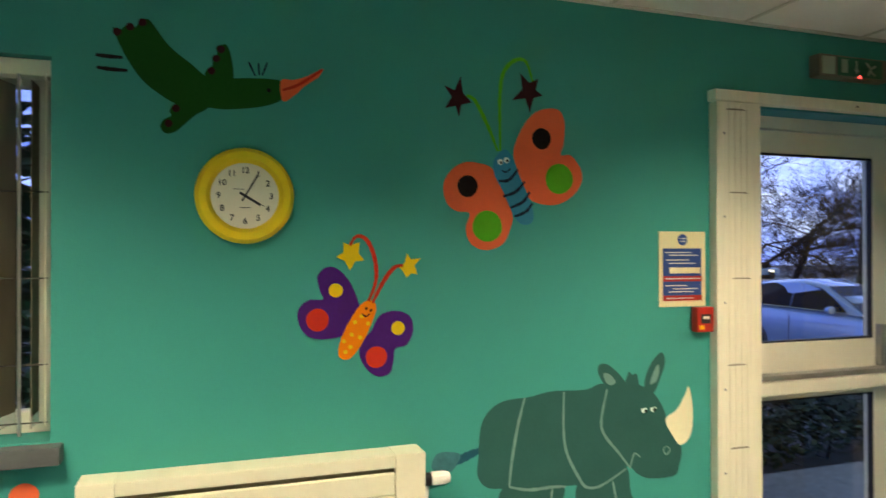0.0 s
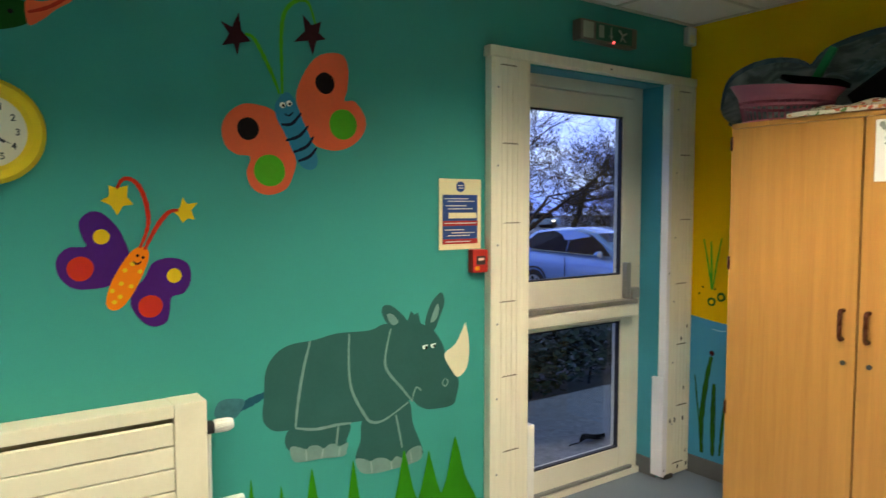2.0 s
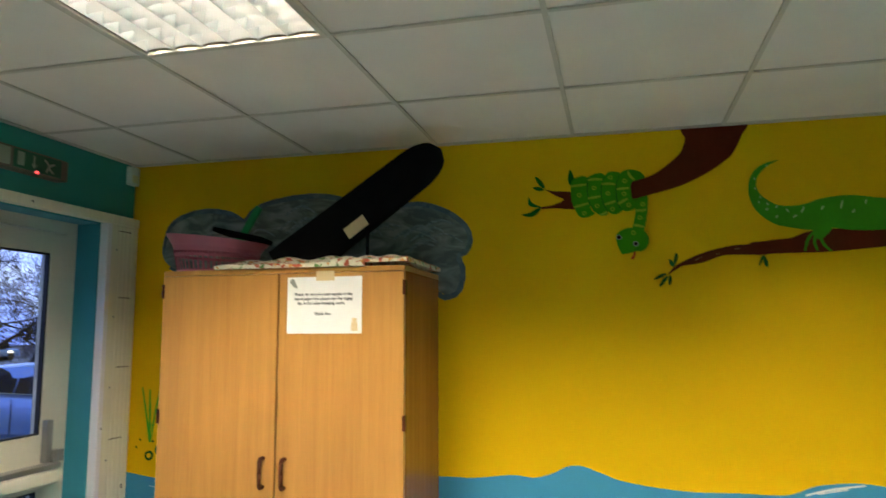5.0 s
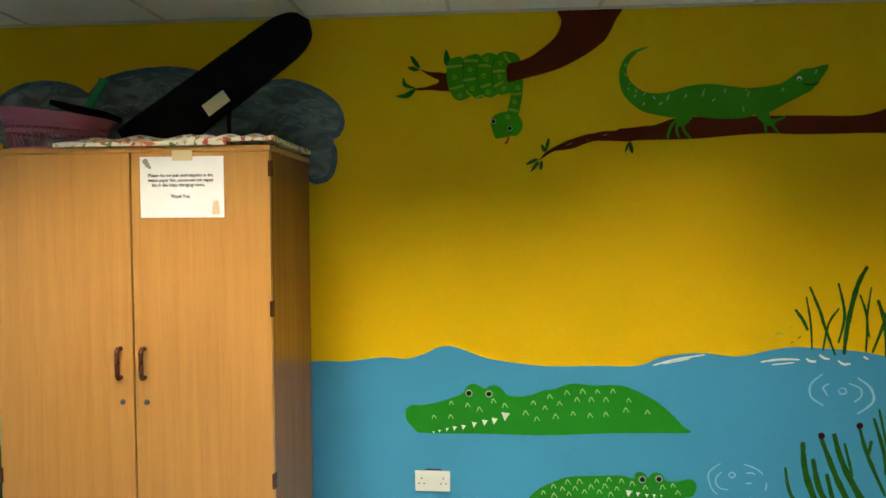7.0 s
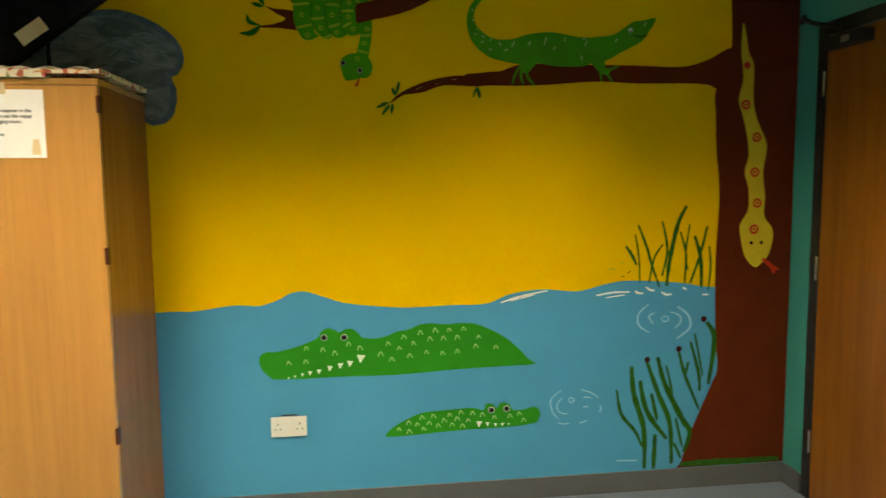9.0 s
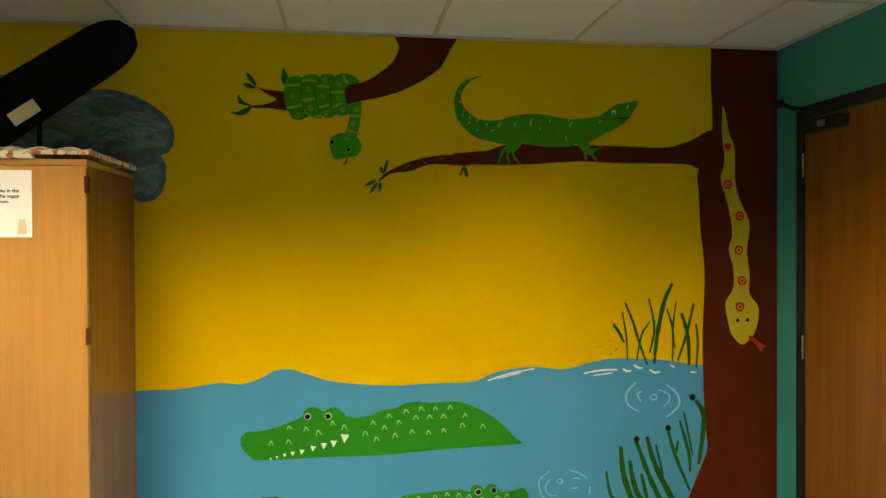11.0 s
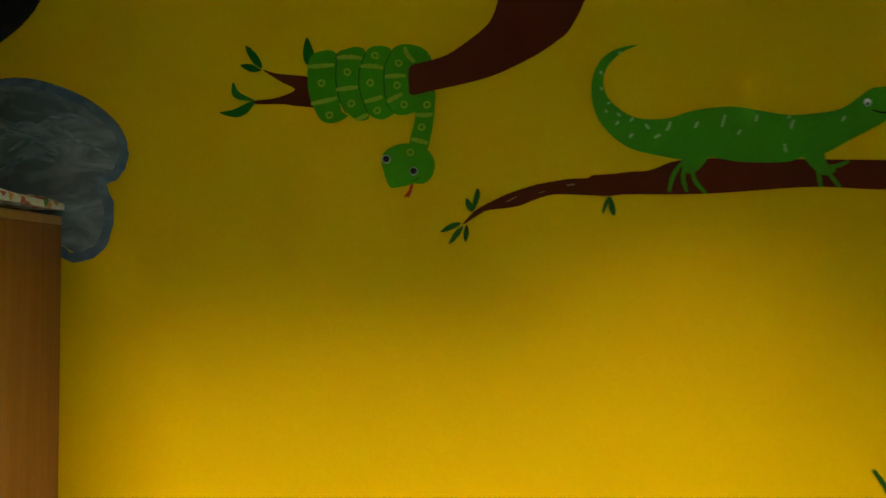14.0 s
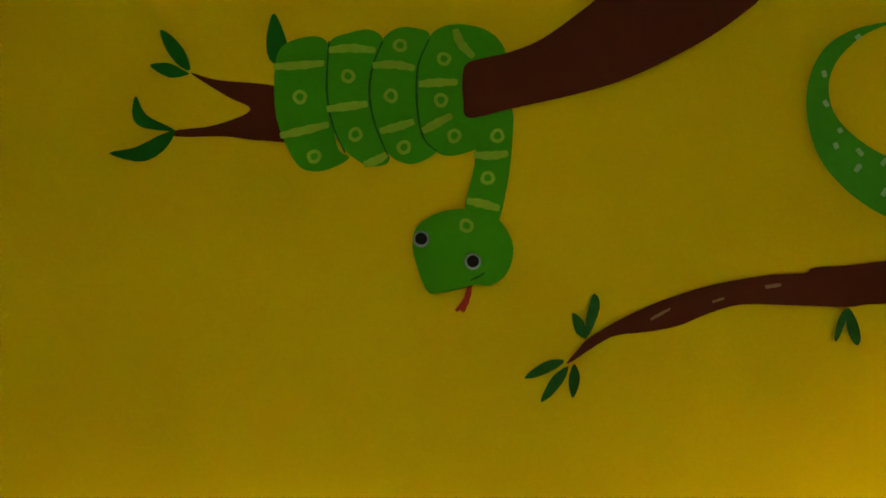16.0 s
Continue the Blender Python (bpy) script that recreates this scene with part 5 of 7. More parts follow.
# ---- glazed outside door ----
d1 = tagged(new("door_1"), "closed cream-framed glazed outside door with two panes and a push bar", "door", "", "structure")
FY0, FY1 = 0.125, 0.185
bm = bmesh.new()
for x0, x1, z0, z1 in ((DX0, DX0 + 0.05, 0, DZ), (DX1 - 0.062, DX1, 0, DZ), (DX0 + 0.05, DX1 - 0.062, 1.945, DZ)):
    box(bm, x0, x1, FY0, FY1, z0, z1, 0.004)
part("door_frame", bm, FRAME_WHITE, d1)
LX0, LX1 = DX0 + 0.055, DX1 - 0.068
GX0, GX1 = -1.02, -0.376
bm = bmesh.new()
for x0, x1, z0, z1 in ((LX0, GX0, 0.035, 1.938), (GX1, LX1, 0.035, 1.938), (GX0, GX1, 1.845, 1.938), (GX0, GX1, 0.815, 1.052), (GX0, GX1, 0.035, 0.155)):
    box(bm, x0, x1, 0.118, 0.172, z0, z1, 0.004)
part("door_leaf", bm, FRAME_WHITE, d1, "cream metal door leaf")
for z0, z1 in ((1.052, 1.845), (0.155, 0.815)):
    pane = part("pane", boxed(GX0, GX1, 0.146, 0.152, z0, z1), GLASS, d1, "clear glass pane")
    pane.visible_shadow = False
    bm = bmesh.new()
    for a, b, c, d in ((GX0, GX0 + 0.008, z0, z1), (GX1 - 0.008, GX1, z0, z1), (GX0 + 0.008, GX1 - 0.008, z0, z0 + 0.008), (GX0 + 0.008, GX1 - 0.008, z1 - 0.008, z1)):
        box(bm, a, b, 0.124, 0.145, c, d)
    part("gasket", bm, SEAL, d1, "black rubber gasket")
bm = boxed(LX0, LX1 - 0.03, 0.055, 0.112, 0.845, 0.905, 0.014, 3)
part("push_bar", bm, FRAME_WHITE, d1, "cream push bar")
part("push_bar_top", boxed(LX0, LX1 - 0.018, 0.06, 0.117, 0.907, 0.93, 0.006), GREY_METAL, d1, "grey metal strip on the push bar")
bm = boxed(-0.372, -0.338, 0.085, 0.116, 0.932, 1.115, 0.008)
part("bolt_case", bm, GREY_METAL, d1, "grey metal bolt case")
part("latch_box", boxed(-0.345, -0.285, 0.07, 0.116, 0.932, 0.985, 0.008), GREY_METAL, d1, "grey metal latch box")
part("weather_bar", boxed(LX0, LX1, 0.10, 0.117, 0.036, 0.052, 0.003), GREY_METAL, d1)
part("threshold", boxed(DX0, DX1, 0.10, 0.198, 0.0, 0.03, 0.004), FRAME_WHITE, d1)


# ---- padded guard boards round the door ----
def guard(name, x0, x1, label, edge_left):
    t = thing(name, label, "guard board", "door guards")
    part("board", boxed(x0, x1, -0.042, -0.001, 0.012, 2.0, 0.004), GUARD, t)
    for k in range(4):
        gx = x0 + 0.055 + k * 0.028
        part("rib", boxed(gx, gx + 0.004, -0.0445, -0.0405, 0.02, 1.99), GUARD, t)
    for k, z in enumerate((1.97, 1.655, 1.330, 1.004, 0.690, 0.37, 0.07)):
        xs = x0 + 0.045 + 0.012 * (k % 3)
        bm = bmesh.new()
        box(bm, xs, xs + 0.085, -0.0465, -0.0425, z - 0.001, z + 0.0015)
        for j in range(4):
            box(bm, xs + 0.012 + j * 0.018, xs + 0.02 + j * 0.018, -0.0465, -0.0425, z + 0.002, z + 0.0045)
        part("mark", bm, PENCIL, t, "dark pencil mark across the board")
        part("screw", lathe(bmesh.new(), [(0.0, 0.002), (0.004, 0.002), (0.005, 0.0)], 10, Matrix.Translation((x0 + 0.035, -0.0425, z - 0.09)) @ pose(0, 0, 0, 90)), GREY_METAL, t)
    return t


left = guard("door_guard", -1.358, -1.150, "tall cream ribbed guard board beside the door", False)
part("lower_guard", boxed(-1.149, -1.112, -0.044, 0.05, 0.012, 0.455, 0.004), WHITE_PLASTIC, left, "white plastic corner guard")
right = guard("door_guard", -0.195, -0.014, "scuffed cream guard board in the corner beside the door", True)
part("edge_strip", boxed(-0.224, -0.196, -0.045, -0.001, 0.012, 2.0, 0.004), EDGE_WHITE, right, "white edge strip")
part("lower_guard", boxed(-0.243, -0.225, -0.05, 0.02, 0.02, 0.53, 0.004), EDGE_WHITE, right, "white scuffed corner guard")
random.seed(5)
for k in range(11):
    sx, sz = random.uniform(-0.22, -0.03), random.choice((0.05, 0.12, 0.3, 0.46, 0.62, 0.72, 0.78, 1.06))
    r = random.uniform(0.004, 0.011)
    bm = bmesh.new()
    bm.faces.new([bm.verts.new((sx + r * 0.7 * c(a), -0.0475, sz + r * q(a) * 1.4)) for a, c, q in ((i * 0.9, math.cos, math.sin) for i in range(7))])
    part("scuff_mark", bm, SCUFF, right)
foot = part("worn_foot", boxed(-0.215, -0.15, -0.05, -0.02, 0.0, 0.022, 0.004), SCUFF, right, "worn dark foot")
rail = thing("door_rail", "thin cream rail across the top of the door guards", "rail")
part("bar", boxed(-1.366, -0.012, -0.046, -0.001, 2.002, 2.045, 0.005), GUARD, rail)
part("screw", lathe(bmesh.new(), [(0.0, 0.002), (0.004, 0.002), (0.005, 0.0)], 10, Matrix.Translation((-0.66, -0.0465, 2.022)) @ pose(0, 0, 0, 90)), SCUFF, rail)

# ---- window with vertical blinds ----
w1 = tagged(new("window_1"), "window with a dark frame behind half-closed vertical blinds", "window", "", "structure")
bm = bmesh.new()
for x0, x1, z0, z1 in ((WX0, WX0 + 0.06, WZ0, WZ1), (WX1 - 0.06, WX1, WZ0, WZ1), (WX0 + 0.06, WX1 - 0.06, WZ0, WZ0 + 0.06), (WX0 + 0.06, WX1 - 0.06, WZ1 - 0.06, WZ1), (-4.42, -4.36, WZ0 + 0.06, WZ1 - 0.06)):
    box(bm, x0, x1, 0.125, 0.185, z0, z1, 0.004)
part("window_frame", bm, FRAME_WHITE, w1)
for x0, x1 in ((WX0 + 0.06, -4.42), (-4.36, WX1 - 0.06)):
    pane = part("pane", boxed(x0, x1, 0.152, 0.158, WZ0 + 0.06, WZ1 - 0.06), GLASS, w1)
    pane.visible_shadow = False
part("window_sill", boxed(WX0 - 0.05, -3.542, -0.055, 0.124, 0.855, 0.905, 0.006), SKIRT, w1, "dark painted window sill")
blind = thing("vertical_blind", "beige vertical blind of hanging fabric strips with bead chains", "blind")
part("head_rail", boxed(WX0 + 0.02, WX1 - 0.005, 0.03, 0.085, 1.925, 1.972, 0.004), CREAM_PAINT, blind, "cream head rail")
slat_bm = boxed(-0.045, 0.045, -0.0012, 0.0012, 0, 0.965)
slat = part("slat", slat_bm, BLIND, blind)
slat.matrix_basis = pose(-3.625, 0.06, 0.945, 0, 0, 90)
weight = part("slat_weight", boxed(-0.04, 0.04, -0.003, 0.003, 0, 0.03), WHITE_PLASTIC, blind)
weight.matrix_basis = pose(-3.625, 0.06, 0.947, 0, 0, 90)
for k in range(1, 21):
    x, turn = -3.625 - 0.072 * k, 64 + (k * 37 % 21) - 8
    for src in (slat, weight):
        o = src.copy()
        scene.collection.objects.link(o)
        o.matrix_basis = pose(x, 0.06, src.matrix_basis.translation.z, 0, 0, turn)
for z in (1.60, 1.36, 1.12, 0.96):
    part("bead_chain", rod(bmesh.new(), (WX0 + 0.1, 0.02, z), (WX1 - 0.01, 0.02, z), 0.0022, n=6), SCUFF, blind)
part("control_chain", tube(bmesh.new(), [(-3.59, 0.012, 1.93), (-3.591, 0.012, 1.4), (-3.59, 0.012, 0.95)], 0.003, 8), CREAM_PAINT, blind, "white control chain", True)
part("wand", rod(bmesh.new(), (-3.652, 0.0, 1.92), (-3.650, 0.0, 0.93), 0.005, n=10), GREY_METAL, blind, "white control wand", True)

# ---- radiator ----
rad = thing("radiator", "cream metal radiator casing with horizontal slots on the teal wall", "radiator")
RX0, RX1, RY = -3.497, -2.522, -0.105
def casing_end(x0, x1, outer):
    """End post of the casing, its outer top corner cut off at a slant."""
    bm = boxed(x0, x1, RY, -0.002, 0.14, 0.810, 0.004, 2)
    edge = max(bm.edges, key=lambda e: (min(v.co.z for v in e.verts) > 0.79) * (1 + outer * (e.verts[0].co.x + e.verts[1].co.x)) * e.calc_length())
    bmesh.ops.bevel(bm, geom=[edge], offset=0.022, segments=1, affect="EDGES")
    return bm


part("end_panel", casing_end(RX0, RX0 + 0.095, -1), CREAM_PAINT, rad)
part("end_panel", casing_end(RX1 - 0.095, RX1, 1), CREAM_PAINT, rad)
part("top_panel", boxed(RX0 + 0.0955, RX1 - 0.0955, RY + 0.001, -0.002, 0.770, 0.809, 0.004, 2), CREAM_PAINT, rad)
# backing sheet coloured as the shade behind the slots
part("slot_back", boxed(RX0 + 0.096, RX1 - 0.096, -0.085, -0.004, 0.16, 0.768), SHADED_INSIDE, rad, "brown backing with the casing's inner shade in its colour")
part("slat", boxed(RX0 + 0.0955, RX1 - 0.0955, RY + 0.006, RY + 0.02, 0.685, 0.754, 0.004, 1), CREAM_PAINT, rad)
z = 0.6820
while z > 0.2:
    part("slat", boxed(RX0 + 0.0955, RX1 - 0.0955, RY + 0.006, RY + 0.02, z - 0.0655, z, 0.003, 1), CREAM_PAINT, rad)
    z -= 0.0685
valve = thing("radiator_valve", "white thermostat knob with a black collar on the radiator", "valve")
part("collar", rod(bmesh.new(), (-2.521, -0.06, 0.71), (-2.492, -0.06, 0.71), 0.021, n=24), SEAL, valve, "black collar", True)
bm = bmesh.new()
lathe(bm, [(0.0, 0.0), (0.019, 0.0), (0.021, 0.006), (0.020, 0.05), (0.016, 0.062), (0.0, 0.064)], 24, Matrix.Translation((-2.492, -0.06, 0.71)) @ pose(0, 0, 0, 0, 90))
part("knob", bm, WHITE_PLASTIC, valve, "", True)
for k in range(12):
    a = 2 * math.pi * k / 12
    part("grip", boxed(-2.484, -2.445, -0.06 + 0.0205 * math.cos(a) - 0.0012, -0.06 + 0.0205 * math.cos(a) + 0.0012, 0.71 + 0.0205 * math.sin(a) - 0.0012, 0.71 + 0.0205 * math.sin(a) + 0.0012), WHITE_PLASTIC, valve)
part("pipe", tube(bmesh.new(), [(-2.506, -0.06, 0.69), (-2.506, -0.06, 0.4), (-2.506, -0.06, 0.0)], 0.008, 10), WHITE_PLASTIC, valve, "white pipe", True)


# ---- sockets and small fittings ----
def double_socket(y, z):
    t = thing("wall_socket", "white double wall socket on the painted water", "socket")
    part("face_plate", boxed(-0.012, -0.006, y - 0.0735, y + 0.0735, z - 0.043, z + 0.043, 0.003), WHITE_PLASTIC, t)
    for s in (-1, 1):
        part("switch", boxed(-0.016, -0.0125, y + s * 0.014 - 0.007, y + s * 0.014 + 0.007, z + 0.008, z + 0.03, 0.002), WHITE_PLASTIC, t)
        cy = y + s * 0.045
        for dy, dz, a, b in ((0, 0.012, 0.002, 0.004), (-0.011, -0.010, 0.0032, 0.002), (0.011, -0.010, 0.0032, 0.002)):
            part("pin_slot", boxed(-0.0135, -0.0122, cy + dy - a, cy + dy + a, z + dz - b, z + dz + b), SCUFF, t)
    part("rear_box", boxed(-0.0061, -0.0045, y - 0.07, y + 0.07, z - 0.0405, z + 0.0405), WHITE_PLASTIC, t)
    # thin black strip along the plate's top edge
    part("scorch_mark", boxed(-0.0055, -0.004, y - 0.036, y + 0.03, z + 0.044, z + 0.05), SCUFF, t, "thin black strip above the plate")
    return t


double_socket(-2.083, 0.384)
spur = thing("fused_spur", "white wall spur plate beside the radiator", "socket")
part("face_plate", boxed(-2.469, -2.383, -0.03, -0.004, 0.365, 0.452, 0.005), WHITE_PLASTIC, spur)
part("switch", boxed(-2.41, -2.392, -0.035, -0.031, 0.425, 0.44, 0.002), SCUFF, spur)
sensor = thing("alarm_sensor", "small cream alarm sensor high in the corner", "sensor")
part("case", boxed(-0.075, -0.012, -0.035, -0.004, 2.213, 2.305, 0.008), WHITE_PLASTIC, sensor)
part("lens", boxed(-0.066, -0.022, -0.038, -0.0355, 2.225, 2.262, 0.001), CREAM_CARD, sensor)

# fire notice and call point
fire = thing("fire_notice", "cream fire notice with blue and red panels on the wall", "notice")
part("card", boxed(-1.588, -1.382, -0.006, -0.002, 1.228, 1.508), CREAM_CARD, fire)
part("blue_panel", boxed(-1.573, -1.402, -0.008, -0.0062, 1.255, 1.445), BLUE_PRINT, fire)
for z0, z1 in ((1.322, 1.342), (1.250, 1.270)):
    part("red_band", boxed(-1.574, -1.401, -0.0095, -0.0082, z0, z1), RED_PRINT, fire)
part("cream_band", boxed(-1.545, -1.408, -0.0095, -0.0082, 1.352, 1.374), CREAM_CARD, fire)
bm = bmesh.new()
lathe(bm, [(0, 0.0012), (0.021, 0.0012), (0.021, 0)], 28, Matrix.Translation((-1.486, -0.0065, 1.477)) @ pose(0, 0, 0, 90))
part("round_sign", bm, BLUE_PRINT, fire)
for x0, x1, zz in ((-1.565, -1.45, 1.428), (-1.55, -1.42, 1.418), (-1.56, -1.46, 1.40), (-1.55, -1.43, 1.388), (-1.565, -1.47, 1.305), (-1.53, -1.42, 1.293), (-1.55, -1.44, 1.282), (-1.565, -1.41, 1.331), (-1.56, -1.44, 1.258), (-1.5, -1.472, 1.48), (-1.498, -1.474, 1.47)):
    part("text_bar", boxed(x0, x1, -0.0112, -0.0098, zz, zz + 0.0032), WHITE, fire, "pale line of small print")
call = thing("fire_call_point", "red fire call point box with a yellow corner label", "alarm")
part("case", boxed(-1.444, -1.367, -0.036, -0.002, 1.132, 1.226, 0.006), RED_PRINT, call)
part("window", boxed(-1.428, -1.384, -0.039, -0.0365, 1.165, 1.20, 0.001), INK, call, "dark break panel")
part("white_mark", boxed(-1.42, -1.392, -0.0405, -0.0392, 1.182, 1.192), WHITE, call)
part("yellow_label", boxed(-1.434, -1.414, -0.039, -0.0365, 1.143, 1.158, 0.001), YELLOW, call, "yellow label")

# exit sign: box over the door
ex = thing("exit_sign", "exit sign box coloured dim as in shade, green panel, red light", "exit sign")
part("case", boxed(-0.868, -0.495, -0.055, -0.002, 2.132, 2.222, 0.008), EXIT_BODY_DIM, ex)
part("panel", boxed(-0.775, -0.535, -0.0575, -0.0555, 2.14, 2.214), EXIT_GREEN, ex, "dark green panel")
part("door_symbol", boxed(-0.757, -0.725, -0.0595, -0.058, 2.152, 2.206), EXIT_SYMBOL_DIM, ex)
bm = bmesh.new()
box(bm, -0.681, -0.673, -0.0595, -0.058, 2.162, 2.205)
bm.faces.new([bm.verts.new((a, -0.0595, b)) for a, b in ((-0.692, 2.168), (-0.662, 2.168), (-0.677, 2.15))])
part("arrow", bm, EXIT_SYMBOL_DIM, ex)
bm = bmesh.new()
for a, b, c, d in ((-0.625, 2.2, -0.6, 2.178), (-0.6, 2.178, -0.575, 2.19), (-0.6, 2.178, -0.615, 2.15), (-0.605, 2.17, -0.58, 2.152)):
    rod(bm, (a, -0.0588, b), (c, -0.0588, d), 0.0045, n=6)
part("symbol_shape", bm, EXIT_SYMBOL_DIM, ex)
part("end_lens", boxed(-0.855, -0.79, -0.058, -0.0555, 2.142, 2.212, 0.001), EXIT_SYMBOL_DIM, ex)
part("led", lathe(bmesh.new(), [(0, 0.004), (0.005, 0.003), (0.006, 0)], 12, Matrix.Translation((-0.66, -0.0578, 2.140)) @ pose(0, 0, 0, 90)), LED, ex, "red indicator light")

# ---- wall clock ----
clock = thing("wall_clock", "round yellow wall clock with a cream face and black hands", "clock", at=(-3.058, 0, 1.6))
turn = pose(0, 0, 0, 90)
R = 0.143
part("rim", lathe(bmesh.new(), [(R - 0.012, 0.0), (R, 0.006), (R, 0.02), (R - 0.012, 0.034), (R - 0.032, 0.033), (R - 0.042, 0.022), (R - 0.045, 0.018)], 72, turn), CLOCK_YELLOW, clock, "glossy yellow rim", True)
part("face", lathe(bmesh.new(), [(0.0, 0.017), (R - 0.044, 0.017)], 64, turn), CLOCK_FACE, clock, "cream dial")


def letters(name, body, size, m, material, parent, label="", align="CENTER"):
    cu = bpy.data.curves.new(name, "FONT")
    cu.body, cu.size, cu.align_x, cu.align_y = body, size, align, "CENTER"
    cu.extrude, cu.offset = 0.0003, size * 0.022
    tmp = new("text_source", cu)
    me = bpy.data.meshes.new_from_object(tmp.evaluated_get(bpy.context.evaluated_depsgraph_get()))
    bpy.data.objects.remove(tmp)
    bpy.data.curves.remove(cu)
    me.materials.append(material)
    ob = new(name, me)
    ob.parent, ob.matrix_basis = parent, m
    if label:
        tagged(ob, label)
    return ob


for h in range(1, 13):
    a = radians(90 - 30 * h)
    letters("numeral", str(h), 0.025, pose(0.076 * math.cos(a), -0.0182, 0.076 * math.sin(a), 90), INK, clock)


def clock_hand(name, angle, length, w, off):
    bm = boxed(-w, w, -off - 0.0012, -off, -0.018, length)
    o = part(name, bm, INK, clock)
    o.rotation_euler = (0, radians(angle), 0)


clock_hand("minute_hand", 30, 0.074, 0.0026, 0.0215)
clock_hand("hour_hand", 121, 0.052, 0.0038, 0.0195)
clock_hand("second_hand", 119, 0.066, 0.0009, 0.0235)
part("second_tail", boxed(-0.036, -0.004, -0.0247, -0.0235, 0.0185, 0.0202), INK, clock)
part("hub", lathe(bmesh.new(), [(0, 0.026), (0.005, 0.026), (0.005, 0.018)], 16, turn), INK, clock)
part("brand_bar", boxed(-0.016, 0.016, -0.0186, -0.0176, -0.036, -0.034), INK, clock)

# ---- tall cabinet ----
CX, CY0, CY1, CH = -0.502, -1.571, -0.555, 1.737
cab = thing("cupboard", "tall beech veneer cupboard with two closed doors and brown handles", "cupboard")
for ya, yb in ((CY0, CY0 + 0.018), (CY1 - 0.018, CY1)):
    part("side_panel", boxed(CX + 0.02, -0.004, ya, yb, 0.0, CH - 0.0205), BEECH_SHADED, cab)
part("top_panel", boxed(CX + 0.002, -0.004, CY0 - 0.001, CY1 + 0.001, CH - 0.02, CH, 0.0015, 1), BEECH, cab)
part("back_panel", boxed(-0.012, -0.005, CY0 + 0.0185, CY1 - 0.0185, 0.08, CH - 0.021), BEECH_SHADED, cab)
part("plinth", boxed(CX + 0.04, CX + 0.058, CY0 + 0.0185, CY1 - 0.0185, 0.0, 0.078), DARK_FRAME, cab)
MID = -1.066
for y0, y1, hy, ly in ((CY0 + 0.001, MID - 0.0035, -1.105, -1.111), (MID + 0.0035, CY1 - 0.001, -1.017, -1.022)):
    door = part("door", boxed(CX, CX + 0.018, y0, y1, 0.082, CH - 0.022, 0.0015, 1), BEECH, cab, "beech veneer cupboard door")
    bm = tube(bmesh.new(), [(CX + 0.001, hy, 1.022), (CX - 0.018, hy, 1.022), (CX - 0.026, hy, 1.012), (CX - 0.027, hy, 0.97), (CX - 0.026, hy, 0.928), (CX - 0.018, hy, 0.918), (CX + 0.001, hy, 0.918)], 0.0085, 10)
    part("handle", bm, HANDLE_BROWN, door, "dark brown bow handle", True)
    part("lock", lathe(bmesh.new(), [(0, 0.003), (0.004, 0.003), (0.0045, 0.001), (0.007, 0.004), (0.0095, 0.003), (0.0098, 0)], 20, Matrix.Translation((CX - 0.0005, ly, 0.83)) @ pose(0, 0, 0, 0, -90)), DARK_FRAME, door, "round dark metal lock", True)
    outer = y0 if y0 < -1.2 else y1
    for z in (1.655, 1.165, 0.555):
        part("hinge", boxed(CX - 0.003, CX + 0.02, outer - 0.006, outer + 0.006, z - 0.028, z + 0.028, 0.002, 1), HANDLE_BROWN, door, "dark brown hinge")

# note taped to the cupboard
note = thing("paper_note", "laminated white notice taped to the cupboard door", "notice")
NX = CX - 0.002
part("sheet", boxed(NX - 0.001, NX, -1.407, -1.104, 1.486, 1.700), PAPER, note)
part("tape", boxed(NX - 0.002, NX - 0.0012, -1.296, -1.222, 1.685, 1.722), TAPE, note, "strip of yellowed tape")
for body, y, z, size in (("Please do not put used nappies in the", -1.252, 1.634, 0.0165), ("waste paper bin, please use the nappy", -1.252, 1.617, 0.0165), ("bin in the baby changing room.", -1.244, 1.600, 0.0165), ("Thank You", -1.25, 1.56, 0.0165)):
    letters("text_line", body, size * 0.94, pose(NX - 0.0022, y, z, 90, 0, -90), INK, note, "black printed line")
for k, (y, z, r) in enumerate(((-1.125, 1.683, 0.010), (-1.132, 1.672, 0.009), (-1.14, 1.663, 0.006))):
    part("corner_picture", lathe(bmesh.new(), [(0, 0.0006), (r, 0.0006)], 14, Matrix.Translation((NX - 0.0016, y, z)) @ pose(0, 0, 0, 0, -90)), GREY_METAL, note)
bm = bmesh.new()
for y, z, a, b in ((-1.378, 1.535, 0.009, 0.009), (-1.378, 1.517, 0.012, 0.011), (-1.378, 1.502, 0.013, 0.006)):
    box(bm, NX - 0.0022, NX - 0.0014, y - a, y + a, z - b, z + b)
part("corner_picture", bm, TAPE, note, "small pale brown printed shape")

# ---- things on top of the cupboard ----
TOP = CH
mat = thing("folded_play_mat", "folded cream cloth mat printed with red and green on the cupboard", "mat")


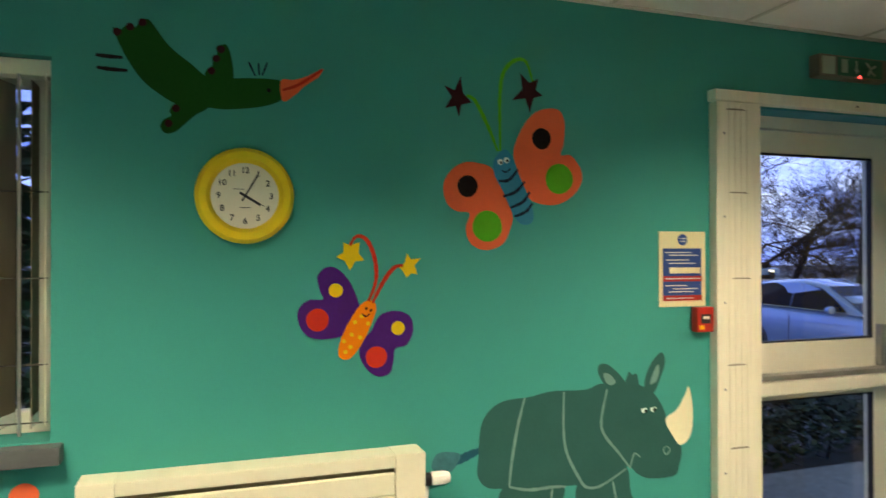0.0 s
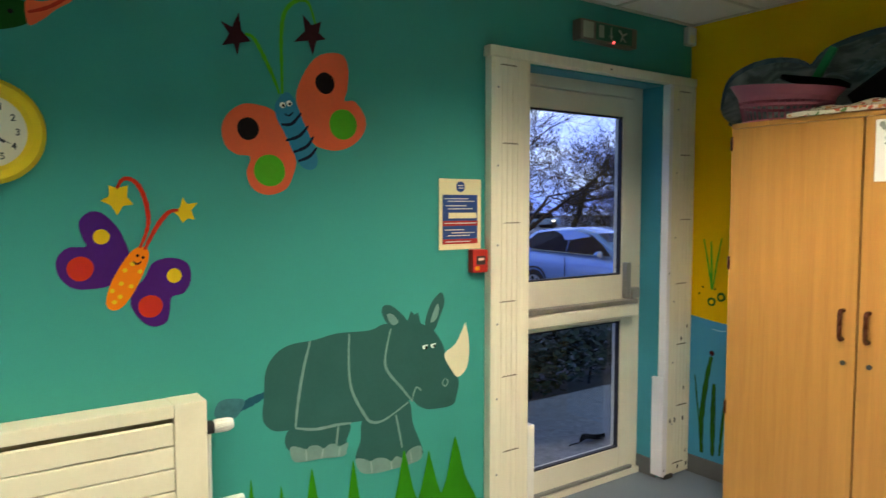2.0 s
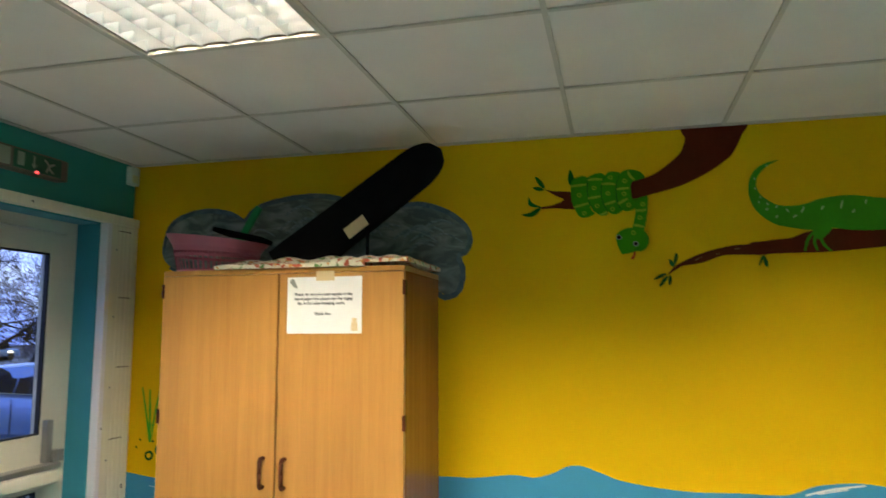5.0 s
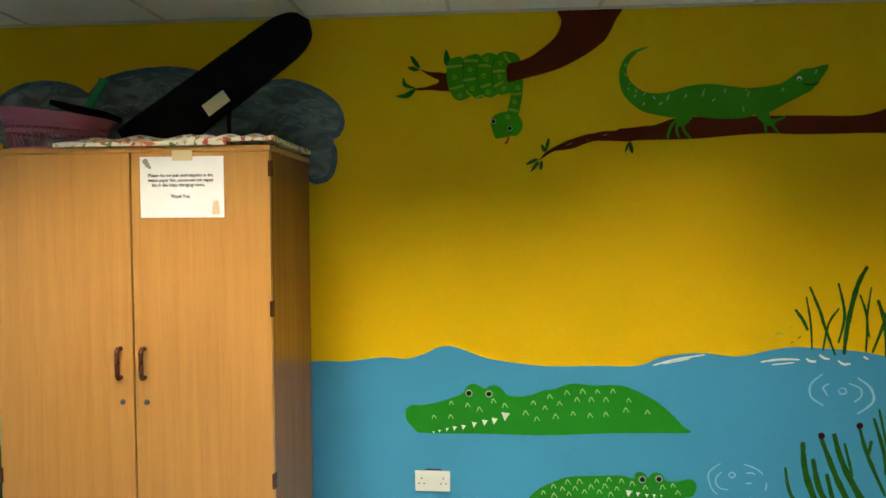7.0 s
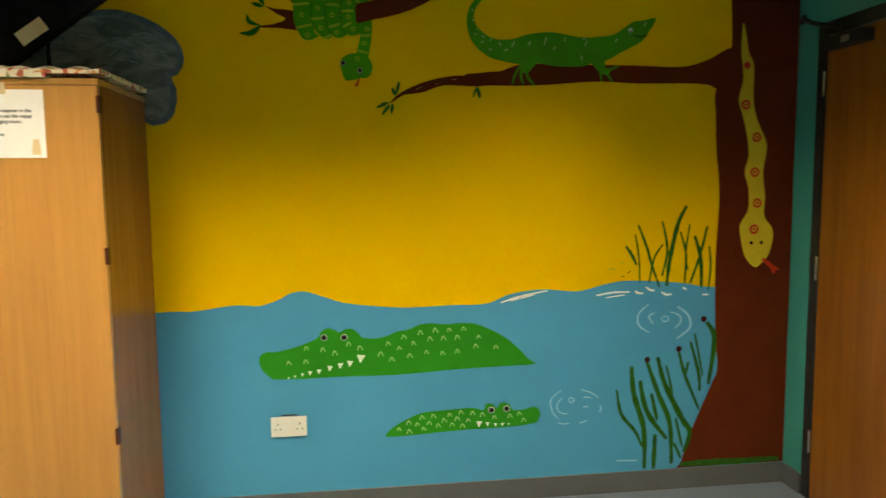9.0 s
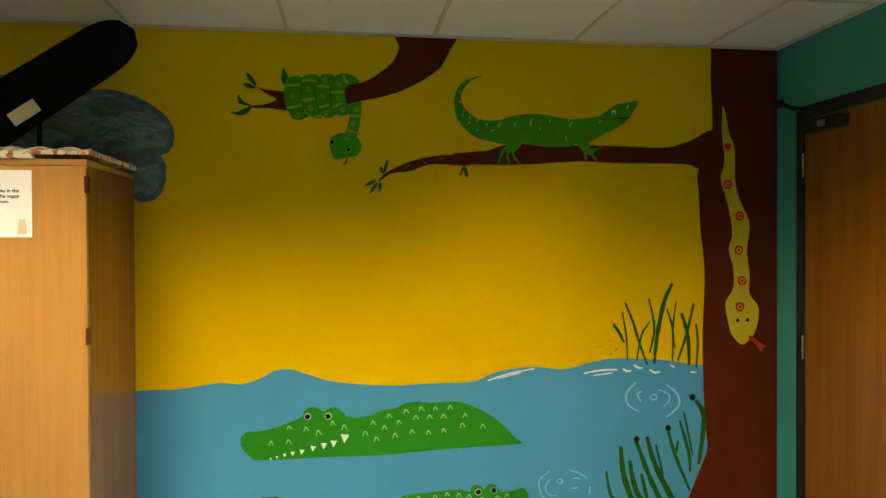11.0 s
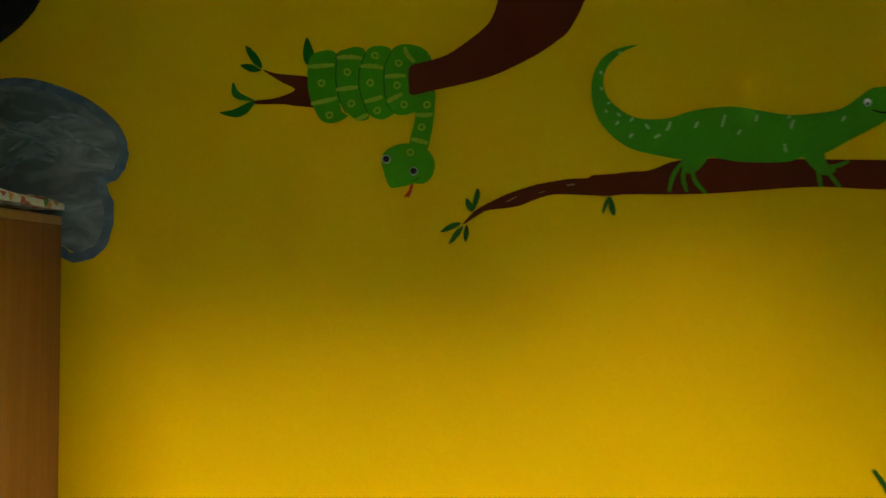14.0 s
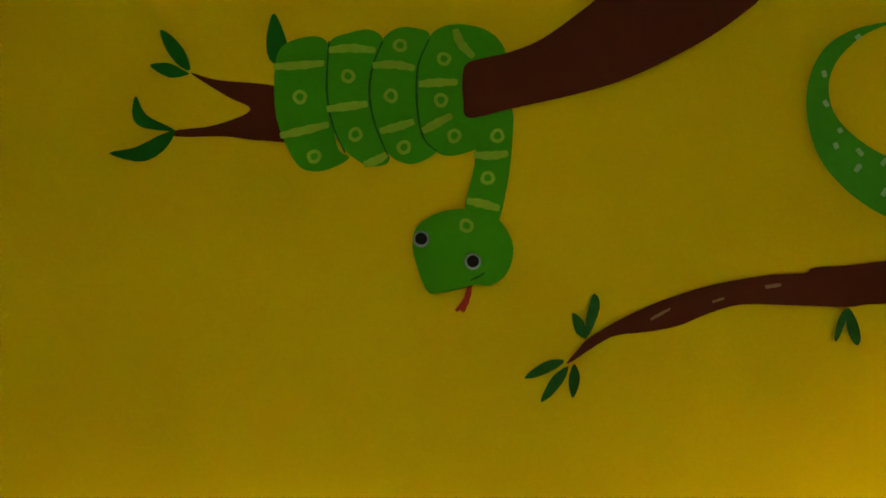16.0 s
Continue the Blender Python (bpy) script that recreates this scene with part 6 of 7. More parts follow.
def cloth_slab(x0, x1, y0, y1, z, h, seed):
    bm = bmesh.new()
    nx, ny = 18, 30
    random.seed(seed)
    ph = [random.uniform(0, 6) for _ in range(4)]
    up = [[bm.verts.new((x0 + (x1 - x0) * i / nx, y0 + (y1 - y0) * j / ny,
                         z + h * (0.8 + 0.14 * math.sin(j * 0.7 + ph[0]) + 0.10 * math.sin(i * 0.9 + ph[1])) * min(1, 0.35 + 2.5 * min(i, nx - i, j, ny - j) / nx))) for j in range(ny + 1)] for i in range(nx + 1)]
    lo = [[bm.verts.new((v.co.x, v.co.y, z)) for v in row] for row in up]
    for i in range(nx):
        for j in range(ny):
            bm.faces.new((up[i][j], up[i + 1][j], up[i + 1][j + 1], up[i][j + 1]))
            bm.faces.new((lo[i][j], lo[i][j + 1], lo[i + 1][j + 1], lo[i + 1][j]))
    for j in range(ny):
        for i in (0, nx):
            bm.faces.new((up[i][j], up[i][j + 1], lo[i][j + 1], lo[i][j]))
    for i in range(nx):
        for j in (0, ny):
            bm.faces.new((up[i][j], up[i + 1][j], lo[i + 1][j], lo[i][j]))
    return bm


part("lower_fold", cloth_slab(CX - 0.012, -0.03, -1.42, -0.79, TOP + 0.001, 0.054, 3), CLOTH, mat, "", True)
part("upper_fold", cloth_slab(CX - 0.008, -0.02, -1.585, -1.28, TOP + 0.014, 0.045, 8), CLOTH, mat, "", True)

# pink basket: flared wall of upright bars between rings
basket = thing("plastic_basket", "pink slotted plastic basket on top of the cupboard", "basket", at=(-0.31, -0.672, TOP))
basket.scale = (1, 1, 0.93)
BA, BB, LEAN = 0.194, 0.15, 0.15


def oval(a, b, z, n=64):
    return [Vector((b * math.cos(2 * math.pi * i / n), a * math.sin(2 * math.pi * i / n), z)) for i in range(n)]


def oval_band(z0, z1, g0, g1, t=0.003):
    bm = bmesh.new()
    n = 64
    rows = [[bm.verts.new((p.x, p.y, p.z * (1 + LEAN * p.y / BA))) for p in oval(BA * g, BB * g, z, n)] for z, g in ((z0, g0), (z1, g1), (z1, g1 - t / BA), (z0, g0 - t / BA))]
    for a, b in ((0, 1), (1, 2), (2, 3), (3, 0)):
        for i in range(n):
            j = (i + 1) % n
            bm.faces.new((rows[a][i], rows[a][j], rows[b][j], rows[b][i]))
    return bm


part("base_ring", oval_band(0.0, 0.016, 0.86, 0.87), PINK, basket, "", True)
part("middle_ring", oval_band(0.072, 0.084, 0.93, 0.95), PINK, basket, "", True)
part("rim", oval_band(0.116, 0.16, 1.0, 1.16), PINK, basket, "flared pink rim", True)
part("upper_band", oval_band(0.096, 0.116, 0.965, 1.0), PINK, basket, "", True)
bm = bmesh.new()
bm.faces.new([bm.verts.new(p) for p in oval(BA * 0.86, BB * 0.86, 0.003)])
part("bottom", bm, PINK, basket)
for k in range(46):
    a = 2 * math.pi * k / 46
    c, s = math.cos(a), math.sin(a)
    bm = rod(bmesh.new(), (BB * 0.86 * c, BA * 0.86 * s, 0.014), (BB * 0.965 * c, BA * 0.965 * s, 0.10 * (1 + LEAN * s)), 0.0026, n=5)
    part("bar", bm, PINK, basket)
tray = thing("black_tray", "black plastic tray tilted in the pink basket", "tray")
o = part("shell", boxed(-0.05, 0.05, -0.12, 0.12, -0.008, 0.012, 0.006), BLACK_FABRIC, tray)
tray.matrix_basis = pose(-0.30, -0.785, TOP + 0.160, 13, 5, 0)
brush = thing("green_brush", "green plastic brush handle standing in the pink basket", "brush")
bm = boxed(-0.008, 0.008, -0.016, 0.016, -0.10, 0.11, 0.006)
part("handle", bm, GREEN_PLASTIC, brush)
brush.matrix_basis = pose(-0.25, -0.775, TOP + 0.20, 31, 0, 0)

# long black bag leaning up to the ceiling
bag = thing("black_carry_bag", "long black padded carry bag leaning across the cupboard top", "bag")
bm = bmesh.new()
L, n = 0.77, 44
secs = []
for i in range(n):
    s = -0.085 + 1.085 * i / (n - 1)
    wd = 0.105 - 0.020 * s
    if s > 0.8:
        wd *= max(0.002, 1 - ((s - 0.8) / 0.2) ** 2.4) ** 0.5
    low = max(-wd, (0.002 - 0.575 * s * L) / 0.818)
    mid, half = (wd + low) / 2, (wd - low) / 2
    ring = []
    for k in range(16):
        a = 2 * math.pi * k / 16
        ca, sa = math.cos(a), math.sin(a)
        ring.append(bm.verts.new((0.04 * math.copysign(abs(ca) ** 0.6, ca) * min(1, half / 0.05), mid + half * math.copysign(abs(sa) ** 0.8, sa), s * L)))
    secs.append(ring)
for a, b in zip(secs, secs[1:]):
    for k in range(16):
        bm.faces.new((a[k], a[(k + 1) % 16], b[(k + 1) % 16], b[k]))
bm.faces.new(secs[0])
bm.faces.new(secs[-1])
part("shell", bm, BLACK_FABRIC, bag, "", True)
part("label", boxed(-0.044, -0.0405, -0.078, -0.030, 0.262, 0.362, 0.001), TAPE, bag, "beige sewn label")
part("strap", tube(bmesh.new(), [(-0.03, -0.07, 0.36), (-0.035, -0.10, 0.34), (-0.035, -0.135, 0.31), (-0.03, -0.17, 0.285), (-0.03, -0.205, 0.262)], 0.008, 8), BLACK_FABRIC, bag, "black strap", True)
bag.matrix_basis = pose(-0.30, -1.030, TOP + 0.040, 54.9, 0, 0)

# ---- wooden inside door ----
d2 = tagged(new("door_2"), "closed brown wood veneer door with a small glazed panel", "door", "", "structure")
bm = bmesh.new()
box(bm, RD1 - 0.046, RD1, SOUTH - 0.12, SOUTH + 0.006, 0, RDZ, 0.004)
box(bm, RD0, RD0 + 0.046, SOUTH - 0.12, SOUTH + 0.006, 0, RDZ, 0.004)
box(bm, RD0 + 0.0465, RD1 - 0.0465, SOUTH - 0.12, SOUTH + 0.006, 1.975, RDZ, 0.004)
part("door_frame", bm, BLACK_GLOSS, d2, "black painted door frame")
LX0, LX1 = RD0 + 0.050, RD1 - 0.050
VX0, VX1, VZ0, VZ1 = -0.95, -0.722, 1.06, 1.735
bm = bmesh.new()
for x0, x1, z0, z1 in ((LX0, VX0, 0.008, 1.97), (VX1, LX1, 0.008, 1.97), (VX0, VX1, 0.008, VZ0), (VX0, VX1, VZ1, 1.97)):
    box(bm, x0, x1, SOUTH - 0.045, SOUTH - 0.002, z0, z1)
part("door_leaf", bm, DOOR_WOOD, d2, "brown veneered door leaf")
bm = bmesh.new()
for x0, x1, z0, z1 in ((VX0 - 0.02, VX0 + 0.012, VZ0 - 0.02, VZ1 + 0.02), (VX1 - 0.012, VX1 + 0.02, VZ0 - 0.02, VZ1 + 0.02), (VX0 + 0.012, VX1 - 0.012, VZ0 - 0.02, VZ0 + 0.012), (VX0 + 0.012, VX1 - 0.012, VZ1 - 0.012, VZ1 + 0.02)):
    box(bm, x0, x1, SOUTH - 0.0015, SOUTH + 0.012, z0, z1, 0.003)
part("glazing_bead", bm, BEAD_WOOD, d2, "orange-brown wood glazing bead")
part("pane", boxed(VX0, VX1, SOUTH - 0.028, SOUTH - 0.022, VZ0, VZ1), GLASS, d2)
for z in (1.78, 1.015, 0.26):
    part("hinge", rod(bmesh.new(), (RD1 - 0.048, SOUTH + 0.008, z - 0.05), (RD1 - 0.048, SOUTH + 0.008, z + 0.05), 0.007, n=12), CHROME, d2, "steel hinge", True)
# added sheet; its dark colour stands for unlit space behind the pane
setting("corridor_wall", boxed(RD0 - 0.3, RD1 + 0.3, SOUTH - 1.3, SOUTH - 1.25, 0, CEIL), DARK_FRAME, "unseen dark sheet added behind the door's glass")
closer = thing("door_closer", "black overhead door closer with a folding arm", "door closer")
part("case", boxed(-0.45, -0.235, SOUTH - 0.0015, SOUTH + 0.05, 1.905, 1.955, 0.008), SEAL, closer)
part("end_cap", boxed(-0.234, -0.205, SOUTH - 0.0015, SOUTH + 0.045, 1.91, 1.95, 0.006), SEAL, closer)
part("pivot", rod(bmesh.new(), (-0.30, SOUTH + 0.025, 1.9555), (-0.30, SOUTH + 0.025, 1.985), 0.012, n=16), SEAL, closer, "", True)
part("arm", tube(bmesh.new(), [(-0.30, SOUTH + 0.03, 1.985), (-0.20, SOUTH + 0.075, 2.02), (-0.12, SOUTH + 0.06, 2.055)], 0.009, 8), SEAL, closer, "black arm", True)
part("forearm", tube(bmesh.new(), [(-0.12, SOUTH + 0.06, 2.066), (-0.06, SOUTH + 0.03, 2.068), (-0.015, SOUTH + 0.006, 2.07)], 0.008, 8), SEAL, closer, "black forearm", True)
part("foot_plate", boxed(-0.05, -0.004, SOUTH + 0.0005, SOUTH + 0.008, 2.055, 2.085, 0.002), SEAL, closer)
part("bracket", boxed(-0.38, -0.34, SOUTH + 0.0505, SOUTH + 0.056, 1.918, 1.942, 0.002), GREY_METAL, closer)

# ---- outside ----
ASPHALT = surface("asphalt", (0.07, 0.075, 0.085), 0.85, 0.2, 1.5, 60, 0.4)
PAVING = surface("paving", (0.22, 0.22, 0.23), 0.8, 0.35, 30, 120, 0.5)
GRASS = surface("grass", (0.035, 0.07, 0.02), 0.9, 0.3, 3, 60, 0.6)
BARK = surface("bark", (0.014, 0.013, 0.016), 0.9, 0.3, 6, 40, 0.5)
HEDGEROW = surface("bare_hedgerow", (0.045, 0.022, 0.022), 0.8, 0.4, 6)
HEDGE = surface("hedge_leaf", (0.02, 0.035, 0.018), 0.7, 0.4, 20)
CAR_PAINT = surface("car_paint", (0.17, 0.29, 0.58), 0.22, 0.03, 2, 300, 0.0, metal=0.3, coat=0.8)
CAR_GLASS = surface("car_glass", (0.012, 0.014, 0.02), 0.08, 0.1, gloss=0.15)
TYRE = surface("tyre", (0.015, 0.015, 0.016), 0.8, 0.1)
ALLOY = surface("alloy", (0.5, 0.5, 0.52), 0.3, 0.05, metal=0.9)
TAIL_RED = surface("tail_red", (0.34, 0.03, 0.06), 0.2, 0.1)
BRICK = surface("far_brick", (0.18, 0.16, 0.16), 0.8, 0.15)
ROOF = surface("far_roof", (0.10, 0.09, 0.10), 0.8, 0.15)
HEADLIGHT = glow("far_headlight", (1.0, 0.85, 0.6), 4.0)
TAILLIGHT = glow("far_taillight", (1.0, 0.12, 0.08), 5.0)

bm = bmesh.new()
grid = 24
def ground_z(y):
    return -0.05 - 0.57 * min(1, max(0, (y - 2.2) / 3.2))


gv = [[bm.verts.new((-120 + 300 * i / grid, y, ground_z(y))) for y in [THICK + 0.001, 1.0, 2.2, 3.8, 5.4, 7, 9, 12] + [12 + 170 * (j / 17) ** 1.6 for j in range(1, 18)]] for i in range(grid + 1)]
for i in range(grid):
    for j in range(grid):
        bm.faces.new((gv[i][j], gv[i + 1][j], gv[i + 1][j + 1], gv[i][j + 1]))
tagged(finish("ground", bm, ASPHALT), "dark damp asphalt car park at dusk", "ground", "", "structure")
tagged(finish("pavement", boxed(-4, 4, THICK + 0.002, 1.45, -0.06, -0.02), PAVING), "pale concrete path outside the door", "pavement", "", "structure")
tagged(finish("verge", boxed(-40, 80, 20.0, 30.0, -0.95, -0.58), GRASS), "dark grass verge beyond the car park", "verge", "", "structure")
tagged(finish("road", boxed(-60, 120, 36.0, 44.0, -0.95, -0.60), PAVING), "pale road beyond the verge", "road", "", "structure")

debris = thing("fallen_leaf", "dark curled leaf lying on the path outside the door", "leaf", at=(-0.02, 0.62, -0.0195))
bm = bmesh.new()
ribs = [[bm.verts.new((-0.11 + 0.022 * i, w * 0.045 * math.sin(math.pi * (i + 0.3) / 10.6), 0.004 + 0.022 * abs(w) + 0.012 * math.sin(i * 0.6))) for w in (-1, -0.5, 0, 0.5, 1)] for i in range(11)]
for a, b in zip(ribs, ribs[1:]):
    for k in range(4):
        bm.faces.new((a[k], a[k + 1], b[k + 1], b[k]))
bmesh.ops.solidify(bm, geom=bm.faces[:], thickness=0.003)
part("blade", bm, BARK, debris)
part("stalk", tube(bmesh.new(), [(-0.108, 0, 0.006), (-0.15, 0.01, 0.004), (-0.19, 0.005, 0.003)], 0.003, 6), BARK, debris)

# evening sky as a far glowing backdrop with broken cloud
m, n, l, bsdf = node_mat("evening_sky")
co = n.new("ShaderNodeTexCoord")
mp = n.new("ShaderNodeMapping")
mp.inputs["Scale"].default_value = (1.0, 1.0, 2.6)
l.new(co.outputs["Object"], mp.inputs[0])
cl = n.new("ShaderNodeTexNoise")
cl.inputs["Scale"].default_value, cl.inputs["Detail"].default_value, cl.inputs["Roughness"].default_value = 0.035, 6, 0.55
l.new(mp.outputs[0], cl.inputs["Vector"])
rp = n.new("ShaderNodeValToRGB")
rp.color_ramp.elements[0].position, rp.color_ramp.elements[0].color = 0.36, (0.085, 0.14, 0.54, 1)
rp.color_ramp.elements[1].position, rp.color_ramp.elements[1].color = 0.66, (0.60, 0.70, 0.98, 1)
x = rp.color_ramp.elements.new(0.5)
x.color = (0.23, 0.33, 0.84, 1)
l.new(cl.outputs[0], rp.inputs[0])
em = n.new("ShaderNodeEmission")
em.inputs[1].default_value = 2.7
l.new(rp.outputs[0], em.inputs[0])
l.new(em.outputs[0], n["Material Output"].inputs[0])
SKY = m
bm = bmesh.new()
arc = [(130 * math.cos(radians(a)), 130 * math.sin(radians(a))) for a in range(-5, 186, 10)]
lo = [bm.verts.new((x, y, -4)) for x, y in arc]
up = [bm.verts.new((x, y, 90)) for x, y in arc]
for i in range(len(arc) - 1):
    bm.faces.new((lo[i], lo[i + 1], up[i + 1], up[i]))
tagged(finish("backdrop", bm, SKY), "blue evening sky with broken pale cloud", "sky", "", "structure")


def hatchback(m):
    """A small hatchback car: nose towards -y, built about the middle of its length."""
    t = thing("car", "pale silver-blue hatchback car parked nose-in outside", "car")
    st = [(-1.95, 0.42, 0.60, 0.62), (-1.85, 0.30, 0.70, 0.74), (-1.5, 0.22, 0.80, 0.82), (-1.0, 0.2, 0.92, 0.85), (-0.55, 0.2, 0.97, 0.86), (0.2, 0.2, 1.0, 0.865), (0.9, 0.2, 1.03, 0.86), (1.5, 0.22, 1.06, 0.84), (1.85, 0.30, 1.06, 0.72), (1.97, 0.42, 0.95, 0.58)]
    bm = bmesh.new()
    rings_ = []
    for y, z0, z1, w in st:
        half = [(w * 0.86, z0), (w * 0.99, z0 + 0.12), (w, (z0 + z1) / 2), (w * 0.97, z1 - 0.08), (w * 0.90, z1)]
        rings_.append([bm.verts.new((x, y, z)) for x, z in half] + [bm.verts.new((-x, y, z)) for x, z in half[::-1]])
    for a, b in zip(rings_, rings_[1:]):
        for k in range(10):
            bm.faces.new((a[k], a[(k + 1) % 10], b[(k + 1) % 10], b[k]))
    bm.faces.new(rings_[0])
    bm.faces.new(rings_[-1])
    bmesh.ops.subdivide_edges(bm, edges=bm.edges[:], cuts=1, smooth=0.4, use_grid_fill=True)
    part("body", bm, CAR_PAINT, t, "pale silver-blue bodywork", True)
    # cabin: windscreen, roof, tailgate
    gs = [(-0.95, 0.95, 0.74), (-0.6, 1.19, 0.70), (-0.2, 1.42, 0.65), (0.3, 1.55, 0.62), (0.9, 1.53, 0.61), (1.50, 1.46, 0.60), (1.74, 1.30, 0.62), (1.88, 1.06, 0.66)]
    bm = bmesh.new()
    rr = []
    for y, zr, wr in gs:
        zb = 0.97 + 0.035 * (y + 0.5)
        wb = 0.80
        rr.append([bm.verts.new(p) for p in ((wb, y, min(zb, zr - 0.005)), (wr + 0.02, y, zr - 0.06 if zr > zb + 0.1 else zr - 0.003), (wr - 0.12, y, zr), (-wr + 0.12, y, zr), (-wr - 0.02, y, zr - 0.06 if zr > zb + 0.1 else zr - 0.003), (-wb, y, min(zb, zr - 0.005)))])
    for a, b in zip(rr, rr[1:]):
        for k in range(5):
            bm.faces.new((a[k], a[k + 1], b[k + 1], b[k]))
    part("cabin", bm, CAR_PAINT, t, "roof and pillars", True)
    for s in (-1, 1):
        def side(y, f):
            zb = 1.0 + 0.035 * (y + 0.5)
            import_w = 0.80 + (0.615 - 0.80) * f
            return (s * (import_w + 0.014), y, zb + (1.475 - zb) * f)
        for ys in (((-0.70, 0.0), (-0.42, 0.45), (-0.12, 0.84), (0.15, 0.97), (0.42, 1.0), (0.43, 0.0)), ((0.45, 0.0), (0.45, 1.0), (0.95, 0.98), (1.34, 0.84), (1.55, 0.42), (1.54, 0.16), (1.40, 0.0))):
            bm = bmesh.new()
            bm.faces.new([bm.verts.new(side(y, f)) for y, f in ys])
            bmesh.ops.solidify(bm, geom=bm.faces[:], thickness=0.012)
            part("side_window", bm, CAR_GLASS, t, "dark side window")
        part("belt_trim", tube(bmesh.new(), [(s * 0.825, -0.6, 0.985), (s * 0.825, 0.4, 1.02), (s * 0.825, 1.4, 1.05)], 0.012, 6), CHROME, t)
        mirror = part("mirror", lathe(bmesh.new(), [(0, -0.09), (0.05, -0.08), (0.075, -0.02), (0.075, 0.05), (0.05, 0.07), (0, 0.07)], 16, Matrix.Translation((s * 0.96, -0.48, 1.03)) @ Matrix.Diagonal((1.35, 0.8, 1, 1)) @ pose(0, 0, 0, 90)), CAR_PAINT, t, "", True)
        part("mirror_foot", rod(bmesh.new(), (s * 0.82, -0.46, 0.985), (s * 0.93, -0.48, 1.0), 0.025, n=8), SEAL, mirror)
        part("tail_light", boxed(min(s * 0.66, s * 0.765), max(s * 0.66, s * 0.765), 1.56, 1.82, 0.93, 1.20, 0.04), TAIL_RED, t, "red tail light")
        part("headlight", boxed(min(s * 0.50, s * 0.76), max(s * 0.50, s * 0.76), -1.86, -1.62, 0.62, 0.76, 0.03), CHROME, t, "headlight")
        part("door_line", boxed(min(s * 0.866, s * 0.872), max(s * 0.866, s * 0.872), 0.425, 0.437, 0.32, 0.93), SEAL, t)
        part("crease", boxed(min(s * 0.860, s * 0.876), max(s * 0.860, s * 0.876), -0.9, 1.3, 0.76, 0.772), CAR_PAINT, t)
        for y in (-1.22, 1.27):
            wheel = part("wheel", lathe(bmesh.new(), [(0.19, -0.10), (0.29, -0.10), (0.31, -0.06), (0.31, 0.06), (0.29, 0.10), (0.19, 0.10)], 32, Matrix.Translation((s * 0.775, y, 0.31)) @ pose(0, 0, 0, 0, 90)), TYRE, t, "black tyre", True)
            bm = lathe(bmesh.new(), [(0, 0.03), (0.05, 0.05), (0.19, 0.06), (0.2, 0.02)], 32, Matrix.Translation((s * 0.81, y, 0.31)) @ pose(0, 0, 0, 0, 90 * s))
            part("rim", bm, ALLOY, wheel, "alloy rim", True)
            for k in range(5):
                a = 2 * math.pi * k / 5
                part("spoke_gap", lathe(bmesh.new(), [(0, 0.004), (0.045, 0.004), (0.045, 0)], 10, Matrix.Translation((s * 0.874, y + 0.12 * math.cos(a), 0.31 + 0.12 * math.sin(a))) @ pose(0, 0, 0, 0, 90 * s)), TYRE, wheel)
            arch = lathe(bmesh.new(), [(0.36, 0.0), (0.36, 0.03), (0.33, 0.03)], 32, Matrix.Translation((s * 0.85, y, 0.33)) @ pose(0, 0, 0, 0, 90 * s))
            part("wheel_arch", arch, SEAL, t, "dark wheel arch")
    bm = bmesh.new()
    bm.faces.new([bm.verts.new(p) for p in ((-0.66, -0.93, 0.985), (0.66, -0.93, 0.985), (0.55, -0.19, 1.435), (-0.55, -0.19, 1.435))])
    bmesh.ops.solidify(bm, geom=bm.faces[:], thickness=-0.012)
    part("windscreen", bm, CAR_GLASS, t, "windscreen")
    bm = bmesh.new()
    bm.faces.new([bm.verts.new(p) for p in ((-0.50, 1.54, 1.44), (0.50, 1.54, 1.44), (0.56, 1.88, 1.09), (-0.56, 1.88, 1.09))])
    bmesh.ops.solidify(bm, geom=bm.faces[:], thickness=-0.012)
    part("rear_window", bm, CAR_GLASS, t, "rear window")
    t.matrix_basis = m
    return t


hatchback(pose(8.24, 7.86, -0.62, 0, 0, 7))


def bare_tree(name, base, height, seed, levels, label, spread=0.6, thick=0.16):
    rnd = random.Random(seed)
    t = thing(name, label, "tree", "bare trees", base)
    trunk_bm, twig_bm = bmesh.new(), bmesh.new()

    def grow(p, d, length, r, level):
        pts, radii = [p], [r]
        q = p.copy()
        dd = d.copy()
        seg = 4 if level < 3 else 3
        for i in range(seg):
            dd = (dd + Vector((rnd.gauss(0, 0.13), rnd.gauss(0, 0.13), rnd.gauss(0.03, 0.08)))).normalized()
            q = q + dd * length / seg
            pts.append(q.copy())
            radii.append(max(0.007, r * (1 - 0.44 * (i + 1) / seg)))
        tube(trunk_bm if level < 2 else twig_bm, pts, radii, 7 if level < 2 else 4)
        if level >= levels:
            return
        kids = 3 if level == 0 else rnd.choice((2, 3, 3))
        for k in range(kids + (2 if level else 1)):
            at = pts[-1] if k == 0 else pts[rnd.randint(1, seg)]
            side = Vector((rnd.gauss(0, 1), rnd.gauss(0, 1), rnd.gauss(0.15, 0.5))).normalized()
            nd = (dd * (1 - spread * 0.5) + side * spread).normalized()
            grow(at, nd, length * rnd.uniform(0.62, 0.82), radii[-1] * rnd.uniform(0.60, 0.86), level + 1)

    grow(Vector((0, 0, -0.1)), Vector((0.02, 0, 1)), height * 0.32, thick, 0)
    part("trunk", trunk_bm, BARK, t, "dark trunk and limbs", True)
    tagged(part("crown", twig_bm, BARK, t, "tangle of bare twigs"), kind="stuff")
    return t


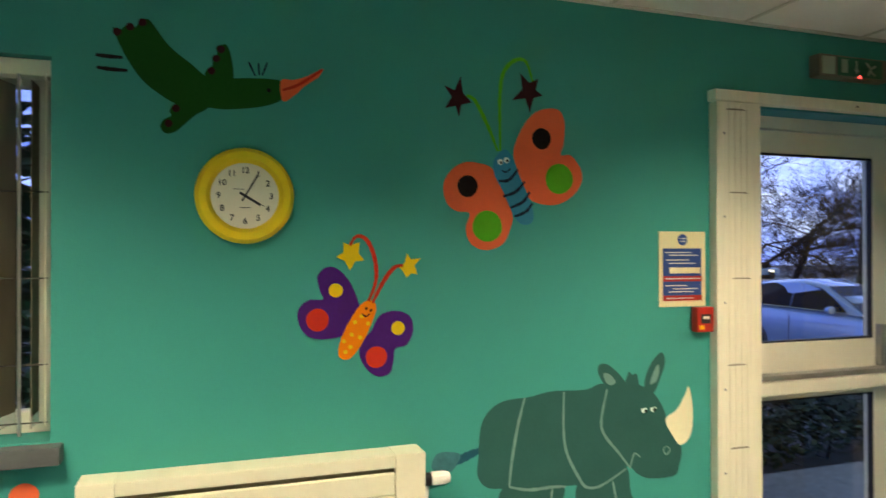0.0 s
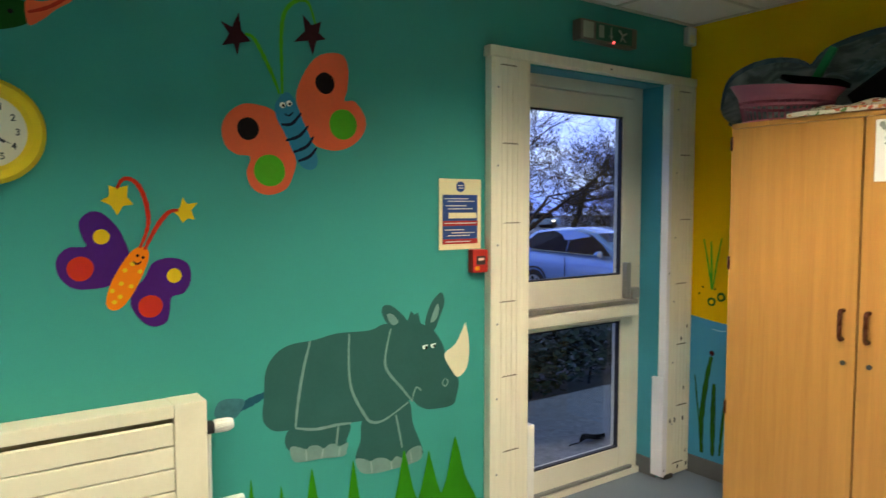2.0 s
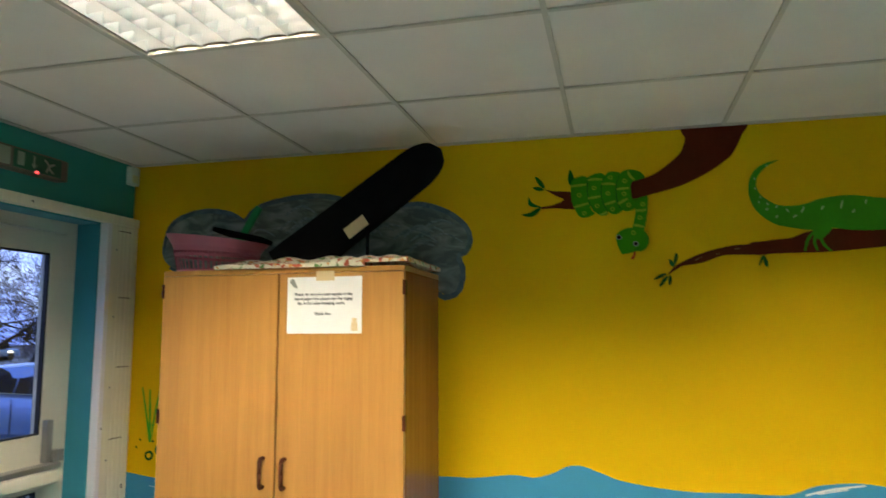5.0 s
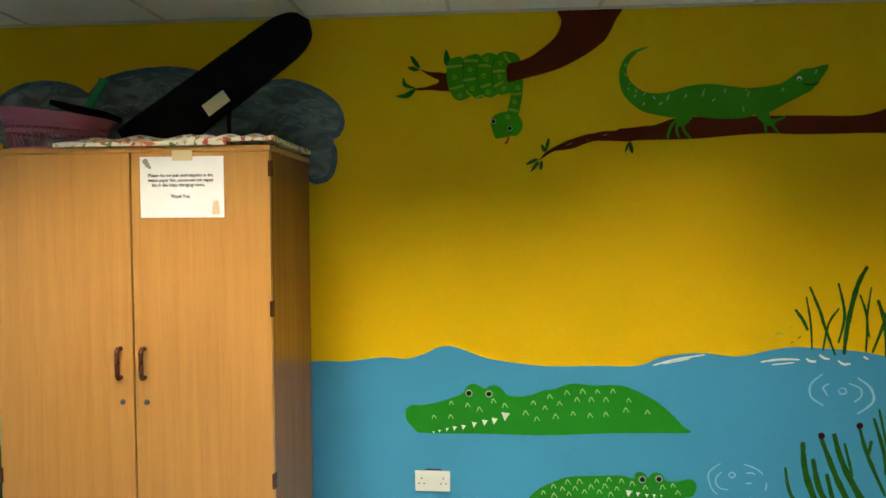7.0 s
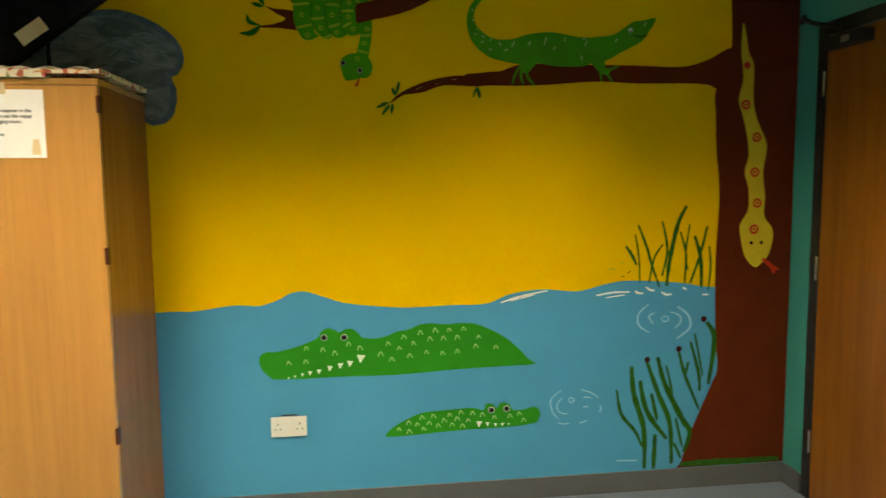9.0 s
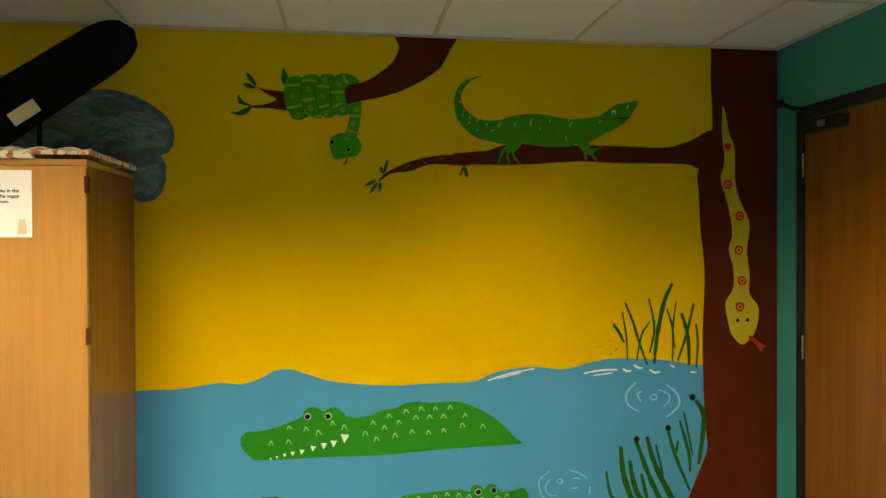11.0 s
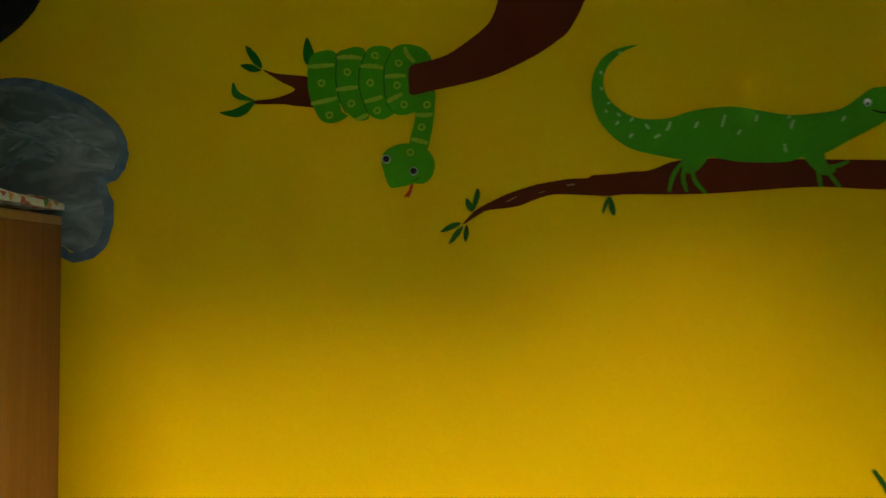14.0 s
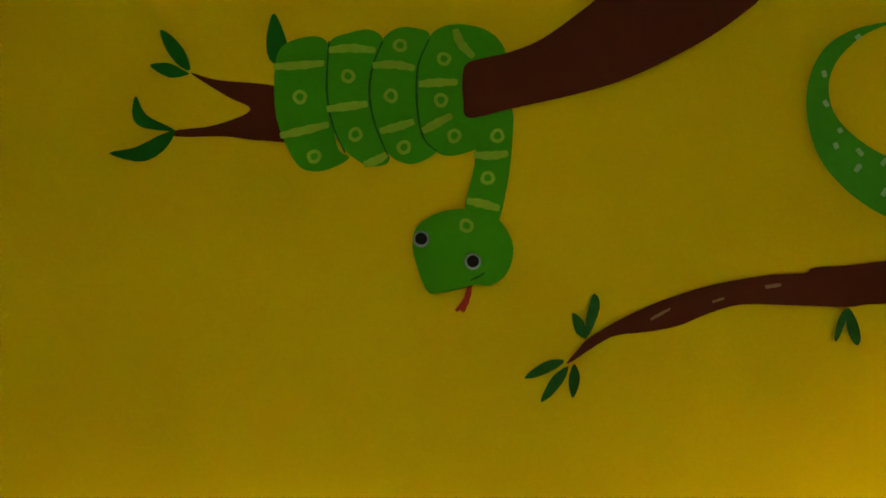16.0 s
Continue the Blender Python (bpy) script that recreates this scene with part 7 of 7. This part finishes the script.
bare_tree("tree", (18.6, 22.0, -0.72), 11.0, 11, 5, "dark bare tree with a forked crown beyond the car", 0.72, 0.25)
bare_tree("tree", (27.6, 28.0, -0.72), 11.0, 23, 5, "dense bare tree with fine twigs beyond the car park", 0.75, 0.20)
bare_tree("tree", (31.5, 27.0, -0.72), 12.0, 31, 5, "dense bare tree with fine twigs beyond the car park", 0.75, 0.20)
bare_tree("tree", (38.5, 29.0, -0.72), 11.0, 41, 6, "dense bare tree with fine twigs beyond the car park", 0.72, 0.2)
bare_tree("tree", (24.0, 29.5, -0.72), 9.0, 61, 5, "dense bare tree with fine twigs beyond the car park", 0.8, 0.16)
bare_tree("tree", (29.0, 26.0, -0.72), 6.0, 71, 5, "low reddish bare tree with dense twigs beyond the car", 0.8, 0.14)
bare_tree("tree", (12.0, 29.0, -0.72), 12.0, 53, 5, "bare tree with fine twigs beyond the car park", 0.65, 0.2)


def leafy(name, x0, x1, y0, y1, h, base, count, seed, label):
    """A hedge or bush: stems inside a skin of many small leaves."""
    rnd = random.Random(seed)
    t = thing(name, label, "hedge")
    verts, faces = [], []
    for k in range(count):
        u, v = rnd.random(), rnd.random()
        x, y = x0 + (x1 - x0) * u, y0 + (y1 - y0) * v
        top = h * (0.75 + 0.25 * math.sin(x * 5.1 + seed) * math.cos(y * 4.0)) * min(1, 4 * min(v, 1 - v) + 0.45)
        z = base + top * rnd.random() ** 0.5
        a, b, s = rnd.uniform(0, 6.28), rnd.uniform(-1, 1), rnd.uniform(0.02, 0.045) * (1 if h < 1 else 2.5)
        e1 = Vector((math.cos(a), math.sin(a), b * 0.6)) * s
        e2 = Vector((-math.sin(a), math.cos(a), rnd.uniform(-0.7, 0.7))) * s * 0.55
        p = Vector((x, y, z))
        i = len(verts)
        verts += [p - e1, p + e2, p + e1, p - e2]
        faces.append((i, i + 1, i + 2, i + 3))
    me = bpy.data.meshes.new("leaves")
    me.from_pydata(verts, [], faces)
    me.materials.append(HEDGEROW if y0 > 20 else HEDGE)
    o = new("leaves", me)
    o.parent = t
    tagged(o, "mass of dark small leaves", kind="stuff")
    bm = bmesh.new()
    for k in range(14):
        x, y = rnd.uniform(x0, x1), rnd.uniform(y0, y1)
        rod(bm, (x, y, base - 0.02), (x + rnd.gauss(0, 0.1), y + rnd.gauss(0, 0.08), base + h * 0.7), 0.012, 0.005, 6)
    part("stems", bm, BARK, t, "woody stems")
    return t


leafy("hedge", -1.6, 3.2, 1.46, 2.1, 0.60, -0.05, 11000, 3, "low dark evergreen hedge beside the path")
# second one is an added screen that blocks sky between the blind's slats
leafy("hedge", -14.0, -2.8, 1.8, 2.8, 3.2, -0.05, 26000, 17, "tall dark leaf screen added to darken the window behind the blinds")
leafy("hedge", 14.0, 70.0, 45.0, 48.0, 2.6, -0.75, 20000, 9, "long dark reddish-brown hedge beyond the car park")

for k, (x, y, w, h) in enumerate(((44, 98, 12, 4.4), (84, 96, 16, 4.0), (116, 92, 16, 4.4))):
    t = thing("house", "dim distant house with a dark roof across the road", "house", "far houses", (x, y, -0.75))
    part("wall", boxed(-w / 2, w / 2, 0, 7, 0, h * 0.62), BRICK, t)
    bm = bmesh.new()
    v = [bm.verts.new(p) for p in ((-w / 2 - 0.3, -0.4, h * 0.6), (w / 2 + 0.3, -0.4, h * 0.6), (w / 2 + 0.3, 7.4, h * 0.6), (-w / 2 - 0.3, 7.4, h * 0.6), (-w / 2 + 0.6, 3.5, h), (w / 2 - 0.6, 3.5, h))]
    for f in ((0, 1, 5, 4), (2, 3, 4, 5), (1, 2, 5), (3, 0, 4), (0, 1, 2, 3)):
        bm.faces.new([v[i] for i in f])
    part("roof", bm, ROOF, t)
    for q in range(4):
        wx = -w / 2 + 1.2 + q * (w - 2.4) / 3
        win = part("window", boxed(wx - 0.6, wx + 0.6, -0.04, 0.0, 0.9, 2.1), WHITE_PLASTIC, t)
        part("pane", boxed(wx - 0.5, wx + 0.5, -0.06, -0.041, 1.0, 2.0), CAR_GLASS, win)

far = thing("car", "distant car with its lamps lit on the road", "car", at=(38.5, 42.5, -0.60))
part("body", boxed(-2.0, 2.0, -0.8, 0.8, 0.3, 0.85, 0.15), CAR_PAINT, far)
part("cabin", boxed(-1.2, 1.2, -0.7, 0.7, 0.85, 1.35, 0.2), CAR_GLASS, far)
for x in (-1.2, 1.2):
    part("wheel", rod(bmesh.new(), (x, -0.82, 0.3), (x, 0.82, 0.3), 0.3, n=20), TYRE, far)
part("headlight", boxed(0.9, 1.3, -0.86, -0.81, 0.58, 0.72, 0.02), HEADLIGHT, far, "lit headlight")
part("tail_light", boxed(-1.9, -1.7, -0.86, -0.81, 0.6, 0.72, 0.02), TAILLIGHT, far, "lit red tail light")
